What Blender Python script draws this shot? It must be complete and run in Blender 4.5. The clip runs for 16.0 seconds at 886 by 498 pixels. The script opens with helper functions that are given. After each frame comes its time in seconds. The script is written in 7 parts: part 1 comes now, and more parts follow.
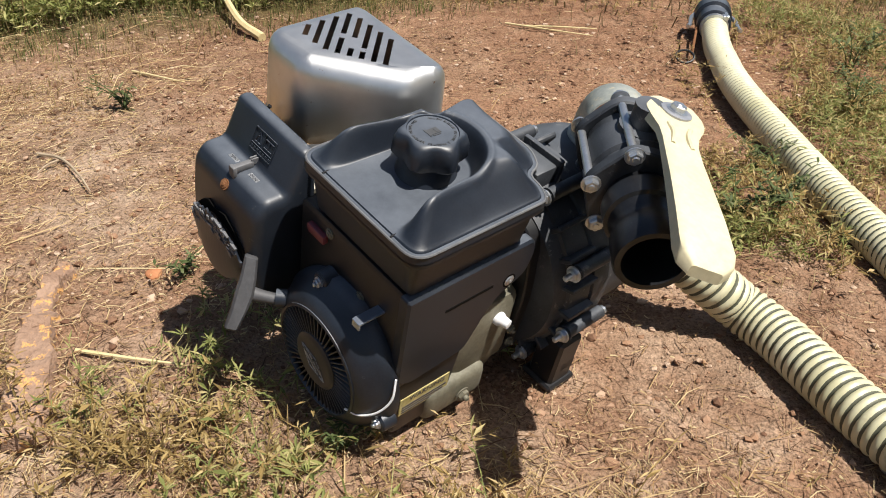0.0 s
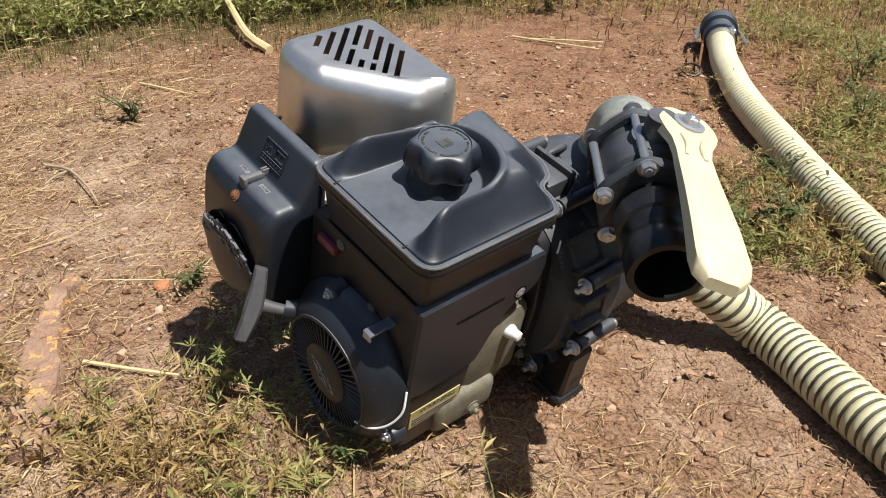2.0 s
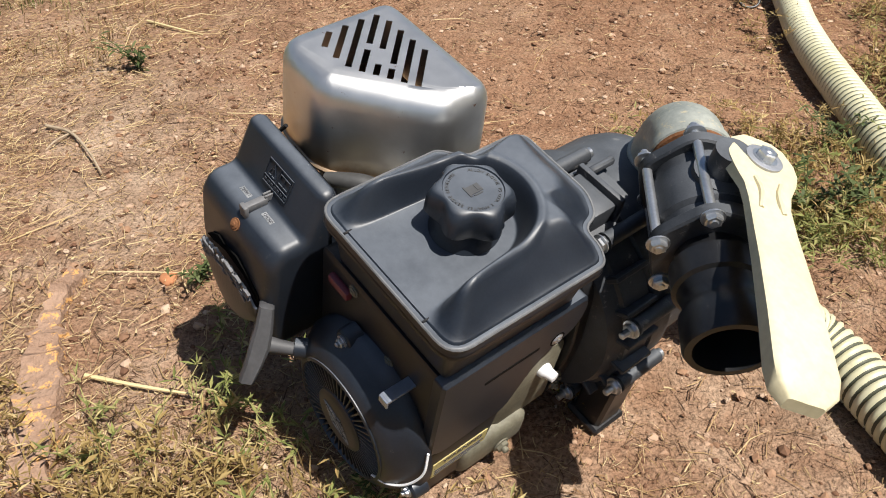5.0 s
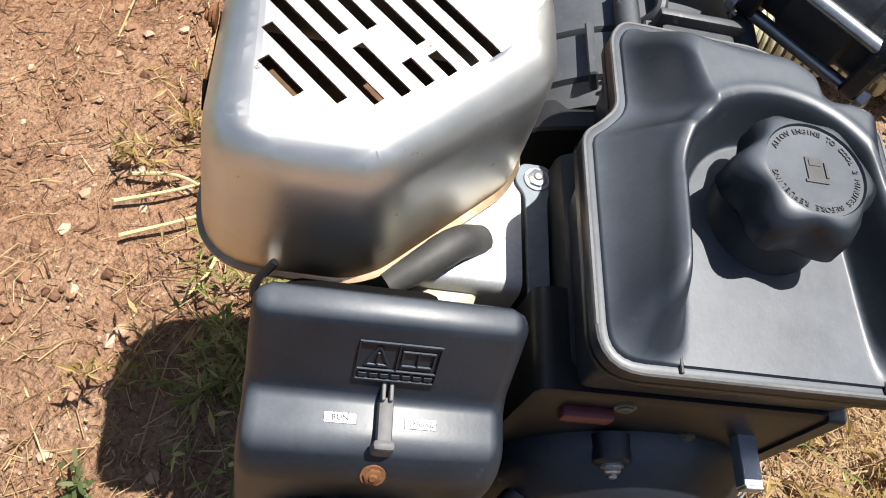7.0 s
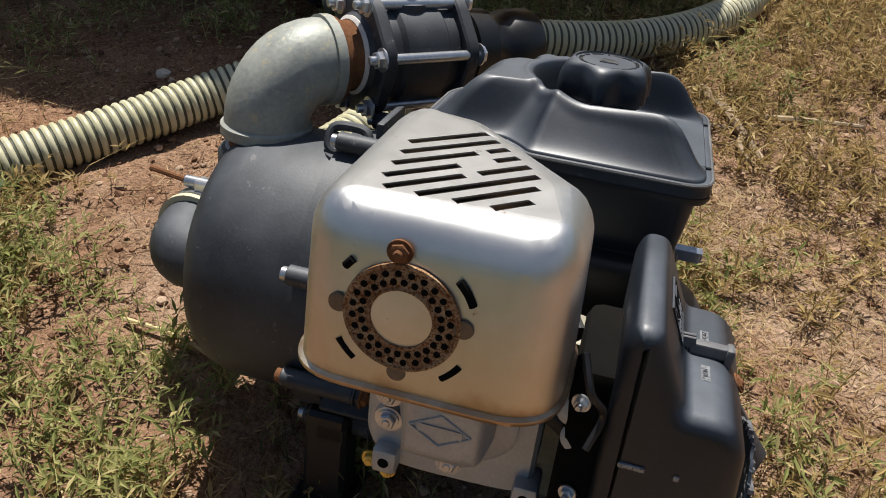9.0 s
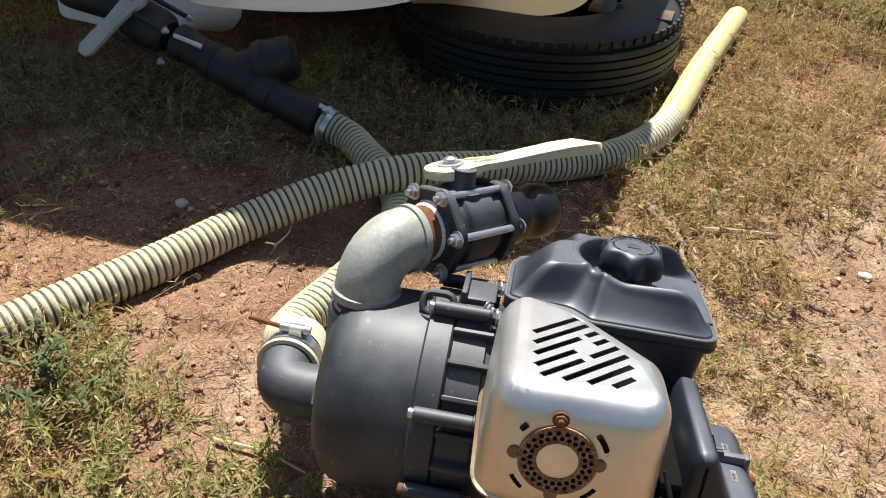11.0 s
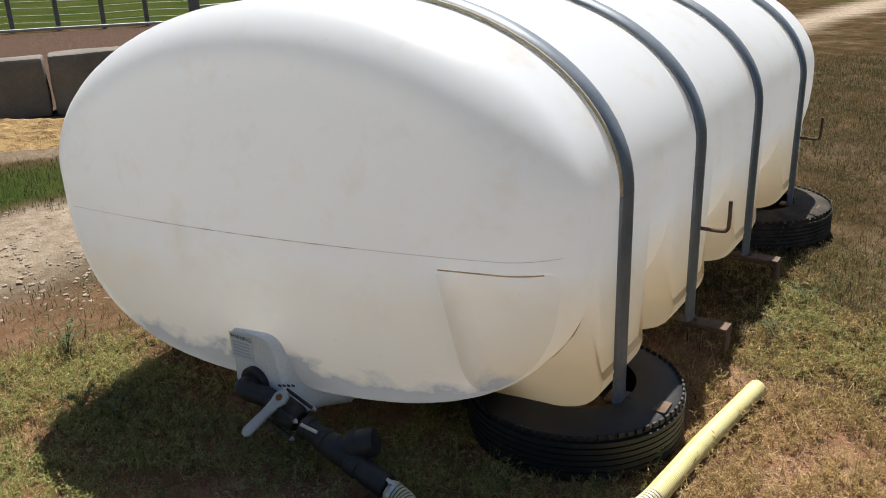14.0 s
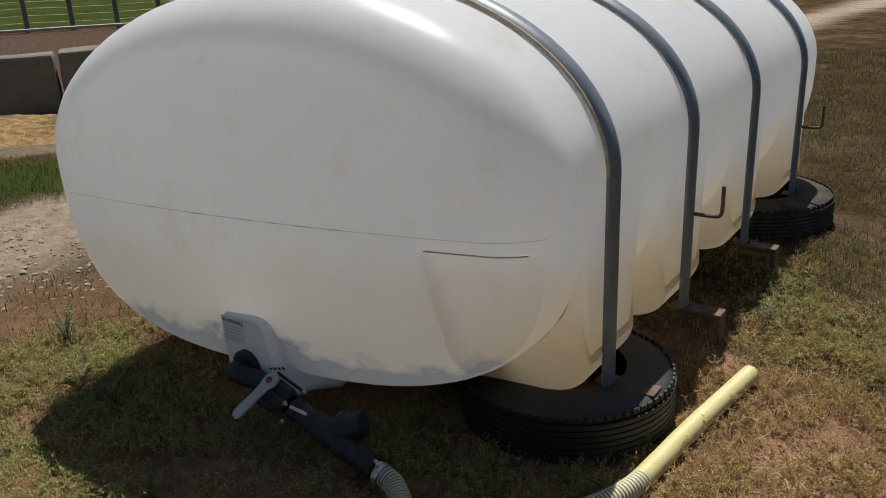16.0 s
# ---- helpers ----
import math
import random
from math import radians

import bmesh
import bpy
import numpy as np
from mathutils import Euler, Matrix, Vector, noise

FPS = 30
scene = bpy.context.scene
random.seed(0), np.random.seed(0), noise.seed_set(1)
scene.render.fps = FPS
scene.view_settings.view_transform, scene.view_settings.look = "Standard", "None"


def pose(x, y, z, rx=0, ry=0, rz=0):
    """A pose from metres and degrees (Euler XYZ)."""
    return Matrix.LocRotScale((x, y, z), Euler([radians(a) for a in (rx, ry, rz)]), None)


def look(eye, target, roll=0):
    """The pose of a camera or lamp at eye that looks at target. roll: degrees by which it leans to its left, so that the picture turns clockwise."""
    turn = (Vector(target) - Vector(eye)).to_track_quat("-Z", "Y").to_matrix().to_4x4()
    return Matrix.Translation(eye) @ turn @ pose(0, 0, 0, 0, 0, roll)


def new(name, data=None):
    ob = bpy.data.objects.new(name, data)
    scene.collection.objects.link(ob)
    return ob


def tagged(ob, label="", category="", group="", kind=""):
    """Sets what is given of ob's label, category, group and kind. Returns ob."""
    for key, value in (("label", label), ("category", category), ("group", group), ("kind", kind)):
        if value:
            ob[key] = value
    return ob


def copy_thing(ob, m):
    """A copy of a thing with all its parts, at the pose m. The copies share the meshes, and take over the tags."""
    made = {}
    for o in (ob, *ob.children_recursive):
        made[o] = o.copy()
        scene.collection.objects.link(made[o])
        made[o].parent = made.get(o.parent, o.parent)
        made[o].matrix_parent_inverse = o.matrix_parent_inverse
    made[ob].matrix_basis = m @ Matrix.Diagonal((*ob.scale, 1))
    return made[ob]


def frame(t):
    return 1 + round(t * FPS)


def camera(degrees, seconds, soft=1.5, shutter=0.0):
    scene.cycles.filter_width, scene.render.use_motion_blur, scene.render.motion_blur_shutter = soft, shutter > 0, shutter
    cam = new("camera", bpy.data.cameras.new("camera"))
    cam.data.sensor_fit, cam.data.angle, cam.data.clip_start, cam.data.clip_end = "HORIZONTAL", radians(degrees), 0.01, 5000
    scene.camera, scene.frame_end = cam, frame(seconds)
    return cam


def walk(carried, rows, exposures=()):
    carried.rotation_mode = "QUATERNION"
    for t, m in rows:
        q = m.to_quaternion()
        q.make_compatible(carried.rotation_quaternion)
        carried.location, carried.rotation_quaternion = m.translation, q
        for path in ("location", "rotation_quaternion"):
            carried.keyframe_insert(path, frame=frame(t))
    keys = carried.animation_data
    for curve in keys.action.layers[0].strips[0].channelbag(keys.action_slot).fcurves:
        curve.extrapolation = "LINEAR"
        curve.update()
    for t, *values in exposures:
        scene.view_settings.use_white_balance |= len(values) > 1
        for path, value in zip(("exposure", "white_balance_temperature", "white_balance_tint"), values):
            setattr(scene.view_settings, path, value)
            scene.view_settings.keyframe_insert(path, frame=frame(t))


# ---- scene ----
cam = camera(57.2, 16.0, soft=1.0)
EXPOSURES = [(0.0, 0.62), (3.2, 0.6), (5.5, 0.64), (6.5, 0.78), (7.0, 0.92), (7.5, 0.42), (8.0, 0.05), (8.2, 0.05), (10.3, 1.08), (11.0, 0.97), (11.5, 1.0), (12.0, 1.34), (12.5, 1.58), (13.0, 1.43), (14.0, 0.8), (14.5, 0.24), (15.0, -0.14), (15.5, -0.06), (16.0, 0.2)]
PATH = [
    (0, (0.2497, -0.4761, 0.7145), (0.2049, 1.2215, -0.3419), 1.9),
    (0.5, (0.2515, -0.4784, 0.7153), (0.1908, 1.2358, -0.3129), 1.47),
    (1, (0.2483, -0.4761, 0.7122), (0.1865, 1.2405, -0.3116), 1.62),
    (1.5, (0.2412, -0.4706, 0.7098), (0.1811, 1.2384, -0.3282), 1.9),
    (2, (0.2409, -0.4734, 0.7104), (0.187, 1.241, -0.3188), 1.9),
    (2.5, (0.2439, -0.4735, 0.7096), (0.1976, 1.2505, -0.3018), 2.1),
    (3, (0.2456, -0.476, 0.7114), (0.2017, 1.2544, -0.2904), 2.13),
    (5.3, (0.2255, -0.2429, 0.8058), (0.0867, 1.2475, -0.5203), -0.19),
    (5.5, (0.2112, -0.2036, 0.8393), (0.0603, 1.239, -0.5389), -2.68),
    (6, (0.0655, -0.1112, 0.7665), (0.2771, 1.1768, -0.7491), 0),
    (6.3, (-0.012, -0.0543, 0.7388), (0.4338, 1.0679, -0.8555), -0.73),
    (6.5, (-0.0484, 0.0093, 0.72), (0.5077, 1.0521, -0.8931), 1.85),
    (7, (-0.0751, 0.2173, 0.7085), (0.6506, 0.9494, -1.0052), -0.14),
    (7.5, (-0.1024, 0.3311, 0.6818), (0.8361, 0.6244, -1.0604), 5.14),
    (8, (-0.1871, 0.3996, 0.719), (0.911, 0.3505, -0.952), 0.6),
    (8.1, (-0.1971, 0.4076, 0.751), (0.8889, 0.3285, -0.9259), 0.16),
    (8.2, (-0.2271, 0.4356, 0.726), (1.0134, 0.3399, -0.8394), -2.69),
    (10.3, (-0.1875, 0.8723, 0.6644), (0.9316, -0.2497, -0.5556), 2.69),
    (10.5, (-0.1745, 0.8813, 0.7054), (0.9832, -0.2421, -0.4771), 2.01),
    (10.6, (-0.1694, 0.883, 0.7318), (1.0161, -0.2314, -0.4314), 1.75),
    (11, (-0.2223, 0.8919, 0.8971), (1.039, -0.1486, -0.2553), 3.56),
    (11.5, (-0.3863, 0.9126, 1.1447), (1.0083, 0.1138, -0.0453), -0.28),
    (12, (-0.6091, 0.8804, 1.3311), (0.9297, 0.1881, 0.2555), 0.66),
    (12.5, (-0.744, 0.86, 1.468), (0.899, 0.084, 0.633), 0.9),
    (13, (-0.821, 0.907, 1.549), (0.868, 0.172, 0.771), -1.5),
    (13.5, (-0.876, 0.851, 1.618), (0.823, 0.131, 0.845), -2.4),
    (14, (-0.896, 0.752, 1.673), (0.839, 0.014, 1.004), -2.2),
    (14.5, (-0.914, 0.691, 1.694), (0.837, -0.076, 1.108), -2.9),
    (15, (-0.925, 0.659, 1.7), (0.832, -0.14, 1.175), -2.6),
    (15.5, (-0.946, 0.661, 1.691), (0.818, -0.13, 1.178), -2.8),
    (16, (-0.954, 0.684, 1.623), (0.793, -0.021, 0.953), -2.6),
]
walk(cam, [(t, look(eye, target, roll)) for t, eye, target, roll in PATH], exposures=EXPOSURES)

# ---- daylight ----
SUN_WAY = Vector((0.400, -0.260, 1.0)).normalized()  # towards the sun
world = bpy.data.worlds.new("sky")
scene.world = world
world.use_nodes = True
wn = world.node_tree.nodes
sky = wn.new("ShaderNodeTexSky")
sky.sky_type, sky.sun_disc = "NISHITA", False
sky.sun_elevation = math.asin(SUN_WAY.z)
sky.sun_rotation = math.atan2(SUN_WAY.x, SUN_WAY.y)
world.node_tree.links.new(sky.outputs["Color"], wn["Background"].inputs["Color"])
wn["Background"].inputs["Strength"].default_value = 0.051
sun_data = bpy.data.lights.new("sun", "SUN")
sun_data.energy, sun_data.angle, sun_data.color = 5.0, radians(0.53), (1.0, 0.95, 0.88)
sun = new("sun", sun_data)
sun.matrix_world = look(SUN_WAY * 30, (0, 0, 0))


# ---- materials ----
def material(name, rough=0.6, metal=0.0):
    m = bpy.data.materials.new(name)
    m.use_nodes = True
    b = m.node_tree.nodes["Principled BSDF"]
    b.inputs["Roughness"].default_value, b.inputs["Metallic"].default_value = rough, metal
    if rough > 0.65:
        b.inputs["Specular IOR Level"].default_value = 0.12
    return m, m.node_tree.nodes, m.node_tree.links, b


def coords(n, l, scale=1.0, stretch=(1, 1, 1), space="Object"):
    tc, mp = n.new("ShaderNodeTexCoord"), n.new("ShaderNodeMapping")
    mp.inputs["Scale"].default_value = [scale * s for s in stretch]
    l.new(tc.outputs[space], mp.inputs["Vector"])
    return mp.outputs["Vector"]


def noise_tex(n, l, vec, scale, detail=4.0, rough=0.6):
    t = n.new("ShaderNodeTexNoise")
    t.inputs["Scale"].default_value, t.inputs["Detail"].default_value, t.inputs["Roughness"].default_value = scale, detail, rough
    l.new(vec, t.inputs["Vector"])
    return t.outputs["Fac"]


def ramp(n, l, fac, stops):
    r = n.new("ShaderNodeValToRGB")
    el = r.color_ramp.elements
    while len(el) < len(stops):
        el.new(0.5)
    for e, (p, c) in zip(el, stops):
        e.position, e.color = p, (*c, 1) if len(c) == 3 else c
    l.new(fac, r.inputs["Fac"])
    return r.outputs["Color"]


def mix(n, l, fac, a, b, kind="MIX"):
    m = n.new("ShaderNodeMix")
    m.data_type, m.blend_type = "RGBA", kind
    for sock, v in ((m.inputs[0], fac), (m.inputs[6], a), (m.inputs[7], b)):
        if isinstance(v, (int, float)):
            sock.default_value = v
        elif isinstance(v, tuple):
            sock.default_value = (*v, 1)
        else:
            l.new(v, sock)
    return m.outputs[2]


def bump(n, l, b, height, strength=0.3, dist=0.01):
    bp = n.new("ShaderNodeBump")
    bp.inputs["Strength"].default_value, bp.inputs["Distance"].default_value = strength, dist
    l.new(height, bp.inputs["Height"])
    l.new(bp.outputs["Normal"], b.inputs["Normal"])


def grey(v):
    return (v, v, v)


def worn(name, base, other, rough=0.5, metal=0.0, big=8.0, fine=120.0, relief=0.15, dist=0.002, spots=None, rough_to=None, dust_sheen=None):
    """A surface with blotches at two scales, fine relief, specks of a colour where spots are given, and upward faces
    paled by settled dust and painted sheen, of a colour and amount.
    """
    m, n, l, b = material(name, rough, metal)
    v = coords(n, l)
    big_n, fine_n = noise_tex(n, l, v, big, 5), noise_tex(n, l, v, fine, 3)
    col = ramp(n, l, big_n, [(0.35, base), (0.68, other)])
    col = mix(n, l, 0.25, col, ramp(n, l, fine_n, [(0.3, tuple(0.6 * c for c in base)), (0.7, other)]))
    if spots:
        sp = ramp(n, l, noise_tex(n, l, v, big * 4.7, 6, 0.7), [(spots[1], grey(0)), (spots[1] + 0.06, grey(1))])
        col = mix(n, l, sp, col, spots[0])
    # Upward faces paler: settled dust, with sheen from the sky painted in.
    if dust_sheen:
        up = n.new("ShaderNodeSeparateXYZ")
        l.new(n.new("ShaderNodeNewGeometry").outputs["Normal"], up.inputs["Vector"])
        lies = mix(n, l, 1.0, ramp(n, l, up.outputs["Z"], [(0.66, grey(0)), (0.985, grey(dust_sheen[1]))]), ramp(n, l, noise_tex(n, l, v, big * 1.7, 6, 0.7), [(0.3, grey(0.45)), (0.65, grey(1))]), "MULTIPLY")
        col = mix(n, l, lies, col, dust_sheen[0])
    l.new(col, b.inputs["Base Color"])
    if rough_to is not None:
        rr = n.new("ShaderNodeMapRange")
        rr.inputs["To Min"].default_value, rr.inputs["To Max"].default_value = rough, rough_to
        l.new(big_n, rr.inputs["Value"])
        l.new(rr.outputs["Result"], b.inputs["Roughness"])
    bump(n, l, b, fine_n, relief, dist)
    return m


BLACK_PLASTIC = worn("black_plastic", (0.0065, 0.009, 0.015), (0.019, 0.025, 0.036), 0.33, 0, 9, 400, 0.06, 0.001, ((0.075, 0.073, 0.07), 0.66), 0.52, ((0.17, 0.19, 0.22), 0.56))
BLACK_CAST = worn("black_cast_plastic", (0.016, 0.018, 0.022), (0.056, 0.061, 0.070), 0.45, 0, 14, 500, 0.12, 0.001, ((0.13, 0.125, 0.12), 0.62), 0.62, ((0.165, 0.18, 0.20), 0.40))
BLACK_RUBBER = worn("black_rubber", (0.006, 0.006, 0.0065), (0.015, 0.0145, 0.014), 0.6, 0, 12, 300, 0.15, 0.001)
DUSTY_RUBBER = worn("dusty_tyre_rubber", (0.022, 0.020, 0.018), (0.085, 0.072, 0.058), 0.8, 0, 7, 200, 0.2, 0.001, ((0.14, 0.12, 0.10), 0.60))
GLOSS_BLACK = worn("glossy_black_plastic", (0.006, 0.006, 0.007), (0.017, 0.018, 0.020), 0.28, 0, 14, 300, 0.06, 0.001, ((0.06, 0.055, 0.05), 0.68), 0.45)
BLACK_STEEL = worn("black_painted_steel", (0.006, 0.006, 0.007), (0.014, 0.014, 0.016), 0.45, 0, 10, 300, 0.1, 0.001, ((0.10, 0.07, 0.05), 0.72))
# Near-black for holes and hollows: their inner shade put into the colour.
DARK_VOID = worn("painted_shade_black", (0.003, 0.003, 0.003), (0.007, 0.006, 0.005), 0.9)
ALUMINIUM = worn("cast_aluminium", (0.42, 0.44, 0.46), (0.55, 0.56, 0.57), 0.5, 0.55, 16, 350, 0.2, 0.001, ((0.30, 0.28, 0.24), 0.7))
OLIVE_CAST = worn("stained_cast_aluminium", (0.10, 0.092, 0.064), (0.23, 0.215, 0.160), 0.6, 0.2, 20, 300, 0.2, 0.001, ((0.18, 0.13, 0.08), 0.66))
OUTLET_BLACK = worn("dull_black_poly", (0.007, 0.007, 0.008), (0.024, 0.024, 0.026), 0.5, 0, 14, 400, 0.12, 0.001, ((0.06, 0.055, 0.05), 0.64), 0.62)
GALVANISED = worn("galvanised_iron", (0.24, 0.26, 0.24), (0.42, 0.43, 0.38), 0.52, 0.2, 22, 200, 0.25, 0.0012, ((0.46, 0.41, 0.29), 0.58))
ZINC = worn("zinc_plated_steel", (0.50, 0.52, 0.55), (0.68, 0.70, 0.72), 0.3, 0.85, 40, 300, 0.05, 0.001, ((0.35, 0.24, 0.15), 0.74))
RUST = worn("rusty_steel", (0.13, 0.055, 0.026), (0.26, 0.125, 0.06), 0.85, 0.1, 40, 300, 0.4, 0.0015)
STRAP = worn("weathered_galvanised_strap", (0.13, 0.16, 0.19), (0.22, 0.25, 0.28), 0.45, 0.3, 5, 160, 0.12, 0.001, ((0.30, 0.20, 0.10), 0.74))
STRAP_RUST = worn("rust_brown_bracket", (0.10, 0.07, 0.055), (0.20, 0.14, 0.10), 0.8, 0.1, 20, 160, 0.3, 0.002)
CREAM = worn("cream_plastic", (0.58, 0.51, 0.32), (0.67, 0.61, 0.42), 0.55, 0, 14, 160, 0.1, 0.001, ((0.45, 0.40, 0.26), 0.70))
GREY_HANDLE = worn("weathered_grey_plastic", (0.33, 0.35, 0.34), (0.46, 0.48, 0.47), 0.6, 0, 20, 200, 0.15, 0.001, ((0.26, 0.2, 0.14), 0.66))
TEXT_GREY = worn("raised_black_lettering", (0.055, 0.056, 0.058), (0.08, 0.08, 0.082), 0.45)
SILVER_LABEL = worn("worn_silver_label", (0.20, 0.21, 0.22), (0.46, 0.47, 0.48), 0.4, 0.5, 90, 300, 0.1, 0.001, ((0.03, 0.03, 0.03), 0.54))
YELLOW = worn("dirty_yellow_label", (0.34, 0.28, 0.10), (0.50, 0.43, 0.19), 0.6, 0, 60, 300, 0.1, 0.001, ((0.14, 0.10, 0.06), 0.60))
BRASS = worn("yellow_brass", (0.70, 0.48, 0.10), (0.80, 0.58, 0.18), 0.35, 0.7)
INK = worn("dark_print", (0.03, 0.03, 0.04), (0.06, 0.06, 0.07), 0.6)
WHITE_SEAL = worn("white_thread_seal", (0.72, 0.70, 0.66), (0.82, 0.80, 0.76), 0.8, 0, 60, 300, 0.4, 0.002)
MAROON = worn("maroon_switch", (0.16, 0.03, 0.04), (0.22, 0.05, 0.06), 0.45)
LABEL_WHITE = worn("white_sticker", (0.72, 0.73, 0.75), (0.80, 0.80, 0.80), 0.5)
LABEL_BLUE = worn("faded_blue_print", (0.48, 0.52, 0.60), (0.58, 0.62, 0.69), 0.6)
CREAM_METAL = worn("cream_painted_metal", (0.27, 0.25, 0.185), (0.40, 0.375, 0.29), 0.55, 0.1, 20, 200, 0.1, 0.001, ((0.05, 0.04, 0.03), 0.60))
CONCRETE = worn("weathered_concrete", (0.13, 0.12, 0.105), (0.22, 0.20, 0.17), 0.9, 0, 1.5, 25, 0.4, 0.01)
FENCE_WOOD = worn("weathered_post_wood", (0.14, 0.13, 0.12), (0.24, 0.22, 0.20), 0.9, 0, 3, 40, 0.4, 0.01)
FENCE_STEEL = worn("grey_steel_pipe", (0.30, 0.30, 0.29), (0.42, 0.42, 0.40), 0.6, 0.2, 3, 40, 0.1, 0.003)
BARK = worn("tree_bark", (0.10, 0.08, 0.06), (0.17, 0.14, 0.11), 0.95, 0, 2, 20, 0.5, 0.02)
DARK_PAINT = worn("dark_faded_paint", (0.03, 0.03, 0.035), (0.06, 0.055, 0.06), 0.6, 0, 2, 20)


def muffler_metal(name, rust_centre=None):
    """Brushed sheet steel, tarnished tan low down by heat, with rust specks."""
    m, n, l, b = material(name, 0.38, 0.92)
    v = coords(n, l)
    big = noise_tex(n, l, v, 14, 5)
    col = ramp(n, l, big, [(0.3, (0.58, 0.58, 0.57)), (0.7, (0.76, 0.755, 0.74))])
    sep = n.new("ShaderNodeSeparateXYZ")
    l.new(coords(n, l), sep.inputs["Vector"])
    z = n.new("ShaderNodeMath")
    z.operation = "MULTIPLY_ADD"
    l.new(big, z.inputs[0])
    z.inputs[1].default_value = 0.06
    l.new(sep.outputs["Z"], z.inputs[2])
    heat = ramp(n, l, z.outputs[0], [(0.275, grey(1)), (0.335, grey(0))])
    hot = ramp(n, l, sep.outputs["X"], [(-0.375, grey(1)), (-0.34, grey(0.15))])
    heat = mix(n, l, 1.0, heat, hot, "MULTIPLY")
    col = mix(n, l, heat, col, (0.62, 0.51, 0.34))
    rust = ramp(n, l, noise_tex(n, l, v, 70, 6, 0.7), [(0.66, grey(0)), (0.72, grey(1))])
    col = mix(n, l, rust, col, (0.24, 0.11, 0.05))
    foot = ramp(n, l, z.outputs[0], [(0.282, grey(0.6)), (0.292, grey(0))])
    col = mix(n, l, foot, col, (0.30, 0.15, 0.065))
    l.new(col, b.inputs["Base Color"])
    rr = n.new("ShaderNodeMapRange")
    rr.inputs["To Min"].default_value, rr.inputs["To Max"].default_value = 0.32, 0.46
    l.new(big, rr.inputs["Value"])
    l.new(rr.outputs["Result"], b.inputs["Roughness"])
    bump(n, l, b, noise_tex(n, l, v, 160, 3), 0.05, 0.001)
    return m


MUFFLER = muffler_metal("tarnished_sheet_steel")


def tank_plastic():
    """White polyethylene, yellowed low down with light from inside painted in, with grime, scuffs, slight waviness and
    a ragged blue-grey band low down at the near end.
    """
    m, n, l, b = material("white_polyethylene", 0.38)
    v = coords(n, l)
    big = noise_tex(n, l, v, 1.6, 4)
    sep = n.new("ShaderNodeSeparateXYZ")
    l.new(v, sep.inputs["Vector"])

    def height(noise_out, amount):
        add = n.new("ShaderNodeMath")
        add.operation = "MULTIPLY_ADD"
        l.new(noise_out, add.inputs[0])
        add.inputs[1].default_value = amount
        l.new(sep.outputs["Z"], add.inputs[2])
        return add.outputs[0]

    # Yellowing low down, with the light inside the tank painted in too.
    col = ramp(n, l, height(big, 0.5), [(0.46, (0.84, 0.61, 0.30)), (0.86, (0.93, 0.79, 0.54)), (1.0, (0.91, 0.95, 1.0))])
    grime = ramp(n, l, noise_tex(n, l, v, 5.5, 7, 0.65), [(0.54, grey(0)), (0.74, grey(0.55))])
    col = mix(n, l, grime, col, (0.74, 0.64, 0.46))
    scuff = ramp(n, l, noise_tex(n, l, coords(n, l, 1.0, (14, 14, 4)), 1.5, 5, 0.7), [(0.66, grey(0)), (0.78, grey(0.5))])
    col = mix(n, l, scuff, col, (0.55, 0.52, 0.46))
    specks = ramp(n, l, noise_tex(n, l, v, 38, 2, 0.5), [(0.78, grey(0)), (0.80, grey(0.7))])
    col = mix(n, l, specks, col, (0.35, 0.30, 0.24))
    low_band = ramp(n, l, height(noise_tex(n, l, coords(n, l, 1.0, (1.5, 1.5, 2.6)), 3.2, 6, 0.60), 0.30), [(0.475, grey(0.85)), (0.50, grey(0.95)), (0.515, grey(0.45)), (0.55, grey(0))])
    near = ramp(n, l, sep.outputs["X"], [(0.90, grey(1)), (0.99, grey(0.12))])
    low_band = mix(n, l, 1.0, low_band, near, "MULTIPLY")
    # Legs' amber: yellowing plus the glow through them, put into the colour.
    far = ramp(n, l, sep.outputs["X"], [(0.86, grey(0)), (0.97, grey(0.8))])
    amber = mix(n, l, 1.0, ramp(n, l, height(noise_tex(n, l, v, 2.4, 5, 0.6), 0.5), [(0.55, grey(0.95)), (0.98, grey(0))]), far, "MULTIPLY")
    col = mix(n, l, amber, col, (0.80, 0.56, 0.24))
    col = mix(n, l, low_band, col, (0.47, 0.50, 0.55))
    l.new(col, b.inputs["Base Color"])
    bump(n, l, b, noise_tex(n, l, v, 3.0, 3), 0.10, 0.02)
    tr, ms = n.new("ShaderNodeBsdfTranslucent"), n.new("ShaderNodeMixShader")
    l.new(mix(n, l, low_band, mix(n, l, amber, (0.965, 0.975, 0.975), (0.94, 0.76, 0.45)), (0.47, 0.50, 0.55)), tr.inputs["Color"])
    ms.inputs["Fac"].default_value = 0.52
    l.new(b.outputs["BSDF"], ms.inputs[1])
    l.new(tr.outputs["BSDF"], ms.inputs[2])
    l.new(ms.outputs["Shader"], n["Material Output"].inputs["Surface"])
    return m


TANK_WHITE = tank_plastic()


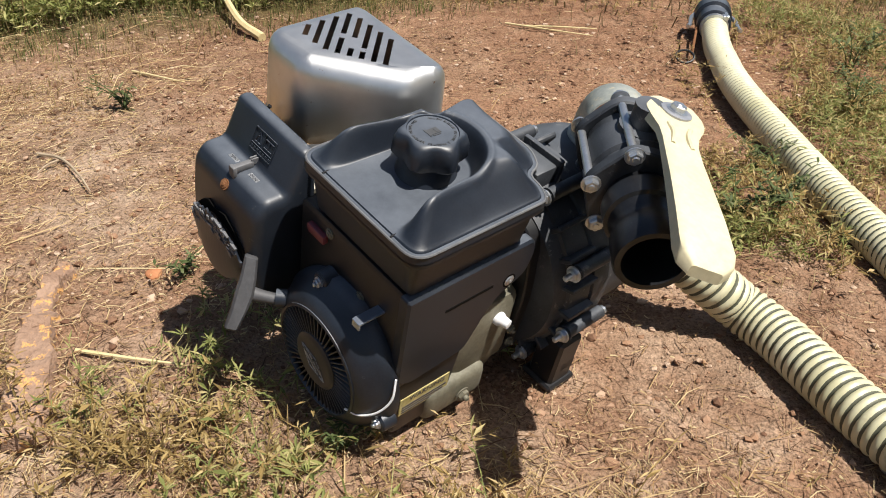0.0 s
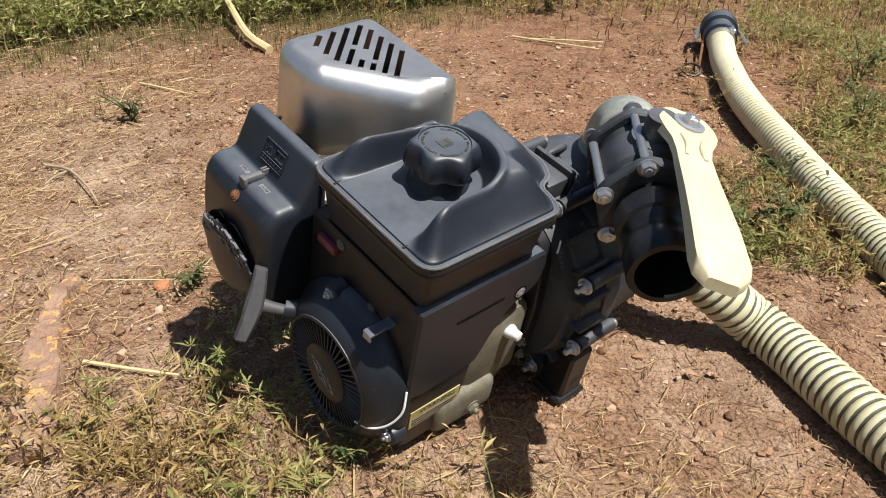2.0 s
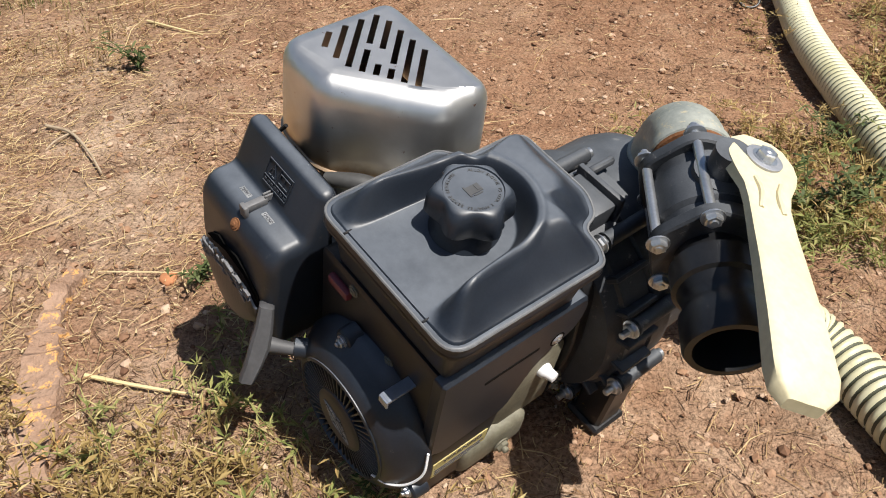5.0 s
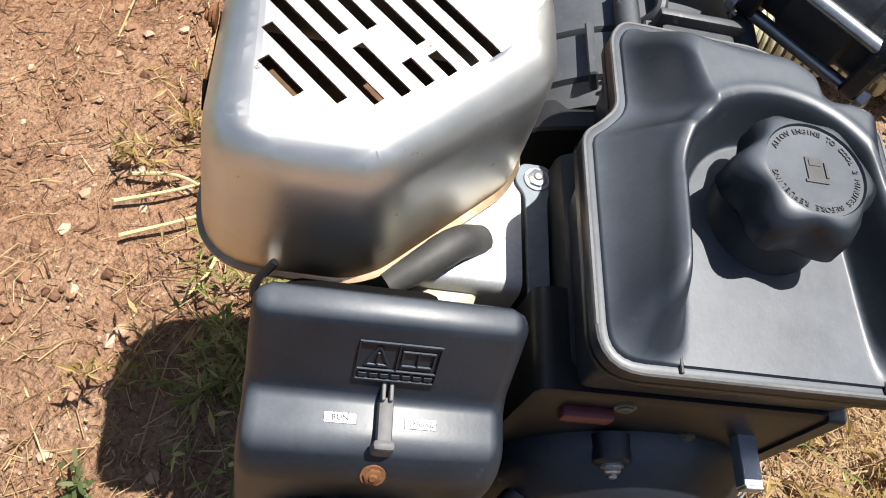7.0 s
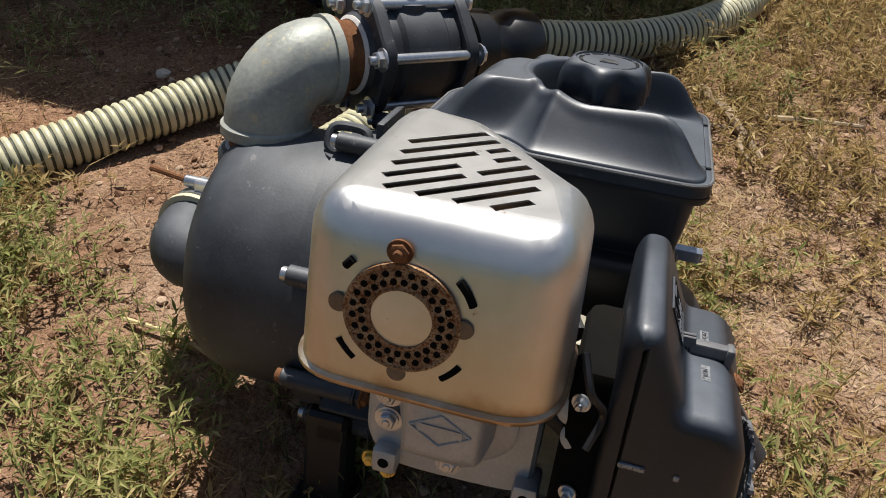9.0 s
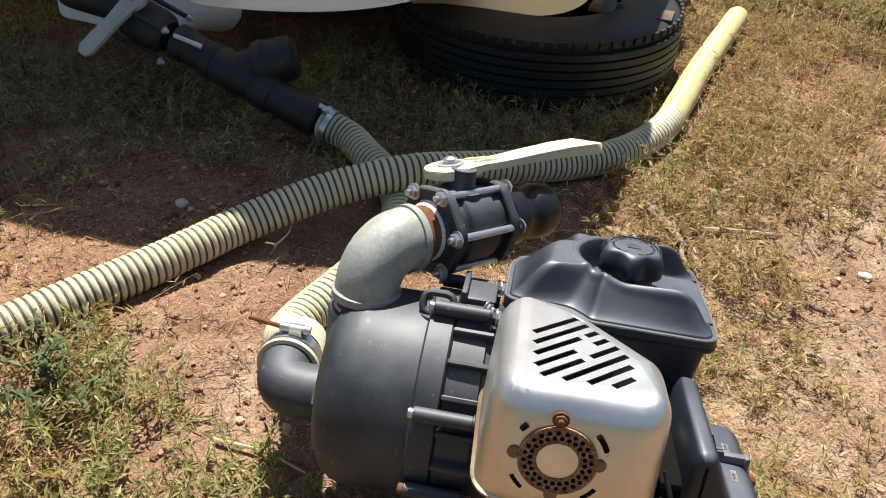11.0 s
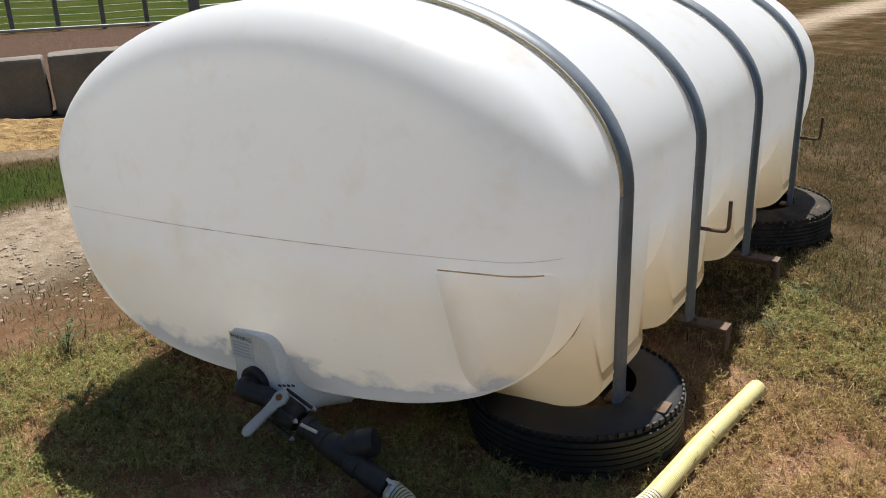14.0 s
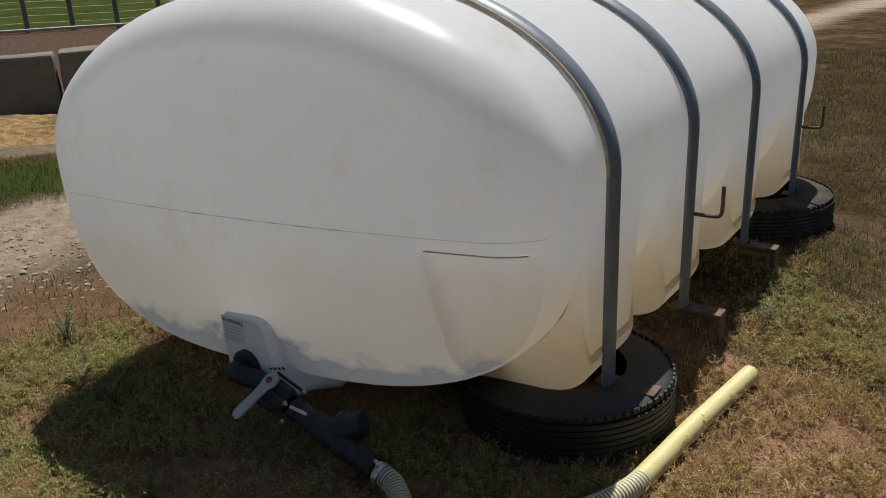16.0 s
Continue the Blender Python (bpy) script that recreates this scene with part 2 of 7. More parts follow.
def hose_plastic():
    m, n, l, b = material("cream_corrugated_hose", 0.42)
    v = coords(n, l)
    col = ramp(n, l, noise_tex(n, l, v, 7, 5), [(0.35, (0.50, 0.47, 0.29)), (0.65, (0.62, 0.59, 0.42))])
    dirt = ramp(n, l, noise_tex(n, l, v, 40, 6, 0.7), [(0.58, grey(0)), (0.7, grey(0.6))])
    l.new(mix(n, l, dirt, col, (0.34, 0.27, 0.17)), b.inputs["Base Color"])
    return m


HOSE = hose_plastic()
# Yellower copy of the hose colours, sunlight on the loose end put in.
HOSE_SUNLIT = worn("sunlit_yellow_hose", (0.60, 0.54, 0.22), (0.72, 0.66, 0.34), 0.45, 0, 9, 90, 0.1, 0.001, ((0.40, 0.33, 0.18), 0.66))
HOSE_SUNLIT_RIB = worn("sunlit_hose_groove", (0.44, 0.39, 0.16), (0.54, 0.48, 0.24), 0.6)
HOSE_RIB = worn("dark_olive_hose_groove", (0.05, 0.055, 0.035), (0.10, 0.10, 0.065), 0.6)


def dirt_ground():
    """Red-brown trampled earth with pale dusty patches, litter and, far off, grass and a green field."""
    m, n, l, b = material("trampled_earth", 0.95)
    b.inputs["Specular IOR Level"].default_value = 0.0
    v = coords(n, l)
    big, mid, fine = noise_tex(n, l, v, 0.9, 6), noise_tex(n, l, v, 9, 6, 0.65), noise_tex(n, l, v, 90, 4, 0.7)
    col = ramp(n, l, big, [(0.33, (0.26, 0.112, 0.060)), (0.5, (0.38, 0.206, 0.124)), (0.68, (0.50, 0.325, 0.212))])
    col = mix(n, l, 0.45, col, ramp(n, l, mid, [(0.32, (0.15, 0.068, 0.040)), (0.5, (0.35, 0.19, 0.112)), (0.7, (0.56, 0.38, 0.25))]))
    col = mix(n, l, 0.3, col, ramp(n, l, fine, [(0.3, (0.08, 0.045, 0.03)), (0.52, (0.30, 0.19, 0.12)), (0.75, (0.55, 0.43, 0.30))]))
    chips = n.new("ShaderNodeTexVoronoi")
    chips.inputs["Scale"].default_value = 55
    l.new(coords(n, l, 1.0, (1, 2.4, 1)), chips.inputs["Vector"])
    chip = ramp(n, l, chips.outputs["Distance"], [(0.10, grey(1)), (0.18, grey(0))])
    chip_on = ramp(n, l, noise_tex(n, l, v, 14, 3), [(0.5, grey(0)), (0.6, grey(0.75))])
    col = mix(n, l, mix(n, l, 1.0, chip, chip_on, "MULTIPLY"), col, (0.50, 0.38, 0.24))
    # cover by distance from the yard's middle
    att = n.new("ShaderNodeAttribute")
    att.attribute_name = "cover"
    sep = n.new("ShaderNodeSeparateColor")
    l.new(att.outputs["Color"], sep.inputs["Color"])
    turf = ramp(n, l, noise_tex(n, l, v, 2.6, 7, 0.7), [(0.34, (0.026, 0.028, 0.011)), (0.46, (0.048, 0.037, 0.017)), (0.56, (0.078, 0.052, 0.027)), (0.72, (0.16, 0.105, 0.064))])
    turf = mix(n, l, ramp(n, l, noise_tex(n, l, v, 0.8, 5, 0.7), [(0.52, grey(0)), (0.70, grey(0.75))]), turf, ramp(n, l, mid, [(0.3, (0.12, 0.085, 0.05)), (0.7, (0.30, 0.225, 0.145))]))
    meadow = ramp(n, l, noise_tex(n, l, v, 0.35, 6, 0.7), [(0.35, (0.030, 0.055, 0.012)), (0.65, (0.075, 0.085, 0.025))])
    crop = ramp(n, l, noise_tex(n, l, v, 0.05, 5), [(0.3, (0.014, 0.036, 0.012)), (0.7, (0.024, 0.052, 0.018))])
    pale = ramp(n, l, mid, [(0.35, (0.30, 0.235, 0.17)), (0.65, (0.48, 0.40, 0.31))])
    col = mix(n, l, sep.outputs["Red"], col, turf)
    col = mix(n, l, sep.outputs["Green"], col, meadow)
    col = mix(n, l, sep.outputs["Blue"], col, pale)
    att2 = n.new("ShaderNodeAttribute")
    att2.attribute_name = "cover_far"
    sep2 = n.new("ShaderNodeSeparateColor")
    l.new(att2.outputs["Color"], sep2.inputs["Color"])
    col = mix(n, l, sep2.outputs["Red"], col, crop)
    mud = ramp(n, l, mid, [(0.35, (0.075, 0.05, 0.04)), (0.65, (0.14, 0.095, 0.07))])
    col = mix(n, l, sep2.outputs["Green"], col, mud)
    dust_sheen = ramp(n, l, mid, [(0.30, (0.26, 0.170, 0.112)), (0.5, (0.43, 0.305, 0.212)), (0.7, (0.60, 0.455, 0.33))])
    dust_on = mix(n, l, 1.0, ramp(n, l, noise_tex(n, l, v, 3.5, 5, 0.65), [(0.36, grey(0.15)), (0.58, grey(0.9))]), sep2.outputs["Blue"], "MULTIPLY")
    col = mix(n, l, dust_on, col, dust_sheen)
    col = mix(n, l, 1.0, col, ramp(n, l, noise_tex(n, l, v, 210, 3, 0.75), [(0.34, grey(0.42)), (0.5, grey(0.80)), (0.66, grey(1.0))]), "MULTIPLY")
    l.new(col, b.inputs["Base Color"])
    hs = n.new("ShaderNodeMath")
    hs.operation = "MULTIPLY_ADD"
    l.new(fine, hs.inputs[0])
    hs.inputs[1].default_value = 0.35
    l.new(mid, hs.inputs[2])
    bump(n, l, b, hs.outputs[0], 1.0, 0.028)
    return m


EARTH = dirt_ground()


def blade_material(name, stops, rough=0.7, through_light=0.35):
    """Plant matter whose colour differs from blade to blade."""
    m, n, l, b = material(name, rough)
    g = n.new("ShaderNodeNewGeometry")
    l.new(ramp(n, l, g.outputs["Random Per Island"], stops), b.inputs["Base Color"])
    b.inputs["Specular IOR Level"].default_value = 0.25
    tr, ms = n.new("ShaderNodeBsdfTranslucent"), n.new("ShaderNodeMixShader")
    l.new(b.inputs["Base Color"].links[0].from_socket, tr.inputs["Color"])
    ms.inputs["Fac"].default_value = through_light
    l.new(b.outputs["BSDF"], ms.inputs[1])
    l.new(tr.outputs["BSDF"], ms.inputs[2])
    l.new(ms.outputs["Shader"], n["Material Output"].inputs["Surface"])
    return m


STRAW = blade_material("dry_straw", [(0.0, (0.299, 0.176, 0.088)), (0.5, (0.493, 0.352, 0.176)), (1.0, (0.669, 0.546, 0.317))])
DEAD_STEM = blade_material("dead_brown_stems", [(0.0, (0.0595, 0.0306, 0.0187)), (0.6, (0.17, 0.0935, 0.0527)), (1.0, (0.357, 0.246, 0.136))])
DRY_GRASS = blade_material("dry_grass", [(0.0, (0.15, 0.0898, 0.0374)), (0.5, (0.299, 0.216, 0.0898)), (1.0, (0.419, 0.329, 0.165))])
GREEN_GRASS = blade_material("green_grass", [(0.0, (0.0616, 0.0836, 0.0194)), (0.6, (0.133, 0.15, 0.044)), (1.0, (0.299, 0.255, 0.0968))])
DRY_SPRIG = blade_material("dry_leafy_weed", [(0.0, (0.16, 0.115, 0.042)), (0.4, (0.30, 0.21, 0.078)), (0.8, (0.46, 0.335, 0.14)), (1.0, (0.60, 0.47, 0.24))])
GREEN_SPRIG = blade_material("olive_leafy_weed", [(0.0, (0.14, 0.165, 0.048)), (0.5, (0.29, 0.305, 0.10)), (0.8, (0.39, 0.36, 0.15)), (1.0, (0.54, 0.44, 0.215))])
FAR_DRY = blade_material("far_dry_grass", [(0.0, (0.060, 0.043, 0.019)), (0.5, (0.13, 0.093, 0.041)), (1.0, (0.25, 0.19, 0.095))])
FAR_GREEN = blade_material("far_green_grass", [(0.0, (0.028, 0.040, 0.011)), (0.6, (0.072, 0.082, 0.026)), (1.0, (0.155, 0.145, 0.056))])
# Lighter copy of the olive weed, its sunlit look put into the colour.
UPPER_SPRIG = blade_material("sunlit_leafy_weed", [(0.0, (0.14, 0.17, 0.045)), (0.5, (0.30, 0.32, 0.10)), (0.8, (0.46, 0.43, 0.18)), (1.0, (0.60, 0.50, 0.26))])
WEED = blade_material("green_weed", [(0.0, (0.0578, 0.0831, 0.0253)), (0.7, (0.123, 0.151, 0.0578)), (1.0, (0.217, 0.224, 0.109))], 0.55)
LEAF = blade_material("tree_leaves", [(0.0, (0.022, 0.042, 0.010)), (1.0, (0.06, 0.095, 0.024))])


# ---- shaping ----
def part(name, bm, mat, parent=None, label="", smooth=True, sharp=35):
    """Links a bmesh as one mesh object under a thing or a part."""
    me = bpy.data.meshes.new(name)
    bm.normal_update()
    for e in bm.edges:
        e.smooth = not (len(e.link_faces) == 2 and e.calc_face_angle(0) > radians(sharp))
    for f in bm.faces:
        f.smooth = smooth
    bm.to_mesh(me)
    bm.free()
    for mm in mat if isinstance(mat, (list, tuple)) else [mat]:
        me.materials.append(mm)
    ob = new(name, me)
    ob.parent = parent
    if label:
        tagged(ob, label)
    return ob


def thing(name, m, label, category, group="", kind=""):
    ob = new(name)
    ob.empty_display_size = 0.05
    ob.matrix_basis = m
    return tagged(ob, label, category, group, kind)


def join_bm(*bms):
    out = bmesh.new()
    for bm in bms:
        me = bpy.data.meshes.new("tmp")
        bm.to_mesh(me)
        bm.free()
        out.from_mesh(me)
        bpy.data.meshes.remove(me)
    return out


def box(x0, x1, y0, y1, z0, z1, bevel=0.0, seg=2, m=None):
    bm = bmesh.new()
    bmesh.ops.create_cube(bm, size=1)
    for v in bm.verts:
        v.co = Vector(((x0 + x1) / 2 + v.co.x * (x1 - x0), (y0 + y1) / 2 + v.co.y * (y1 - y0), (z0 + z1) / 2 + v.co.z * (z1 - z0)))
    if bevel:
        bmesh.ops.bevel(bm, geom=bm.edges[:], offset=bevel, segments=seg, affect="EDGES", profile=0.5)
    if m:
        bm.transform(m)
    return bm


def rings_bm(rings, cap=True, closed=True):
    """Skins rings of equally many points."""
    bm = bmesh.new()
    rows = [[bm.verts.new(p) for p in r] for r in rings]
    n = len(rows[0])
    for a, b in zip(rows, rows[1:]):
        for i in range(n if closed else n - 1):
            j = (i + 1) % n
            bm.faces.new((a[i], a[j], b[j], b[i]))
    if cap:
        bm.faces.new(rows[0][::-1])
        bm.faces.new(rows[-1])
    bmesh.ops.recalc_face_normals(bm, faces=bm.faces[:])
    if cap and bm.calc_volume(signed=True) < 0:
        bmesh.ops.reverse_faces(bm, faces=bm.faces[:])
    return bm


def frame_at(d):
    d = Vector(d).normalized()
    side = d.orthogonal().normalized()
    return d, side, d.cross(side)


def lathe(p, d, profile, seg=32, cap=True):
    """Turns (distance along d, radius) about the axis through p."""
    p = Vector(p)
    d, s, u = frame_at(d)
    rings = [[p + d * h + (s * math.cos(a) + u * math.sin(a)) * max(r, 1e-5) for a in (2 * math.pi * i / seg for i in range(seg))] for h, r in profile]
    return rings_bm(rings, cap)


def rod(a, b, r, seg=16, bevel=0.0):
    a, b = Vector(a), Vector(b)
    n = (b - a).length
    k = min(bevel, r * 0.8)
    prof = [(0, r - k), (k, r), (n - k, r), (n, r - k)] if k else [(0, r), (n, r)]
    return lathe(a, b - a, prof, seg)


def hexbolt(p, d, r=0.008, h=0.007, tip=0.004):
    """A hexagon head with a washer, standing at p and facing d."""
    p = Vector(p)
    return join_bm(lathe(p, d, [(0, r * 1.3), (0.0015, r * 1.3)], 20), lathe(p, d, [(0.001, r), (h * 0.85, r), (h, r * 0.82)], 6), lathe(p, d, [(h, r * 0.5), (h + tip, r * 0.5), (h + tip + 0.001, r * 0.35)], 12))


def smooth_path(pts, steps=12):
    """A Catmull-Rom line through the points."""
    pts = [Vector(p) for p in pts]
    ext = [2 * pts[0] - pts[1], *pts, 2 * pts[-1] - pts[-2]]
    out = []
    for i in range(1, len(ext) - 2):
        a, b, c, d = ext[i - 1 : i + 3]
        for k in range(steps):
            t = k / steps
            out.append(0.5 * ((2 * b) + (c - a) * t + (2 * a - 5 * b + 4 * c - d) * t * t + (3 * b - a - 3 * c + d) * t**3))
    return out + [pts[-1]]


def resample(line, step):
    out, left = [line[0].copy()], step
    for a, b in zip(line, line[1:]):
        seg = (b - a).length
        at = 0.0
        while seg - at >= left:
            at += left
            out.append(a.lerp(b, at / seg))
            left = step
        left -= seg - at
    return out


def tube(line, radius, seg=12, cap=True):
    """A tube along a line; radius: a number or a function of the index."""
    n = len(line)
    rings, side = [], None
    for i, p in enumerate(line):
        d = (line[min(i + 1, n - 1)] - line[max(i - 1, 0)]).normalized()
        side = d.orthogonal().normalized() if side is None else (side - d * side.dot(d)).normalized()
        up = d.cross(side)
        r = radius(i) if callable(radius) else radius
        rings.append([p + (side * math.cos(a) + up * math.sin(a)) * r for a in (2 * math.pi * k / seg for k in range(seg))])
    return rings_bm(rings, cap)


def rounded(poly, r, seg=5):
    """A polygon (counter-clockwise x, y pairs) with rounded corners; r: a number or one for each corner."""
    out, n = [], len(poly)
    for i in range(n):
        a, b, c = (Vector(poly[(i + k) % n]) for k in (-1, 0, 1))
        rr = r[i] if isinstance(r, (list, tuple)) else r
        d1, d2 = (a - b), (c - b)
        k = min(rr, d1.length * 0.45, d2.length * 0.45)
        p, q = b + d1.normalized() * k, b + d2.normalized() * k
        for s in range(seg + 1):
            t = s / seg
            out.append(p * (1 - t) ** 2 + b * 2 * t * (1 - t) + q * t * t)
    return out


def inset(poly, d):
    """Moves a closed outline inwards by d."""
    n, out = len(poly), []
    area = sum(poly[i].x * poly[(i + 1) % n].y - poly[(i + 1) % n].x * poly[i].y for i in range(n))
    s = 1 if area > 0 else -1
    for i in range(n):
        t = (poly[(i + 1) % n] - poly[i - 1])
        t = t.normalized() if t.length > 1e-9 else Vector((1, 0))
        out.append(poly[i] + Vector((-t.y, t.x)) * d * s)
    return out


def prism(outline, levels, axis="z", cap=True):
    """Skins an outline through (height, inset) levels along an axis."""
    put = {"z": lambda p, h: (p.x, p.y, h), "y": lambda p, h: (p.x, h, p.y), "x": lambda p, h: (h, p.x, p.y)}[axis]
    return rings_bm([[put(p, h) for p in (inset(outline, d) if d else outline)] for h, d in levels], cap)


def carved(ob, cutter_bm, shell=0.0):
    """The mesh of ob, given a thickness if asked, with the cutter taken out of it."""
    src = bmesh.new()
    src.from_mesh(ob.data)
    for b in (src, cutter_bm):
        bmesh.ops.triangulate(b, faces=[f for f in b.faces if len(f.verts) > 4])
    src.to_mesh(ob.data)
    src.free()
    me = bpy.data.meshes.new("cutter")
    cutter_bm.to_mesh(me)
    cutter_bm.free()
    cut = new("cutter", me)
    cut.matrix_world = ob.matrix_world.copy() if ob.parent is None else Matrix()
    keep_parent, ob.parent = ob.parent, None
    if shell:
        md = ob.modifiers.new("shell", "SOLIDIFY")
        md.thickness, md.offset = shell, -1
    md = ob.modifiers.new("cut", "BOOLEAN")
    md.operation, md.object, md.solver = "DIFFERENCE", cut, "EXACT"
    bpy.context.view_layer.update()
    dg = bpy.context.evaluated_depsgraph_get()
    result = bpy.data.meshes.new_from_object(ob.evaluated_get(dg))
    ob.modifiers.clear()
    ob.data = result
    ob.parent = keep_parent
    bpy.data.objects.remove(cut)
    bm = bmesh.new()
    bm.from_mesh(result)
    for e in bm.edges:
        e.smooth = not (len(e.link_faces) == 2 and e.calc_face_angle(0) > radians(32))
    for f in bm.faces:
        f.smooth = True
    bm.to_mesh(result)
    bm.free()
    return ob


def text_bm(body, size, depth=0.0004):
    """Letters in the built-in font, in the xy plane, centred."""
    cu = bpy.data.curves.new("letters", "FONT")
    cu.body, cu.size, cu.extrude, cu.align_x, cu.align_y, cu.resolution_u = body, size, depth, "CENTER", "CENTER", 2
    ob = new("letters", cu)
    bpy.context.view_layer.update()
    me = bpy.data.meshes.new_from_object(ob.evaluated_get(bpy.context.evaluated_depsgraph_get()))
    bpy.data.objects.remove(ob)
    bpy.data.curves.remove(cu)
    bm = bmesh.new()
    bm.from_mesh(me)
    bpy.data.meshes.remove(me)
    return bm


# ---- ground ----
def soft(x, a, b):
    t = np.clip((x - a) / (b - a), 0, 1)
    return t * t * (3 - 2 * t)


def ground_z(x, y):
    """Gentle unevenness near the yard, and a hillside far off."""
    r = np.hypot(x, y)
    near = 0.006 * np.sin(3.1 * x + 1.7 * np.sin(2.3 * y)) * np.cos(2.7 * y + 0.6) + 0.004 * np.sin(9 * x + 2 * y) * np.sin(8 * y - 3 * x)
    hill = 42 * soft(r, 150, 620) + 0.017 * np.maximum(r - 45, 0)
    return near * (1 - soft(r, 20, 60)) + hill


def build_ground():
    n, s, k = 520, 1.1, math.asinh(1500 / 1.1)
    line = s * np.sinh(np.linspace(-k, k, n))
    gx, gy = np.meshgrid(line + 0.7, line - 0.2, indexing="ij")
    gz = ground_z(gx, gy)
    rng = np.random.default_rng(3)
    gz = gz + rng.normal(0, 0.0022, gz.shape) * (np.hypot(gx, gy) < 8)
    verts = np.stack([gx, gy, gz], -1).reshape(-1, 3)
    idx = np.arange(n * n).reshape(n, n)
    faces = np.stack([idx[:-1, :-1], idx[1:, :-1], idx[1:, 1:], idx[:-1, 1:]], -1).reshape(-1, 4)
    me = bpy.data.meshes.new("ground")
    me.from_pydata(verts.tolist(), [], faces.tolist())
    x, y = verts[:, 0], verts[:, 1]
    r = np.hypot(x, y)
    wob = 0.35 * np.sin(1.3 * y + 0.7 * x) + 0.2 * np.sin(3.7 * y - x)
    turf = np.maximum(soft(r, 1.9, 3.2) * (1 - 0.3 * soft(y, -0.6, 0.4)) * np.maximum(soft(x - 0.5 * y, 0.6, 1.2), soft(y - 0.6 * x, 1.9, 2.5)), soft(-y, 1.3, 2.0)) * 0.95
    turf = np.maximum(turf, 0.95 * soft(r, 3.4, 4.2))
    left = soft(y, -6, -1)
    green = soft(x + wob, 5.6, 6.0) * (1 - soft(x + wob, 7.2, 7.9)) * left
    green = np.maximum(green, soft(x, 29, 31) * (1 - soft(r, 150, 170)))
    green = np.maximum(green, soft(y - 0.6 * x, 1.95, 2.35) * 0.8 * (1 - soft(x, 0.6, 1.4)))
    green = np.maximum(green, soft(-y - 0.35 * x, 14, 16) * 0.85 * (1 - soft(r, 150, 170)))
    pale = soft(x + wob, 3.4, 4.3) * (1 - soft(x + wob, 5.3, 5.8)) * left * 0.75
    lane = np.abs((y + 16.2) * 0.46 + (x - 13.5) * 0.89 - 0.8)
    pale = np.maximum(pale, (1 - soft(lane + 0.3 * wob, 0.35, 0.8)) * soft(-y, 6, 9) * (1 - soft(r, 60, 80)))
    drive = np.abs((x - 27.5) * 0.777 + (y + 34.5) * 0.63 + 2.9)
    yard = (1 - soft(drive + 1.2 * wob, 1.1 + 0.022 * r, 1.6 + 0.026 * r)) * soft(-y, 22, 27) * (1 - soft(r, 120, 150))
    pale = np.maximum(pale, 0.9 * yard)
    straw = soft(x + wob, 7.8, 8.2) * (1 - soft(x, 10.6, 10.9)) * left
    pale = np.maximum(pale, 0.4 * straw)
    mud = soft(x, 10.6, 11.2) * (1 - soft(x, 27.6, 28.2)) * soft(y + 0.72 * x, 2, 6)
    track = (1 - soft(np.abs(r - 118 + 2 * wob), 0.8, 1.6)) * 0.7
    pale = np.maximum(pale, track)
    crop = soft(r, 150, 165)
    spot = lambda cx, cy, rx, ry: np.exp(-(((x - cx) / rx) ** 2) - ((y - cy) / ry) ** 2)  # noqa: E731
    dusty = np.clip(spot(-0.45, 0.75, 0.35, 0.65) + 0.9 * spot(-0.15, 0.15, 0.4, 0.25) + 0.9 * spot(0.45, 0.0, 0.35, 0.25) + 0.8 * spot(0.15, -0.6, 0.3, 0.5) + 0.6 * spot(-0.8, 1.2, 0.3, 0.5) + 0.9 * spot(0.70, 0.48, 0.30, 0.28) + 0.8 * spot(0.42, -0.75, 0.3, 0.35) + 0.6 * spot(0.35, 0.14, 0.2, 0.12), 0, 1) * (r < 4)
    for name, chans in (("cover", (turf, green, pale)), ("cover_far", (crop, mud, dusty))):
        at = me.color_attributes.new(name, "FLOAT_COLOR", "POINT")
        at.data.foreach_set("color", np.stack([*chans, np.ones_like(x)], -1).ravel())
    me.materials.append(EARTH)
    me.polygons.foreach_set("use_smooth", [True] * len(me.polygons))
    return tagged(new("ground", me), "trampled red-brown earth with straw litter and worn grass", "ground", kind="structure")


build_ground()

# ---- the white tank on tyres ----
TURN = -57.32  # degrees: the tank's length runs along its own x, its width along y
VC, ZC, HALF_W, HALF_H, LOW_H = 1.648, 0.95, 1.063, 0.628, 0.775
FACE_U, END_U, RIM = 0.70, 4.62, 0.22
LEGS = (1.32, 2.07, 2.98, 4.01)
tank = thing("water_tank", pose(0, 0, 0, 0, 0, TURN), "large white elliptical polyethylene tank with grey steel straps, on old tyres", "tank")


def skew(v, u):
    """The near end stands slightly askew to the length."""
    return -0.13 * (v - VC) * (1 - float(soft(np.float64(u), 0.7, 1.35)))


def leg_weight(u):
    w = max(0.27 - abs(u - c) for c in LEGS)
    return float(soft(np.float64(w), 0.0, 0.075))


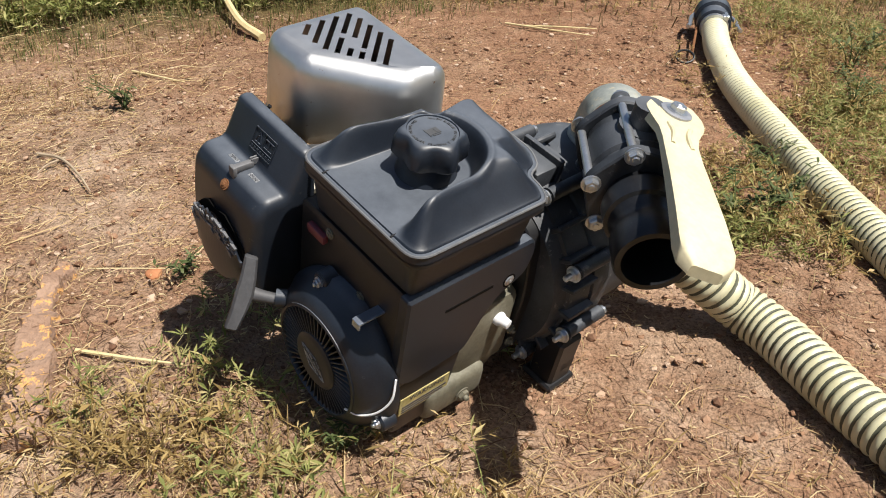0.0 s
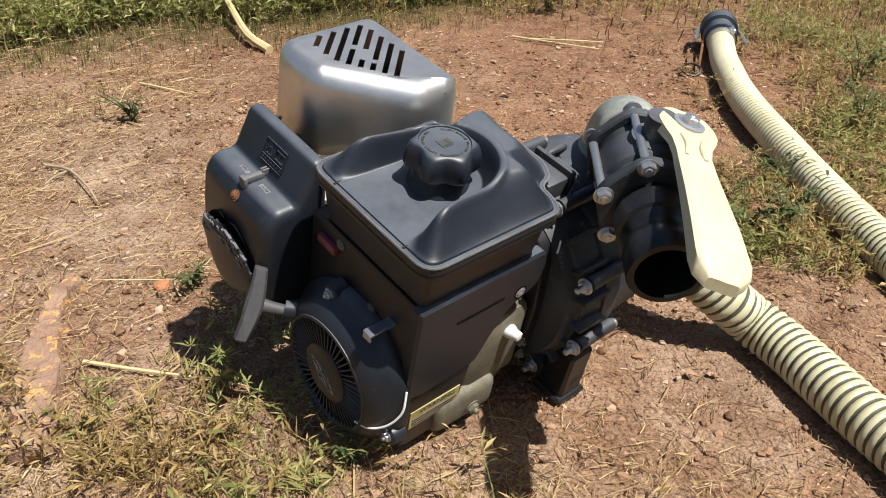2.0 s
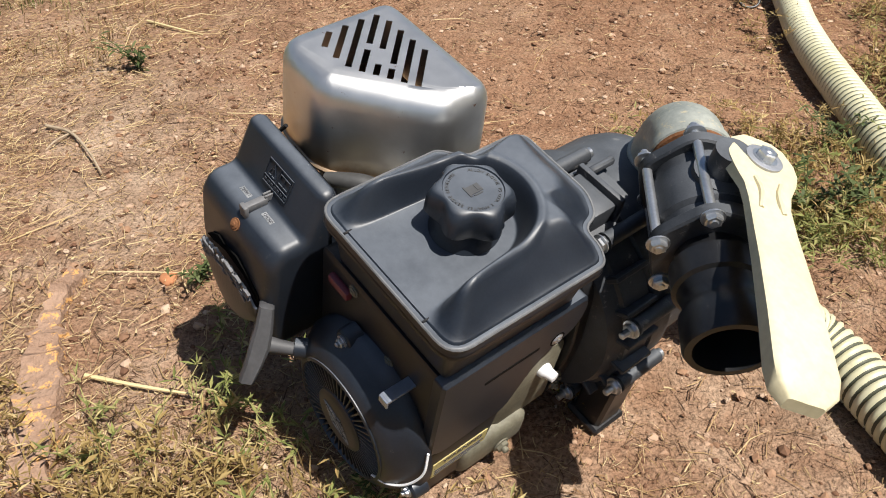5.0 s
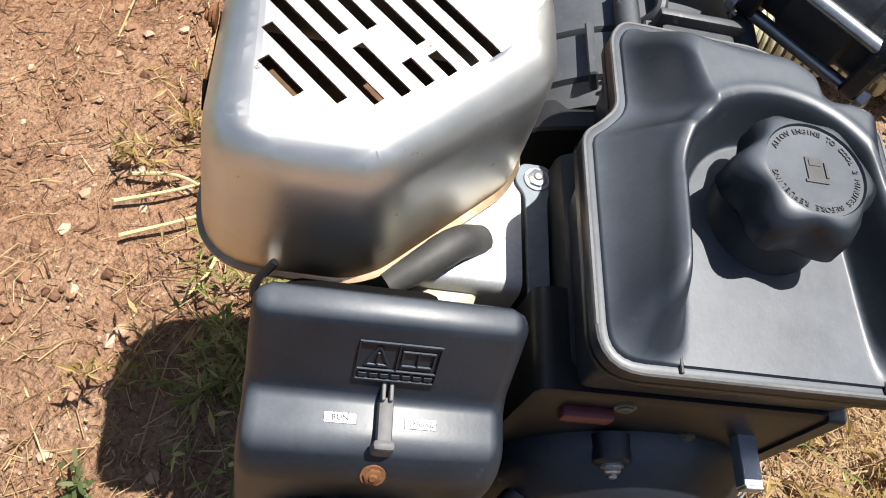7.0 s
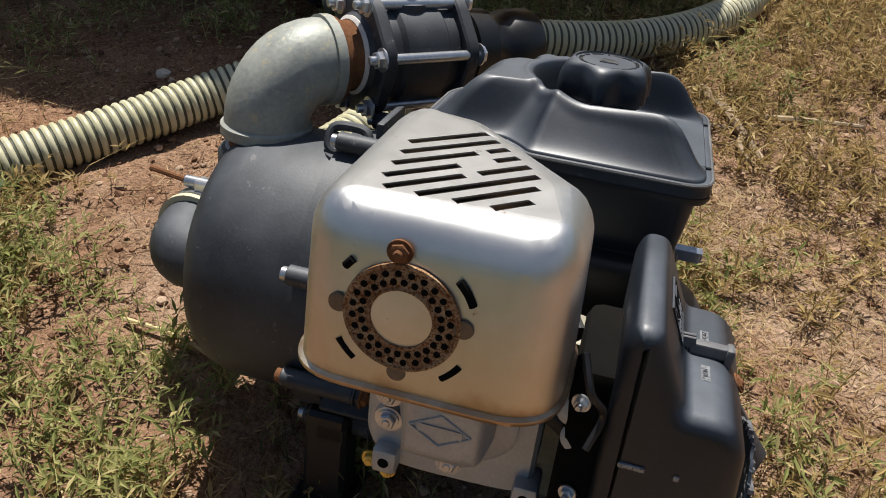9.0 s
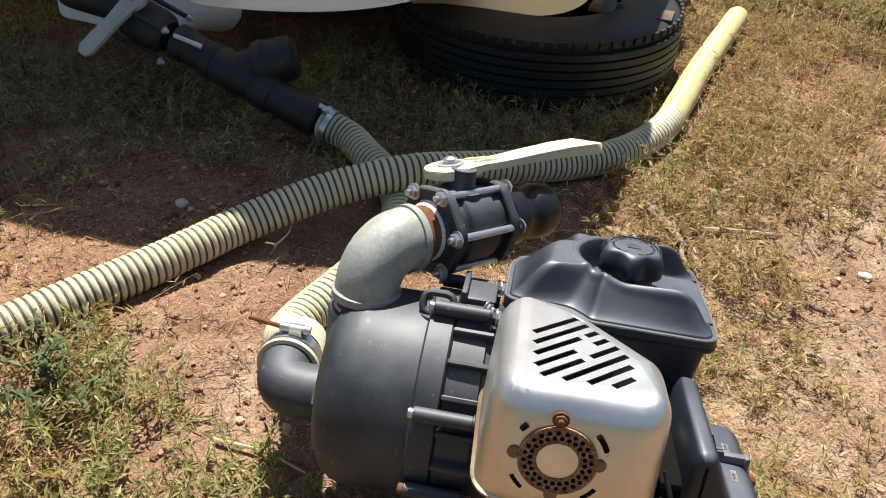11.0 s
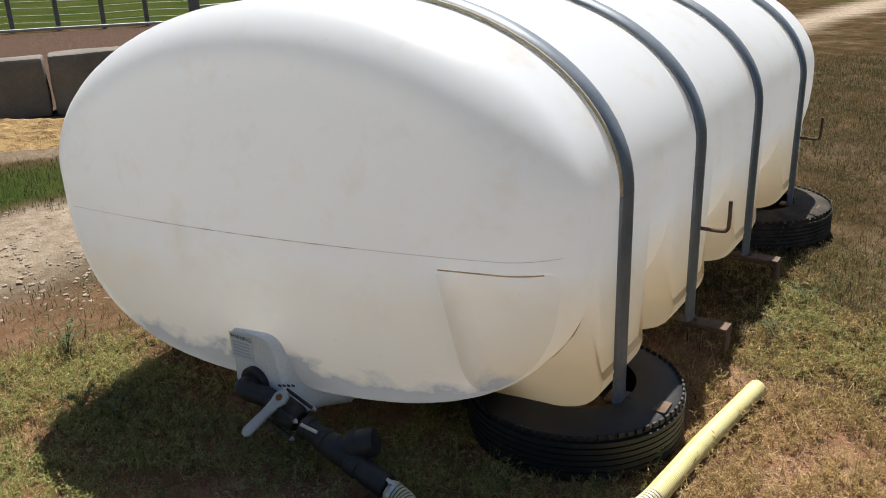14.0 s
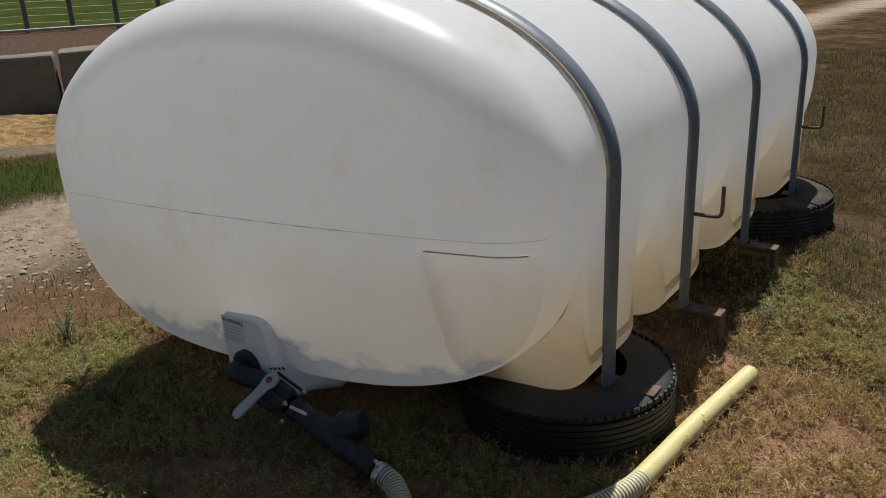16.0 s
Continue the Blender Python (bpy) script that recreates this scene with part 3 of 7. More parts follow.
def tank_section(u, shrink, seg=160):
    ring, w = [], leg_weight(u) * (1 - float(soft(np.float64(shrink), 0.02, 0.2)))
    for i in range(seg):
        a = 2 * math.pi * i / seg
        c, s = math.cos(a), math.sin(a)
        k = 1.0 if s > 0 else 0.70
        v, z = (HALF_W - shrink) * math.copysign(abs(c) ** k, c), (HALF_H - shrink if s > 0 else LOW_H - 0.62 * shrink) * math.copysign(abs(s) ** k, s)
        if s < 0 and w > 0:
            k = 2 / 11
            lv, lz = (HALF_W + 0.02 * (s < -0.3)) * math.copysign(abs(c) ** k, c), -(ZC - 0.182) * abs(s) ** k
            v, z = v + (lv - v) * w, z + (lz - z) * w
        v += VC
        ring.append((u + skew(v, u), v, ZC + z))
    return ring


def tank_body():
    rings = []
    for rho in (0.02, 0.15, 0.3, 0.45, 0.6, 0.75, 0.9):
        ring = []
        for _, v, z in tank_section(FACE_U, RIM):
            v, z = VC + (v - VC) * rho, ZC + (z - ZC) * rho
            u = FACE_U - 0.05 * (1 - rho * rho)
            ring.append((u + skew(v, u), v, z))
        rings.append(ring)
    for f in range(0, 91, 9):
        u = FACE_U + RIM * (1 - math.cos(radians(f)))
        rings.append(tank_section(u, RIM * (1 - math.sin(radians(f)))))
    us = np.arange(FACE_U + RIM + 0.025, END_U - RIM, 0.022)
    rings += [tank_section(u, 0.0) for u in us]
    for f in range(90, -1, -9):
        rings.append(tank_section(END_U - RIM * (1 - math.cos(radians(f))), RIM * (1 - math.sin(radians(f)))))
    return rings_bm(rings)


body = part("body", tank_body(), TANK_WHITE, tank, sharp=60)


# Unseen slab added inside; keeps light from leaking through onto the ground.
part("light_block", box(1.0, 4.35, 0.90, 2.40, 0.300, 0.330, 0.01, 2), worn("brown_light_block", (0.06, 0.045, 0.03), (0.12, 0.09, 0.06), 0.95), tank, "unseen slab added inside to stop light leaking through the tank")
# the moulded recess beside the end, and a flat boss for the outlet
recess = prism(rounded([(0.3, 0.60), (0.925, 0.60), (0.856, 0.945), (0.820, 0.972), (0.3, 0.990)], [0.01, 0.01, 0.03, 0.03, 0.01]), [(0.05, 0.0), (0.780, 0.0), (0.796, 0.014)], "z")
for vert in recess.verts:
    if vert.co.y > 0.8:
        vert.co.y -= (0.79 - vert.co.z) * 0.2
    if vert.co.x > 0.5 and vert.co.z < 0.5:
        vert.co.x += 0.10
carved(body, recess)
boss = prism(rounded([(1.525, 0.165), (1.800, 0.170), (1.792, 0.456), (1.600, 0.456)], [0.02, 0.02, 0.02, 0.05]), [(0.92, -0.075), (0.80, -0.030), (0.70, -0.008), (0.656, 0.0), (0.652, 0.004)], "x")
part("outlet_boss", boss, worn("scrubbed_white_plastic", (0.80, 0.80, 0.79), (0.88, 0.88, 0.87), 0.45, 0, 6, 80), tank, "clean white flat pad round the outlet")


# Grime line that also paints the shade the moulded crease lacks.
crease = [Vector((1.052 + skew(VC - HALF_W * math.cos(radians(a)) ** 0.70, 1.052), VC - (HALF_W + 0.001) * math.cos(radians(a)) ** 0.70, ZC - (LOW_H + 0.001) * math.sin(radians(a)) ** 0.70)) for a in range(21, 68, 3)]
part("crease", tube(crease, lambda i: 0.0010 + 0.0016 * ((i * 7) % 3), 6), worn("tan_crease_grime_shade", (0.20, 0.13, 0.06), (0.62, 0.46, 0.26), 0.8, 0, 12, 60), tank, "tan grime and painted shade in the moulded crease")


def end_u(v):
    """Where the near end's skin lies at mid-height, over its rounded edge too."""
    f = math.asin(min(1.0, max(0.0, 1 - (HALF_W - abs(VC - v)) / RIM))) if abs(VC - v) > HALF_W - RIM else 0.0
    rho = min(1.0, abs(v - VC) / (HALF_W - RIM))
    u = FACE_U - 0.05 * (1 - rho * rho) + RIM * (1 - math.cos(f))
    return u + skew(v, u)


# Line along the recess's ledge: tan stain, with the ledge's shade painted in.
ledge = [Vector((end_u(v) + 0.004, v, 0.789)) for v in np.linspace(0.965, 0.66, 14)]
part("ledge", tube(ledge, 0.0024, 6), worn("tan_stain_and_shade", (0.36, 0.24, 0.11), (0.66, 0.50, 0.29), 0.6), tank, "tan stain and painted shade along the recess's upper ledge")


seam = [Vector((end_u(v) - 0.0005, v, 0.832 + 0.02 * max(0.0, 0.85 - v))) for v in np.linspace(0.62, 2.52, 60)]
part("seam", tube(seam, lambda i: 0.0007 + 0.0010 * ((i * 5) % 7 in (1, 2, 3)) * (i in range(18, 48)), 6), worn("faint_grime", (0.42, 0.36, 0.28), (0.62, 0.57, 0.48), 0.8), tank, "faint grimy moulding seam")


def strap_line(u, far=True):
    pts = [Vector((u, VC - HALF_W - 0.012, z)) for z in (0.20, 0.4, 0.6, 0.8)]
    for a in range(180, -1 if far else 90, -4):
        c, s = math.cos(radians(a)), math.sin(radians(a))
        pts.append(Vector((u, VC + (HALF_W + 0.012) * c, ZC + (HALF_H + 0.012) * s)))
    return pts + [Vector((u, VC + HALF_W + 0.012, z)) for z in (0.8, 0.6, 0.4, 0.2)]


def strap_bm(line, w=0.080, h=0.020):
    rings = []
    for i, p in enumerate(line):
        d = (line[min(i + 1, len(line) - 1)] - line[max(i - 1, 0)]).normalized()
        out = Vector((1, 0, 0)).cross(d).normalized()
        if out.dot(p - Vector((p.x, VC, ZC))) < 0:
            out = -out
        x = Vector((1, 0, 0))
        rings.append([p + x * a * w / 2 + out * b * h for a, b in ((-1, -0.3), (-1, 0.25), (-0.72, 0.8), (-0.3, 1), (0.3, 1), (0.72, 0.8), (1, 0.25), (1, -0.3))])
    return rings_bm(rings)


for i, u in enumerate(LEGS):
    st = part("strap", strap_bm(strap_line(u - 0.03 * (i == 0))), STRAP, tank, "grey galvanised steel strap over the tank")
    v0 = VC - HALF_W - 0.012
    br = join_bm(box(u - 0.035, u + 0.045, v0 - 0.17, v0 + 0.05, 0.185, 0.196, 0.002), box(u - 0.035, u + 0.045, v0 - 0.17, v0 - 0.16, 0.09, 0.19, 0.002), box(u - 0.005, u + 0.003, v0 - 0.16, v0 + 0.02, 0.16, 0.19, 0.001))
    bracket = part("bracket", br, STRAP_RUST, st, "rust-brown angle bracket")
    part("bolt", hexbolt((u, v0 - 0.03, 0.196), (0, 0, 1), 0.010, 0.008), STRAP_RUST, st)
    if i in (1, 3):
        hook = smooth_path([(u + 0.02, v0 - 0.01, 0.60), (u + 0.02, v0 - 0.10, 0.60), (u + 0.02, v0 - 0.125, 0.61), (u + 0.02, v0 - 0.13, 0.64), (u + 0.02, v0 - 0.13, 0.73)], 6)
        part("hook", tube(hook, 0.008, 10), STRAP_RUST, st, "bent rusty steel hook")
rub = [p + Vector((-0.070, 0, 0.0)) for p in strap_line(LEGS[0])[4:49]]
part("rub_strip", tube(rub, 0.0065, 8), worn("tan_rope", (0.40, 0.33, 0.21), (0.60, 0.53, 0.39), 0.8, 0, 30, 200), tank, "tan rope strip beside the strap")
part("manway_neck", lathe((3.42, 1.77, 1.56), (0, 0, 1), [(0, 0.38), (0.05, 0.36), (0.07, 0.34), (0.075, 0.35), (0.09, 0.35), (0.095, 0.32)], 64), TANK_WHITE, tank)
lid = part("lid", lathe((3.42, 1.77, 1.655), (0, 0, 1), [(0, 0.29), (0.012, 0.30), (0.022, 0.28), (0.03, 0.10)], 48), DARK_PAINT, tank, "dark flat manway lid")
part("lid_handle", tube(smooth_path([(3.5, 1.62, 1.67), (3.5, 1.62, 1.80), (3.5, 1.64, 1.82), (3.5, 1.69, 1.82), (3.5, 1.71, 1.80), (3.5, 1.71, 1.67)], 5), 0.010, 8), DARK_PAINT, lid)
sticker = part("sticker", box(0.6485, 0.6510, 1.69, 1.80, 0.345, 0.445), LABEL_WHITE, tank, "faded white warning label")
face_turn = Matrix(((0, 0, -1, 0), (-1, 0, 0, 0), (0, 1, 0, 0), (0, 0, 0, 1)))
wb = text_bm("WARNING", 0.022)
wb.transform(Matrix.Translation((0.6480, 1.745, 0.430)) @ face_turn)
part("lettering", wb, INK, sticker, smooth=False)
for k in range(5):
    part("print_bar", box(0.6478, 0.6486, 1.70 + 0.004 * (k % 3), 1.79, 0.356 + 0.0125 * k, 0.363 + 0.0125 * k), LABEL_BLUE, sticker, smooth=False)
for k in range(4):
    part("print_bar", box(0.6500, 0.6515, 1.50 + 0.022 * k, 1.515 + 0.022 * k, 0.298 - 0.006 * k, 0.306 - 0.006 * k), INK, tank, smooth=False)


def tyre(name, u, v, r, h, label, rubber, lift=0.0):
    at = Matrix.Rotation(radians(TURN), 4, "Z") @ Vector((u, v, 0))
    t = thing(name, pose(at.x, at.y, lift, 0, 0, 20), label, "tyre", "tyres under the tank")
    ri = r * 0.56
    prof = [(h * 0.02, ri), (0.0, ri + 0.03), (0.004, r * 0.80), (h * 0.06, r * 0.93), (h * 0.12, r * 0.975)]
    z = h * 0.16
    for k in range(6):
        prof += [(z, r), (z + h * 0.085, r), (z + h * 0.09, r - 0.012), (z + h * 0.105, r - 0.012)]
        z += h * 0.113
    prof += [(h * 0.88, r * 0.975), (h * 0.94, r * 0.93), (h * 0.996, r * 0.80), (h, ri + 0.03), (h * 0.98, ri), (h * 0.90, ri + 0.02), (h * 0.7, r * 0.85), (h * 0.3, r * 0.85), (h * 0.1, ri + 0.02)]
    part("carcass", lathe((0, 0, 0), (0, 0, 1), prof + [prof[0]], 96, cap=False), rubber, t, sharp=25)
    lug = bmesh.new()
    for k in range(72):
        for hz in (0.06, 0.86):
            b = box(-0.004, 0.006, -0.011, 0.011, 0, h * 0.10, 0.002, 1, Matrix.Rotation(2 * math.pi * k / 72, 4, "Z") @ Matrix.Translation((r * 0.975, 0, h * hz)))
            me = bpy.data.meshes.new("tmp")
            b.to_mesh(me)
            b.free()
            lug.from_mesh(me)
            bpy.data.meshes.remove(me)
    tagged(part("tread_lug", lug, rubber, t), "fine tread lugs", kind="stuff")
    return t


tyre("truck_tyre", 1.37, 0.775, 0.40, 0.20, "worn black tyre lying flat under the tank's near leg", BLACK_RUBBER)
tyre("truck_tyre", 4.03, 0.83, 0.50, 0.20, "dusty black tyre lying flat under the tank's far leg", DUSTY_RUBBER)


# ---- tank outlet: valve, coupling, strainer ----
def outlet():
    t = thing("outlet_valve", pose(0, 0, 0), "black poly outlet valve and strainer with a weathered grey handle", "valve")
    a, b = Vector((1.735, 0.375, 0.262)), Vector((1.215, 0.062, 0.062))
    d, side, up = frame_at(b - a)
    side = d.cross(Vector((0, 0, 1))).normalized()
    up = side.cross(d)
    n = (b - a).length

    def P(k, s=0.0, h=0.0):
        return a + d * (k * n) + side * s + up * h

    wall = Matrix.Rotation(radians(TURN), 3, "Z") @ Vector((-1, 0, 0))
    ring0 = Vector((1.768, 0.372, 0.268))
    part("bulkhead_ring", lathe(ring0 - wall * 0.01, wall, [(0, 0.062), (0.018, 0.062), (0.022, 0.056), (0.022, 0.04)], 36), OUTLET_BLACK, t)
    part("elbow", tube(smooth_path([ring0, ring0 + wall * 0.05, P(0.10), P(0.18)], 8), 0.036, 20), OUTLET_BLACK, t)
    part("valve_body", join_bm(lathe(P(0.16), d, [(0, 0.036), (0.01, 0.046), (0.03, 0.05), (0.085, 0.05), (0.105, 0.046), (0.115, 0.036)], 24), *[rod(P(0.15, s, h), P(0.36, s, h), 0.006, 10) for s in (-0.045, 0.045) for h in (-0.04, 0.04)]), OUTLET_BLACK, t)
    for s in (-0.045, 0.045):
        for h in (-0.04, 0.04):
            part("bolt", hexbolt(P(0.36, s, h), d, 0.008, 0.008), ZINC, t)
    stem = Vector((1.597, 0.319, 0.278))
    part("stem", rod(P(0.235), stem, 0.014, 16), OUTLET_BLACK, t)
    away = Vector((-0.02, 0.144, -0.096)).normalized()
    w2 = up.cross(away).normalized()
    up = away.cross(w2).normalized()
    rings = []
    for k, hw, ht in ((-0.028, 0.006, 0.006), (-0.02, 0.022, 0.009), (0.0, 0.028, 0.010), (0.025, 0.020, 0.009), (0.06, 0.017, 0.008), (0.10, 0.019, 0.008), (0.13, 0.019, 0.007), (0.142, 0.010, 0.004)):
        c = stem + away * k * 1.2
        rings.append([c + w2 * x * hw + up * y * ht for x, y in ((-1, -0.6), (-1, 0.6), (-0.7, 1), (0.7, 1), (1, 0.6), (1, -0.6), (0.7, -1), (-0.7, -1))])
    handle = part("handle", rings_bm(rings), GREY_HANDLE, t, "weathered grey plastic lever handle")
    part("bolt_cap", lathe(stem + up * 0.009, up, [(0, 0.012), (0.004, 0.012), (0.005, 0.008)], 18), RUST, handle)
    part("coupling", lathe(P(0.37), d, [(0, 0.034), (0.005, 0.042), (0.03, 0.042), (0.035, 0.038), (0.085, 0.038), (0.09, 0.044), (0.11, 0.044), (0.115, 0.034)], 28), OUTLET_BLACK, t)
    part("clamp_pin", rod(P(0.40, 0.01, 0.043), P(0.50, -0.005, 0.043), 0.006, 10), ZINC, t)
    part("strainer_body", lathe(P(0.52), d, [(0, 0.036), (0.02, 0.044), (0.09, 0.044), (0.14, 0.036)], 28), OUTLET_BLACK, t)
    way = (Vector((1.33, 0.055, 0.185)) - P(0.60)).normalized()
    part("strainer_bowl", lathe(P(0.60), way, [(0, 0.036), (0.06, 0.040), (0.065, 0.052), (0.085, 0.054), (0.09, 0.050), (0.135, 0.050), (0.15, 0.044), (0.153, 0.02)], 28), OUTLET_BLACK, t, "black ribbed strainer bowl with a screw cap")
    part("hose_adapter", lathe(P(0.70), d, [(0, 0.034), (0.01, 0.045), (0.05, 0.045), (0.055, 0.040), (0.12, 0.042), (0.165, 0.042), (0.17, 0.036)], 28), OUTLET_BLACK, t)
    ring = [P(0.79, -0.052, 0.0) + (d * math.cos(q) * 0.5 + up * math.sin(q) * 0.8 - side * math.cos(q) * 0.6) * 0.022 + Vector((-0.03, 0.0, -0.01)) for q in np.linspace(0, 2 * math.pi, 24)]
    pull = part("pull_ring", tube(ring, 0.003, 8), RUST, t, "rusty wire pull ring")
    part("ring_pin", rod(P(0.79, -0.05, 0.0) + Vector((-0.02, 0, -0.012)), P(0.84, -0.02, -0.01), 0.004, 8), RUST, t)
    return t


outlet()


# ---- hoses ----
def hose(name, pts, label, r=0.036, pitch=0.0135, pale_below=None):
    """A ribbed hose: dark grooves between proud cream rings, and a yellower end, its sunlight painted in, of finer ribs
    with pale grooves where y lies below a value.
    """
    t = thing(name, Matrix(), label, "hose")
    line = resample(smooth_path(pts, 16), pitch / 6)
    cut = next((i for i, p in enumerate(line) if pale_below is not None and p.y < pale_below), len(line))
    cut -= cut % 6 if cut < len(line) else 0

    def ribbed(piece, deep, step):
        bm = tube(piece, lambda i: r - (deep if i % step == 0 else deep * 0.75 if i % step in (1, step - 1) else 0.0), 20)
        bm.verts.index_update()
        for f in bm.faces:
            if len(f.verts) == 4:
                f.material_index = 1 if min(v.index for v in f.verts) // 20 % step in (0, step - 1) else 0
        return bm

    part("tube", ribbed(line[:cut], 0.0036, 6), [HOSE, HOSE_RIB], t, sharp=70)
    if cut < len(line):
        part("pale_end", ribbed(line[cut - 1 :], 0.0016, 4), [HOSE_SUNLIT, HOSE_SUNLIT_RIB], t, "yellow end of the hose with shallow ribs, sunlight put into its colour", sharp=70)
        d = (line[-1] - line[-2]).normalized()
        # Dark disc paints the shade inside the hose's open end.
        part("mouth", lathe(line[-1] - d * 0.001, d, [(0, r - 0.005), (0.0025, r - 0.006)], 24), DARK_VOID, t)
    return t


discharge = [(0.944, 1.89, 0.056), (0.926, 1.79, 0.050), (0.910, 1.69, 0.044), (0.901, 1.58, 0.040), (0.892, 1.46, 0.038), (0.893, 1.32, 0.036), (0.900, 1.18, 0.036), (0.907, 1.05, 0.036)]
discharge += [(0.915, 0.93, 0.036), (0.926, 0.82, 0.036), (0.942, 0.70, 0.036), (0.956, 0.58, 0.037), (0.971, 0.48, 0.039), (0.980, 0.38, 0.046), (0.953, 0.22, 0.076), (0.898, 0.07, 0.098), (0.856, -0.10, 0.076), (0.813, -0.30, 0.046), (0.797, -0.46, 0.037), (0.826, -0.63, 0.036), (0.905, -0.80, 0.036), (1.020, -1.03, 0.037), (1.222, -1.473, 0.042)]
hose("discharge_hose", discharge, "long cream ribbed suction hose lying loose on the ground", pale_below=-0.70)
suction = [(0.507, 0.528, 0.139), (0.555, 0.495, 0.118), (0.607, 0.480, 0.080), (0.650, 0.475, 0.048), (0.692, 0.42, 0.037), (0.745, 0.285, 0.037), (0.80, 0.18, 0.037), (0.872, 0.105, 0.037), (0.97, 0.058, 0.037), (1.09, 0.042, 0.041), (1.16, 0.04, 0.05), (1.225, 0.068, 0.066)]
hose_s = hose("suction_hose", suction, "cream ribbed hose running from the pump to the tank")


def hose_clamp(parent, p, d, r, tail):
    d, s, u = frame_at(d)
    p = Vector(p)
    part("clamp_band", lathe(p - d * 0.007, d, [(0, r), (0, r + 0.0025), (0.014, r + 0.0025), (0.014, r)], 32), ZINC, parent, "zinc hose clamp band")
    t = Vector(tail).normalized()
    part("clamp_screw", join_bm(rod(p + t * (r + 0.006) - d * 0.02, p + t * (r + 0.006) + d * 0.02, 0.006, 10), box(-0.008, 0.008, -0.012, 0.012, -0.006, 0.006, 0.002, 1, Matrix.Translation(p + t * (r + 0.004)))), ZINC, parent)


hose_clamp(hose_s, (1.21, 0.063, 0.063), (0.52, 0.313, 0.2), 0.037, (-0.1, 0.1, 1))


def far_coupling():
    t = thing("hose_coupling", pose(0, 0, 0), "black cam-lock hose coupling with a clamp on the hose's end", "coupling")
    d = Vector((0.028, 0.150, 0.008)).normalized()
    p = Vector((0.935, 1.845, 0.055))
    part("sleeve", lathe(p, d, [(0, 0.040), (0.004, 0.046), (0.035, 0.047), (0.04, 0.043), (0.06, 0.043), (0.065, 0.052), (0.11, 0.053), (0.115, 0.048), (0.115, 0.036), (0.05, 0.034)], 32), BLACK_PLASTIC, t)
    for s in (1, -1):
        e = d.cross(Vector((0, 0, 1))).normalized() * s
        arm = part("cam_arm", tube([p + d * 0.09 + e * 0.052, p + d * 0.06 + e * 0.062, p + d * 0.0 + e * 0.066, p - d * 0.02 + e * 0.072], 0.006, 8), ZINC, t, "zinc cam arm")
    ringc = p - Vector((0.11, 0.17, 0.035))
    part("pull_ring", tube([ringc + Vector((math.cos(q) * 0.024, math.sin(q) * 0.016, 0.012 * math.sin(q))) for q in np.linspace(0, 2 * math.pi, 24)], 0.003, 8), BLACK_STEEL, t)
    part("pull_link", rod(ringc + Vector((0.02, 0.012, 0.005)), p + d * 0.03 + Vector((-0.045, 0, -0.01)), 0.004, 8), RUST, t)
    hose_clamp(t, p - d * 0.012, d, 0.037, (0.6, -0.1, 0.8))


far_coupling()


# ---- the engine-driven pump, leaning on the ground ----
pump = thing("water_pump", pose(0.2172, 0.2563, 0, 2.5, 12.5, -45.7), "black petrol engine water pump with a silver muffler guard", "pump")

# fuel tank
RIM_LINE = rounded([(-0.180, -0.074), (0.009, -0.074), (0.010, 0.098), (-0.006, 0.108), (-0.030, 0.112), (-0.036, 0.132), (-0.060, 0.146), (-0.150, 0.148), (-0.158, 0.135), (-0.158, 0.082), (-0.168, 0.070), (-0.180, 0.060)], [0.022, 0.022, 0.014, 0.012, 0.012, 0.014, 0.02, 0.018, 0.012, 0.01, 0.01, 0.012], 6)
CAP_AT = Vector((-0.086, 0.017))


def tank_top(x, y, d):
    """Height of the fuel tank's top, d from its rim: a dome with a horseshoe well round the cap that opens to the front."""
    h = 0.3292 + 0.039 * float(soft(np.float64(d), -0.006, 0.046))
    dx, dy = x - CAP_AT.x, y - CAP_AT.y
    r = math.hypot(dx, dy) if dy > 0 else abs(dx) - 0.10 * max(0.0, -dy)
    well = 1 - float(soft(np.float64(r), 0.043, 0.0585))
    floor = 0.337 + 0.05 * max(0.0, dy) - 0.07 * max(0.0, -dy)
    return h + (min(h, floor) - h) * well + 0.0016 * math.exp(-(((r - 0.0620) / 0.0035) ** 2)) * float(soft(np.float64(d), 0.01, 0.03))


def fuel_tank():
    c = Vector((-0.086, 0.035))
    dense = []
    n = len(RIM_LINE)
    for i in range(n):
        a, b = RIM_LINE[i], RIM_LINE[(i + 1) % n]
        k = max(1, int((b - a).length / 0.0022))
        dense += [a.lerp(b, j / k) for j in range(k)]
    rings = [[(p.x, p.y, z) for p in inset(dense, d)] for z, d in ((0.262, 0.020), (0.264, 0.014), (0.290, 0.010), (0.312, 0.007), (0.313, 0.003), (0.3145, -0.001), (0.3205, -0.0015), (0.3215, -0.0015), (0.323, -0.001), (0.3285, -0.001), (0.3297, 0.0008), (0.3294, 0.004))]
    for k in range(1, 120):
        rho = 1 - k / 120
        ring = []
        for p in inset(dense, 0.004):
            q = c + (p - c) * rho
            d = (p - c).length * (1 - rho)
            ring.append((q.x, q.y, tank_top(q.x, q.y, d)))
        rings.append(ring)
    return rings_bm(rings)


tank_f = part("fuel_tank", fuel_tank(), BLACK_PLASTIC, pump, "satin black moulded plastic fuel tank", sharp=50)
part("seam_line", rings_bm([[(p.x, p.y, z) for p in inset(RIM_LINE, d)] for z, d in ((0.3168, -0.0022), (0.3195, -0.0022))], cap=False), BLACK_STEEL, tank_f)
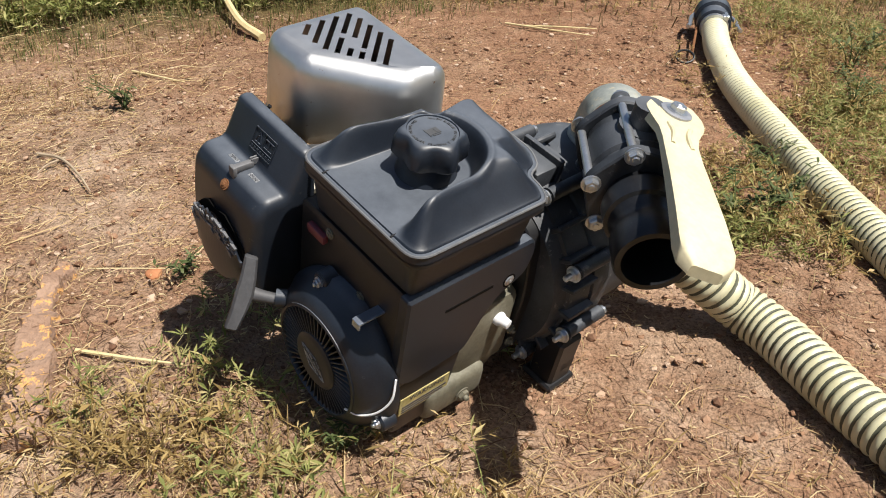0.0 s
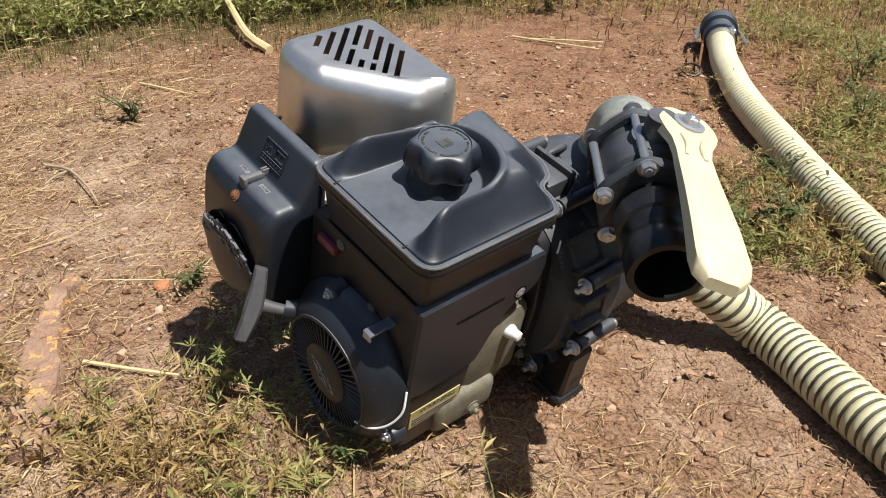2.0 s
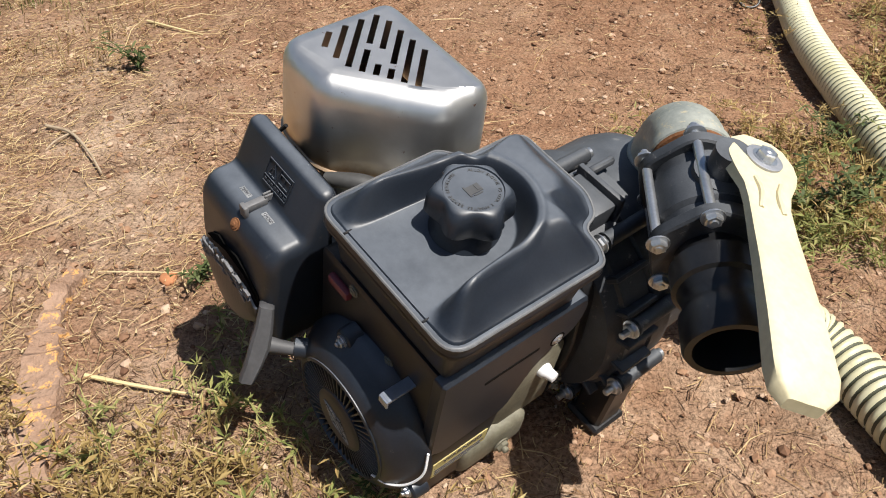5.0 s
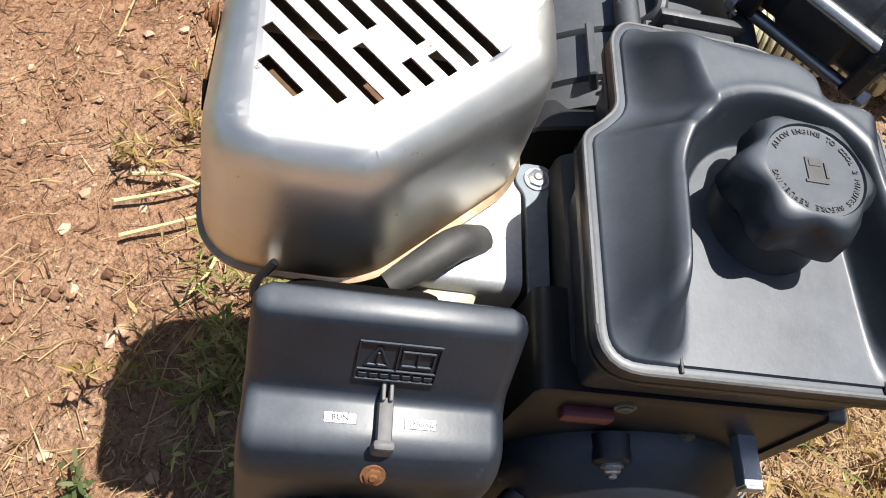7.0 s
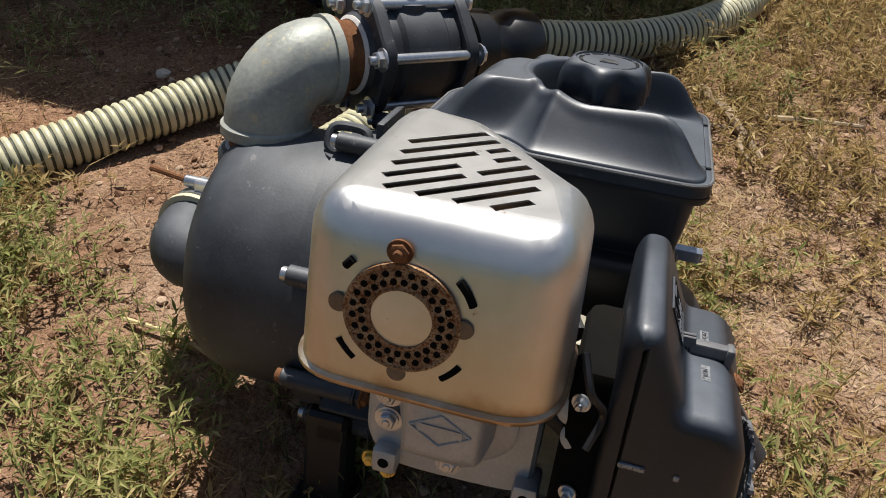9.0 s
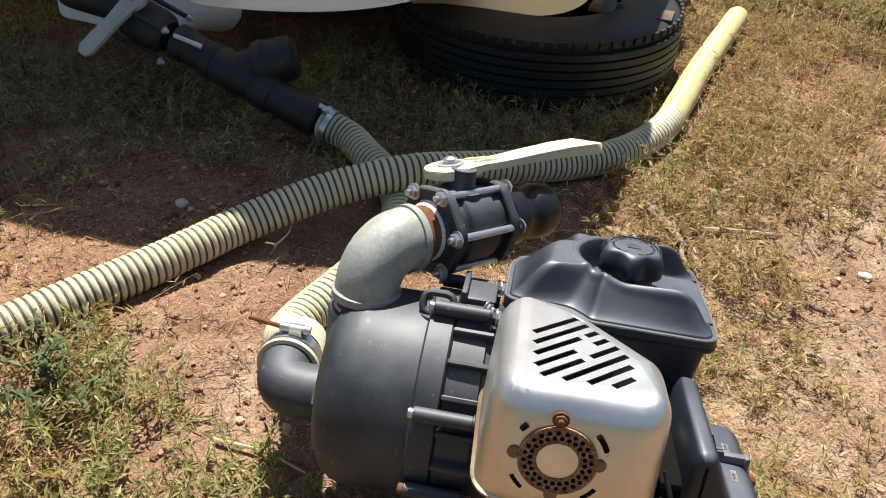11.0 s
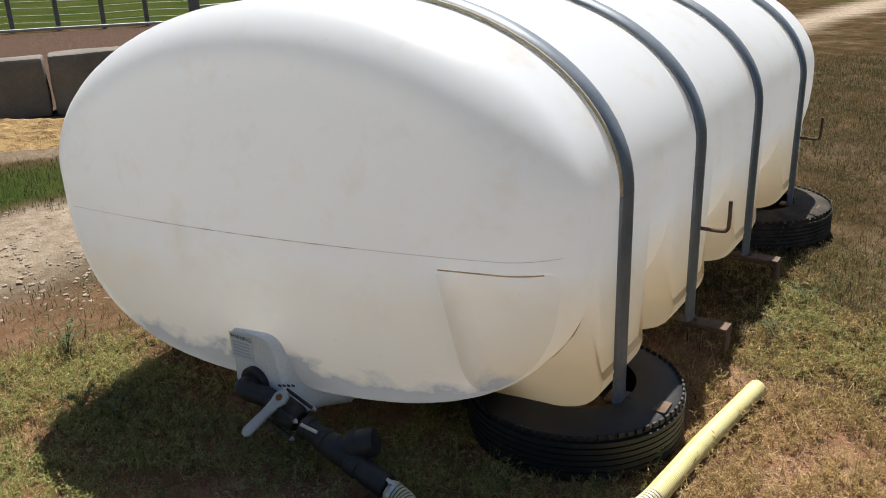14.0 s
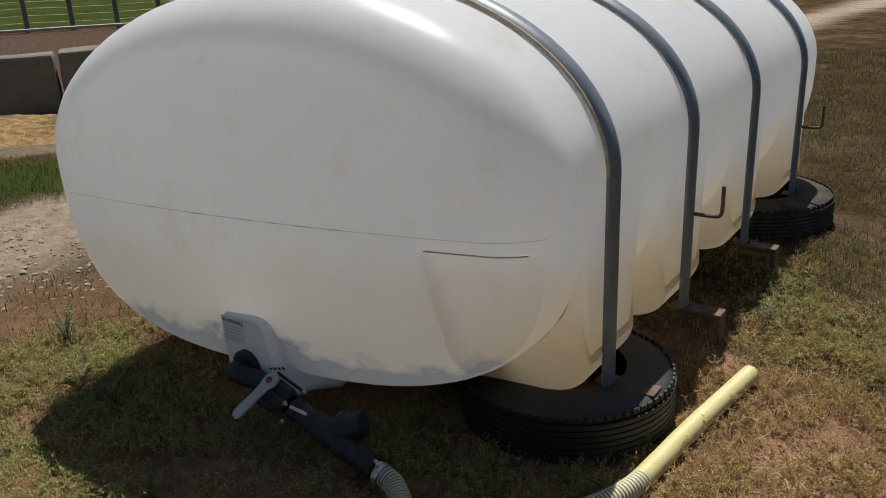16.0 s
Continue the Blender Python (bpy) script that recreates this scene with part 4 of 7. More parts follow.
edge = [Vector((p.x, p.y, 0.3290)) for p in inset(RIM_LINE, -0.0004)]
part("rim_edge", tube(edge + edge[:1], 0.0014, 6), worn("scuffed_pale_edge", (0.075, 0.078, 0.082), (0.17, 0.172, 0.175), 0.55, 0, 25, 300), tank_f, "scuffed paler rim")
for x in (-0.140, -0.030):
    part("mould_tick", box(x - 0.001, x + 0.001, -0.0735, -0.050, 0.3280, 0.3315, 0.0005, 1), BLACK_STEEL, tank_f)


def fuel_cap():
    rings = []
    for z, r, lobe in ((0.3360, 0.026, 0), (0.3420, 0.027, 0), (0.3440, 0.033, 0.003), (0.3480, 0.0355, 0.0038), (0.3610, 0.0345, 0.0038), (0.3690, 0.0325, 0.0025), (0.3725, 0.029, 0.001), (0.3732, 0.0265, 0), (0.3718, 0.0258, 0), (0.3715, 0.001, 0)):
        ring = []
        for i in range(96):
            a = 2 * math.pi * i / 96
            rr = r + lobe * math.cos(6 * a + 0.5)
            ring.append((CAP_AT.x + rr * math.cos(a), CAP_AT.y + rr * math.sin(a), z))
        rings.append(ring)
    return rings_bm(rings)


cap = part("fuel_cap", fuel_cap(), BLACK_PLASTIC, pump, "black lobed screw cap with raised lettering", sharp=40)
cap.location.z = 0.011
part("filler_neck", lathe((CAP_AT.x, CAP_AT.y, 0.330), (0, 0, 1), [(0, 0.034), (0.006, 0.033), (0.010, 0.0295), (0.020, 0.028), (0.026, 0.025)], 40), BLACK_PLASTIC, tank_f)


def ring_text(body, radius, size, start, sweep, z):
    bms = []
    for i, ch in enumerate(body):
        if ch == " ":
            continue
        a = start - sweep * i / (len(body) - 1)
        b = text_bm(ch, size)
        b.transform(Matrix.Translation((CAP_AT.x + radius * math.cos(a), CAP_AT.y + radius * math.sin(a), z)) @ Matrix.Rotation(a - math.pi / 2, 4, "Z"))
        bms.append(b)
    return join_bm(*bms)


part("lettering", ring_text("ALLOW ENGINE TO COOL 2 MINUTES BEFORE REFUELING", 0.0222, 0.0042, radians(150), radians(318), 0.3720), TEXT_GREY, cap, smooth=False)
pict = join_bm(box(-0.0045, 0.0045, -0.006, 0.007, 0, 0.0008), box(-0.003, 0.003, 0.002, 0.0055, 0.0008, 0.0012), box(-0.006, 0.006, -0.0075, -0.006, 0, 0.0008), box(0.0055, 0.0068, -0.004, 0.005, 0, 0.0008))
pict.transform(Matrix.Translation((CAP_AT.x, CAP_AT.y, 0.3715)))
part("pump_mark", pict, TEXT_GREY, cap, smooth=False)

# muffler under its pressed steel guard
GUARD_AT = [Vector(p) for p in ((-0.292, -0.006), (-0.198, 0.080), (-0.202, 0.156), (-0.386, 0.152), (-0.386, -0.004))]


def guard_line(d):
    """The guard's outline, d inside its foot."""
    return rounded(inset(GUARD_AT, d), [max(0.002, r - d) for r in (0.022, 0.024, 0.034, 0.034, 0.040)], 9)


GUARD = guard_line(0)


def guard():
    levels = [(0.248, -0.004), (0.2505, -0.004), (0.252, 0.0), (0.30, 0.002), (0.332, 0.004)]
    for f in (15, 30, 45, 60, 75, 90):
        levels.append((0.332 + 0.028 * math.sin(radians(f)), 0.004 + 0.028 * (1 - math.cos(radians(f)))))
    levels.append((0.3603, 0.036))
    bm = rings_bm([[(p.x, p.y, z) for p in guard_line(d)] for z, d in levels], cap=False)
    bm.verts.ensure_lookup_table()
    n = len(GUARD)
    bm.faces.new([bm.verts[len(bm.verts) - n + i] for i in range(n)])
    bmesh.ops.recalc_face_normals(bm, faces=bm.faces[:])
    bm.faces.ensure_lookup_table()
    if bm.faces[-1].normal.z < 0:
        bmesh.ops.reverse_faces(bm, faces=bm.faces[:])
    return bm


SLOT_D, SLOT_S = Vector((0.715, -0.70, 0)).normalized(), Vector((-0.70, -0.715, 0)).normalized()
SLOTS = [(0, -0.287, -0.228), (1, -0.300, -0.230), (2, -0.313, -0.2555), (2, -0.2476, -0.232), (3, -0.326, -0.2767), (3, -0.2515, -0.234), (4, -0.333, -0.282), (4, -0.272, -0.236), (5, -0.321, -0.240), (6, -0.306, -0.2505), (7, -0.291, -0.265)]


def slotted_guard():
    """The guard with its top split along the slits and the slits' faces taken out."""
    bm = guard()
    cut = lambda co, no: bmesh.ops.bisect_plane(bm, geom=[g for g in bm.verts[:] + bm.edges[:] + [f for f in bm.faces if f.calc_center_median().z > 0.3585]], plane_co=co, plane_no=no, dist=1e-6)
    for k in range(8):
        for e in (-0.0033, 0.0033):
            cut(SLOT_S * (0.1143 + 0.0141 * k + e), SLOT_S)
    for v in sorted({round(x, 4) for r in SLOTS for x in r[1:]}):
        cut(SLOT_D * v, SLOT_D)
    gone = []
    for f in bm.faces:
        c = f.calc_center_median()
        n, t = c.dot(SLOT_S), c.dot(SLOT_D)
        if c.z > 0.3585 and any(abs(n - 0.1143 - 0.0141 * k) < 0.0032 and a < t < b for k, a, b in SLOTS):
            gone.append(f)
    bmesh.ops.delete(bm, geom=gone, context="FACES")
    return bm


guard_ob = part("muffler_guard", slotted_guard(), MUFFLER, pump, "silver pressed steel muffler guard, slotted, tarnished and rust-edged", sharp=40)
guard_ob.location = (0.0055, 0, -0.001)
for face in guard_ob.data.polygons:
    face.use_smooth = face.center.z < 0.3598
md = guard_ob.modifiers.new("thickness", "SOLIDIFY")
md.thickness, md.offset = 0.0012, -1
# Holes and slots are dark pieces laid on, the shade in them painted.
for k in range(24):
    a = 2 * math.pi * k / 24
    for rr in (0.0225, 0.0275):
        aa = a + (0.13 if rr > 0.025 else 0)
        part("vent_hole", lathe((-0.3835, 0.087 + rr * math.cos(aa), 0.299 + rr * math.sin(aa)), (-1, 0, 0), [(0, 0.0021), (0.0030, 0.002)], 8), DARK_VOID, guard_ob)
for a0, ln in ((140, 9), (35, 22), (222, 20), (318, 20)):
    arc = [Vector((-0.3842, 0.087 - 0.041 * math.cos(radians(a0 - ln / 2 + ln * j / 4)), 0.299 + 0.041 * math.sin(radians(a0 - ln / 2 + ln * j / 4)))) for j in range(5)]
    part("vent_slot", tube(arc, 0.0024, 8), DARK_VOID, guard_ob)
part("perforated_disc", lathe((-0.3835, 0.087, 0.299), (-1, 0, 0), [(0, 0.0178), (0.0022, 0.0172), (0.0026, 0.001)], 32), MUFFLER, guard_ob, "heat-stained pressed disc")
ringm = worn("heat_rusted_ring", (0.26, 0.12, 0.05), (0.48, 0.34, 0.20), 0.85, 0.1, 120, 400, 0.3, 0.001, ((0.16, 0.055, 0.02), 0.50))
part("rust_ring", lathe((-0.3842, 0.087, 0.299), (-1, 0, 0), [(0.0, 0.0330), (0.0022, 0.0330), (0.0026, 0.0315), (0.0018, 0.0305), (0.0018, 0.0195), (0.0026, 0.0185), (0.0026, 0.0175), (0.001, 0.017)], 48, cap=False), ringm, guard_ob, "rust-orange perforated ring")
part("screw", hexbolt((-0.3845, 0.091, 0.3385), (-1, 0, 0), 0.0055, 0.004, 0.001), RUST, guard_ob, "rusty screw head")
for y, z in ((0.123, 0.300), (0.053, 0.301), (0.087, 0.264)):
    part("dimple", lathe((-0.3848, y, z), (-1, 0, 0), [(0, 0.0060), (0.0012, 0.0055), (0.0015, 0.001)], 20), worn("heat_browned_steel", (0.16, 0.11, 0.07), (0.26, 0.19, 0.13), 0.6, 0.4, 60, 300) if y > 0.12 else bpy.data.materials["heat_browned_steel"], guard_ob)
part("muffler", rings_bm([[(p.x, p.y, z) for p in guard_line(d)] for z, d in ((0.256, 0.016), (0.262, 0.011), (0.272, 0.012), (0.284, 0.022))]), worn("rusty_tan_muffler", (0.075, 0.042, 0.022), (0.20, 0.12, 0.07), 0.7, 0.3, 18, 200, 0.2, 0.001), pump, "rusty tan muffler box")

# air cleaner
AF = rounded([(-0.034, 0.108), (-0.031, 0.290), (-0.036, 0.303), (-0.051, 0.302), (-0.0715, 0.257), (-0.076, 0.2535), (-0.099, 0.2530), (-0.1125, 0.236), (-0.1165, 0.190), (-0.1175, 0.112), (-0.106, 0.100), (-0.045, 0.100)], [0.004, 0.006, 0.007, 0.009, 0.004, 0.003, 0.010, 0.013, 0.01, 0.010, 0.010, 0.01], 6)


def air_filter():
    lv = [(-0.3435, 0.012), (-0.3425, 0.007), (-0.340, 0.003), (-0.334, 0.0), (-0.213, 0.0), (-0.2065, 0.003), (-0.2035, 0.008), (-0.2025, 0.014)]
    return prism(AF, lv, "x")


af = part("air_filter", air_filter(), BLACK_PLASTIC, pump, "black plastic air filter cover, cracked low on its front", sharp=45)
# the front is broken open low down: a dark plate paints the shade in the gap, and a loose flap hangs out below it
gap_line = [Vector((-0.326, 0.178)), Vector((-0.312, 0.193)), Vector((-0.298, 0.202)), Vector((-0.284, 0.198)), Vector((-0.262, 0.204)), Vector((-0.244, 0.196)), Vector((-0.222, 0.181)), Vector((-0.218, 0.165)), Vector((-0.250, 0.187)), Vector((-0.285, 0.190)), Vector((-0.312, 0.180))]
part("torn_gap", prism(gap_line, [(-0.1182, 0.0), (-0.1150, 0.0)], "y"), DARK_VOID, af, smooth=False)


def torn_flap():
    """A bowed plate with a ragged upper edge."""
    rnd = random.Random(5)
    rings, n = [], 46
    for i in range(n + 1):
        f = i / n
        x = -0.330 + 0.112 * f
        bow = math.sin(math.pi * f) ** 0.6
        y = -0.1190 - 0.0100 * bow * (1 - 0.35 * f)
        top = 0.168 + 0.034 * math.sin(math.pi * min(1.0, f * 1.05)) ** 0.7 + rnd.uniform(-0.0035, 0.003)
        low = 0.166 - 0.046 * math.sin(math.pi * f) ** 0.7 - 0.014 * f
        rings.append([(x, y, top), (x, y - 0.0022, top - 0.001), (x, y - 0.0045, (top + low) / 2), (x, y - 0.0005, low), (x, y + 0.0022, low), (x, y - 0.0020, (top + low) / 2)])
    return rings_bm(rings)


flap = part("torn_flap", torn_flap(), BLACK_PLASTIC, af, "broken curved flap hanging from the cover", sharp=50)
torn = []
random.seed(5)
for k in range(46):
    x = -0.322 + 0.092 * random.random()
    f = (x + 0.330) / 0.112
    z = 0.160 + 0.034 * math.sin(math.pi * f) ** 0.7 + random.uniform(-0.014, 0.007)
    y = -0.1210 - 0.0100 * math.sin(math.pi * f) ** 0.6 * (1 - 0.35 * f)
    w, h = random.uniform(0.002, 0.008), random.uniform(0.0008, 0.0028)
    torn.append(box(-w, w, -0.0022, 0.0012, -h, h, 0.0004, 1, Matrix.Translation((x, y, z)) @ Matrix.Rotation(random.uniform(-0.1, 0.5), 4, "Y")))
part("torn_edge", join_bm(*torn), worn("scuffed_grey_plastic", (0.03, 0.03, 0.032), (0.20, 0.20, 0.21), 0.6, 0, 90, 400), flap, "pale scuffed slivers of torn plastic", smooth=False)
lab = []
for x0, x1 in ((-0.301, -0.284), (-0.259, -0.242)):
    b = box(x0, x1, -0.0885, -0.0825, 0.2526, 0.2536, 0.0003, 1)
    lab.append(b)
part("choke_label", join_bm(*lab), SILVER_LABEL, af, "worn silver choke label strip", smooth=False)
for word, x in (("RUN", -0.2925), ("CHOKE", -0.2505)):
    b = text_bm(word, 0.0042, 0.0002)
    b.transform(Matrix.Translation((x, -0.0855, 0.2537)))
    part("lettering", b, INK, af, smooth=False)
lever = join_bm(box(-0.271, -0.263, -0.101, -0.066, 0.246, 0.255, 0.002, 2), box(-0.273, -0.261, -0.104, -0.096, 0.240, 0.256, 0.003, 2), box(-0.270, -0.268, -0.07, -0.055, 0.25, 0.258, 0.0005, 1), box(-0.266, -0.264, -0.07, -0.055, 0.25, 0.258, 0.0005, 1))
lever.transform(Matrix.Translation((-0.003, -0.026, 0.0065)) @ Matrix.Diagonal((1, 0.74, 1, 1)))
part("choke_lever", lever, worn("dusty_grey_lever", (0.10, 0.10, 0.105), (0.17, 0.17, 0.175), 0.6), af, "grey choke lever")
part("filter_screw", hexbolt((-0.272, -0.1095, 0.2385), (0, -1, 0.7), 0.0052, 0.003, 0.0), RUST, af, "rusty screw")
slope = Matrix.Translation((-0.051, -0.0622, 0.2785)) @ Matrix.Rotation(radians(65.5), 4, "X") @ Matrix.Diagonal((0.81, 1, 1, 1))
frame_b = [box(-0.293, -0.242, -0.0135, -0.0125, 0, 0.0012), box(-0.293, -0.242, 0.0125, 0.0135, 0, 0.0012), box(-0.2935, -0.2925, -0.0135, 0.0135, 0, 0.0012), box(-0.2425, -0.2415, -0.0135, 0.0135, 0, 0.0012), box(-0.2685, -0.2678, -0.006, 0.0135, 0, 0.0012), box(-0.293, -0.242, -0.0062, -0.0055, 0, 0.0012)]
for k in range(7):
    frame_b.append(box(-0.291 + 0.007 * k, -0.286 + 0.007 * k, -0.011, -0.0085, 0, 0.001))
tri_p = [(-0.288, -0.003), (-0.273, -0.003), (-0.2805, 0.010)]
for i in range(3):
    a, b = Vector((*tri_p[i], 0)), Vector((*tri_p[(i + 1) % 3], 0))
    frame_b.append(rod(a, b, 0.0008, 6))
frame_b += [box(-0.2812, -0.2798, 0.0, 0.006, 0, 0.0012), box(-0.2812, -0.2798, -0.002, -0.001, 0, 0.0012)]
for sgn in (-1, 1):
    frame_b.append(box(-0.2555 + min(0, sgn) * 0.010, -0.2555 + max(0, sgn) * 0.010, -0.002, -0.0012, 0, 0.0012))
    frame_b.append(box(-0.2555 + min(0, sgn) * 0.010, -0.2555 + max(0, sgn) * 0.010, 0.0078, 0.0086, 0, 0.0012))
    frame_b.append(box(-0.2555 + sgn * 0.010 - 0.0004, -0.2555 + sgn * 0.010 + 0.0004, -0.002, 0.0086, 0, 0.0012))
frame_b.append(box(-0.2559, -0.2551, -0.002, 0.0086, 0, 0.0012))
wb = join_bm(*frame_b)
wb.transform(slope)
part("warning_panel", wb, BLACK_PLASTIC, af, "raised warning triangle and booklet marks", smooth=False)

for y0, y1 in ((-0.060, -0.044), (-0.0800, -0.0765)):
    part("clip", box(-0.3452, -0.3428, y0, y1, 0.2085, 0.2120, 0.0006, 1), SILVER_LABEL, af, "worn silver edge of a clip")
# spark plug boot, cream cover plate and heat tube between filter and tank
part("plug_boot", tube(smooth_path([(-0.272, -0.004, 0.246), (-0.252, 0.010, 0.252), (-0.232, 0.026, 0.252), (-0.216, 0.036, 0.240)], 8), lambda i: 0.0075 + 0.0030 * min(1, i / 12), 16), worn("grey_rubber_boot", (0.035, 0.035, 0.036), (0.075, 0.075, 0.073), 0.6), pump, "grey rubber spark plug boot")
part("cover_plate", prism(rounded([(-0.262, -0.030), (-0.224, -0.030), (-0.208, 0.030), (-0.192, 0.085), (-0.205, 0.100), (-0.245, 0.055)], 0.012), [(0.222, 0.002), (0.224, 0), (0.230, 0), (0.232, 0.003)]), CREAM_METAL, pump, "cream painted cover plate")
# Plug hole is a dark disc, the shade of its depth painted.
part("plug_hole", lathe((-0.2154, 0.037, 0.232), (0, 0, 1), [(0, 0.0205), (0.0015, 0.0205), (0.002, 0.019)], 28), DARK_VOID, pump)
part("side_stay", prism(rounded([(-0.187, -0.045), (-0.174, -0.045), (-0.173, 0.070), (-0.166, 0.080), (-0.172, 0.094), (-0.190, 0.094), (-0.195, 0.080), (-0.188, 0.070)], 0.005), [(0.2445, 0.0006), (0.245, 0), (0.2475, 0), (0.248, 0.0006)]), STRAP, pump, "grey flat steel stay")
part("tab_bolt", hexbolt((-0.180, 0.082, 0.248), (0, 0, 1), 0.0065, 0.004, 0.0), ZINC, pump)
part("blower_top", box(-0.172, -0.020, -0.055, 0.10, 0.20, 0.266, 0.012, 2), BLACK_STEEL, pump)


# blower housing with its right-hand panel
def panel():
    outline = [(-0.066, 0.262), (0.112, 0.262), (0.118, 0.245), (0.112, 0.212), (0.075, 0.196), (0.060, 0.180), (0.034, 0.128), (-0.050, 0.122), (-0.066, 0.135)]
    return prism(rounded(outline[::-1], [0.004, 0.01, 0.012, 0.012, 0.01, 0.014, 0.012, 0.02, 0.004], 5), [(-0.012, 0.0), (-0.001, 0.0), (0.002, 0.003)], "x")


pan = part("side_panel", panel(), BLACK_PLASTIC, pump, "dusty black plastic side panel with a slot", sharp=40)
# Slot and bolt well are dark inlays that paint their inner shade.
part("slot", box(0.0, 0.0025, -0.012, 0.058, 0.2165, 0.2215, 0.0008, 1), DARK_VOID, pan)
part("bolt_well", lathe((0.0, 0.083, 0.214), (1, 0, 0), [(0, 0.0095), (0.0024, 0.0093)], 20), DARK_VOID, pan)
part("panel_bolt", hexbolt((0.001, 0.083, 0.214), (1, 0, 0), 0.0055, 0.003, 0.0), ZINC, pan)
part("front_shroud", prism(rounded([(-0.190, 0.10), (-0.188, 0.262), (0.0, 0.262), (0.0, 0.125), (-0.012, 0.09), (-0.05, 0.05), (-0.15, 0.05)], [0.02, 0.01, 0.012, 0.03, 0.03, 0.03, 0.03]), [(-0.064, 0.004), (-0.062, 0.0), (0.0, 0.0)], "y"), BLACK_STEEL, pump, "black shaded engine shroud")
part("stop_switch", box(-0.168, -0.136, -0.071, -0.062, 0.232, 0.244, 0.003, 2), MAROON, pump, "maroon engine switch")
for x, z in ((-0.133, 0.250), (-0.074, 0.205), (-0.030, 0.170)):
    part("shroud_bolt", hexbolt((x, -0.064, z), (0, -1, 0), 0.005, 0.003, 0.0), OLIVE_CAST, pump)
stay = join_bm(box(-0.006, 0.006, -0.045, 0.0, -0.0015, 0.0015, 0.0005, 1), box(-0.006, 0.006, -0.047, -0.0445, -0.008, 0.0015, 0.0005, 1), box(-0.0065, -0.0050, -0.045, 0.0, -0.009, 0.0015, 0.0005, 1))
stay.transform(Matrix.Translation((-0.039, -0.050, 0.217)))
part("throttle_stay", stay, worn("blued_zinc", (0.30, 0.34, 0.42), (0.52, 0.57, 0.66), 0.3, 0.8), pump, "bright zinc bracket tab")

# recoil starter
RC = Vector((-0.0915, -0.064, 0.108))


def recoil_shell():
    prof = [(0.0, 0.100), (0.010, 0.100), (0.018, 0.094), (0.030, 0.086), (0.038, 0.077), (0.040, 0.0705)]
    return lathe(RC, (0, -1, 0), prof, 64, cap=False)


rec = part("recoil_starter", recoil_shell(), BLACK_PLASTIC, pump, "black recoil starter with a finned round grille", sharp=40)
part("back_disc", lathe(RC + Vector((0, -0.020, 0)), (0, -1, 0), [(0, 0.09), (0.003, 0.09), (0.004, 0.02)], 48), DARK_VOID, rec)
part("grille_ring", lathe(RC + Vector((0, -0.036, 0)), (0, -1, 0), [(0.0, 0.071), (0.005, 0.071), (0.006, 0.068), (0.003, 0.066), (0.0, 0.066)], 64, cap=False), BLACK_PLASTIC, rec)
fin_mesh = None
for k in range(52):
    a = 2 * math.pi * k / 52
    m = Matrix.Translation(RC + Vector((0, -0.038, 0))) @ Matrix.Rotation(a, 4, "Y")
    if fin_mesh is None:
        fin = part("grille_fin", box(0.034, 0.068, -0.003, 0.003, -0.00095, 0.00095, 0.0004, 1), BLACK_PLASTIC, rec)
        fin_mesh = fin.data
        fin.matrix_basis = m
    else:
        fin = new("grille_fin", fin_mesh)
        fin.parent = rec
        fin.matrix_basis = m
hub = part("hub_disc", lathe(RC + Vector((0, -0.034, 0)), (0, -1, 0), [(0.0, 0.037), (0.008, 0.036), (0.0095, 0.033), (0.0105, 0.030), (0.0105, 0.001)], 48), BLACK_PLASTIC, rec)
dia = []
dp = [Vector((-0.026, 0, 0)), Vector((0, 0, 0.011)), Vector((0.026, 0, 0)), Vector((0, 0, -0.011))]
for i in range(4):
    dia.append(rod(dp[i], dp[(i + 1) % 4], 0.0009, 6))
dia += [box(-0.018, 0.018, -0.0006, 0.0006, 0.0018, 0.0042), box(-0.015, 0.015, -0.0006, 0.0006, -0.0042, -0.0018)]
db = join_bm(*dia)
db.transform(Matrix.Translation(RC + Vector((0, -0.0448, 0))) @ Matrix.Rotation(radians(32), 4, "Y"))
part("badge", db, SILVER_LABEL, hub, "plain silver diamond badge", smooth=False)
for a, r in ((108, 0.094), (-18, 0.096), (228, 0.094)):
    p = RC + Vector((r * math.cos(radians(a)), -0.012, r * math.sin(radians(a))))
    part("starter_lug", lathe(p + Vector((0, 0.01, 0)), (0, -1, 0), [(0, 0.013), (0.016, 0.012), (0.018, 0.010)], 20), BLACK_PLASTIC, rec)
    part("starter_bolt", hexbolt(p + Vector((0, -0.008, 0)), (0, -1, 0), 0.0055, 0.005, 0.002), ZINC, rec)
# the arm that leads the cord, and the T handle
part("cord_guide", tube([Vector((-0.150, -0.080, 0.140)), Vector((-0.172, -0.106, 0.140))], 0.011, 14), BLACK_PLASTIC, rec)
hb = []
ax = Vector((-0.1925, -0.1345, 0.147))
d = Vector((0.30, -0.50, -0.78)).normalized()
inw = (Vector((-0.170, -0.106, 0.139)) - ax).normalized()
hb.append(tube([ax, ax + inw * 0.02, ax + inw * 0.045], lambda i: (0.010, 0.0075, 0.0065)[i], 14))
rg = []
wv = d.cross(inw).normalized()
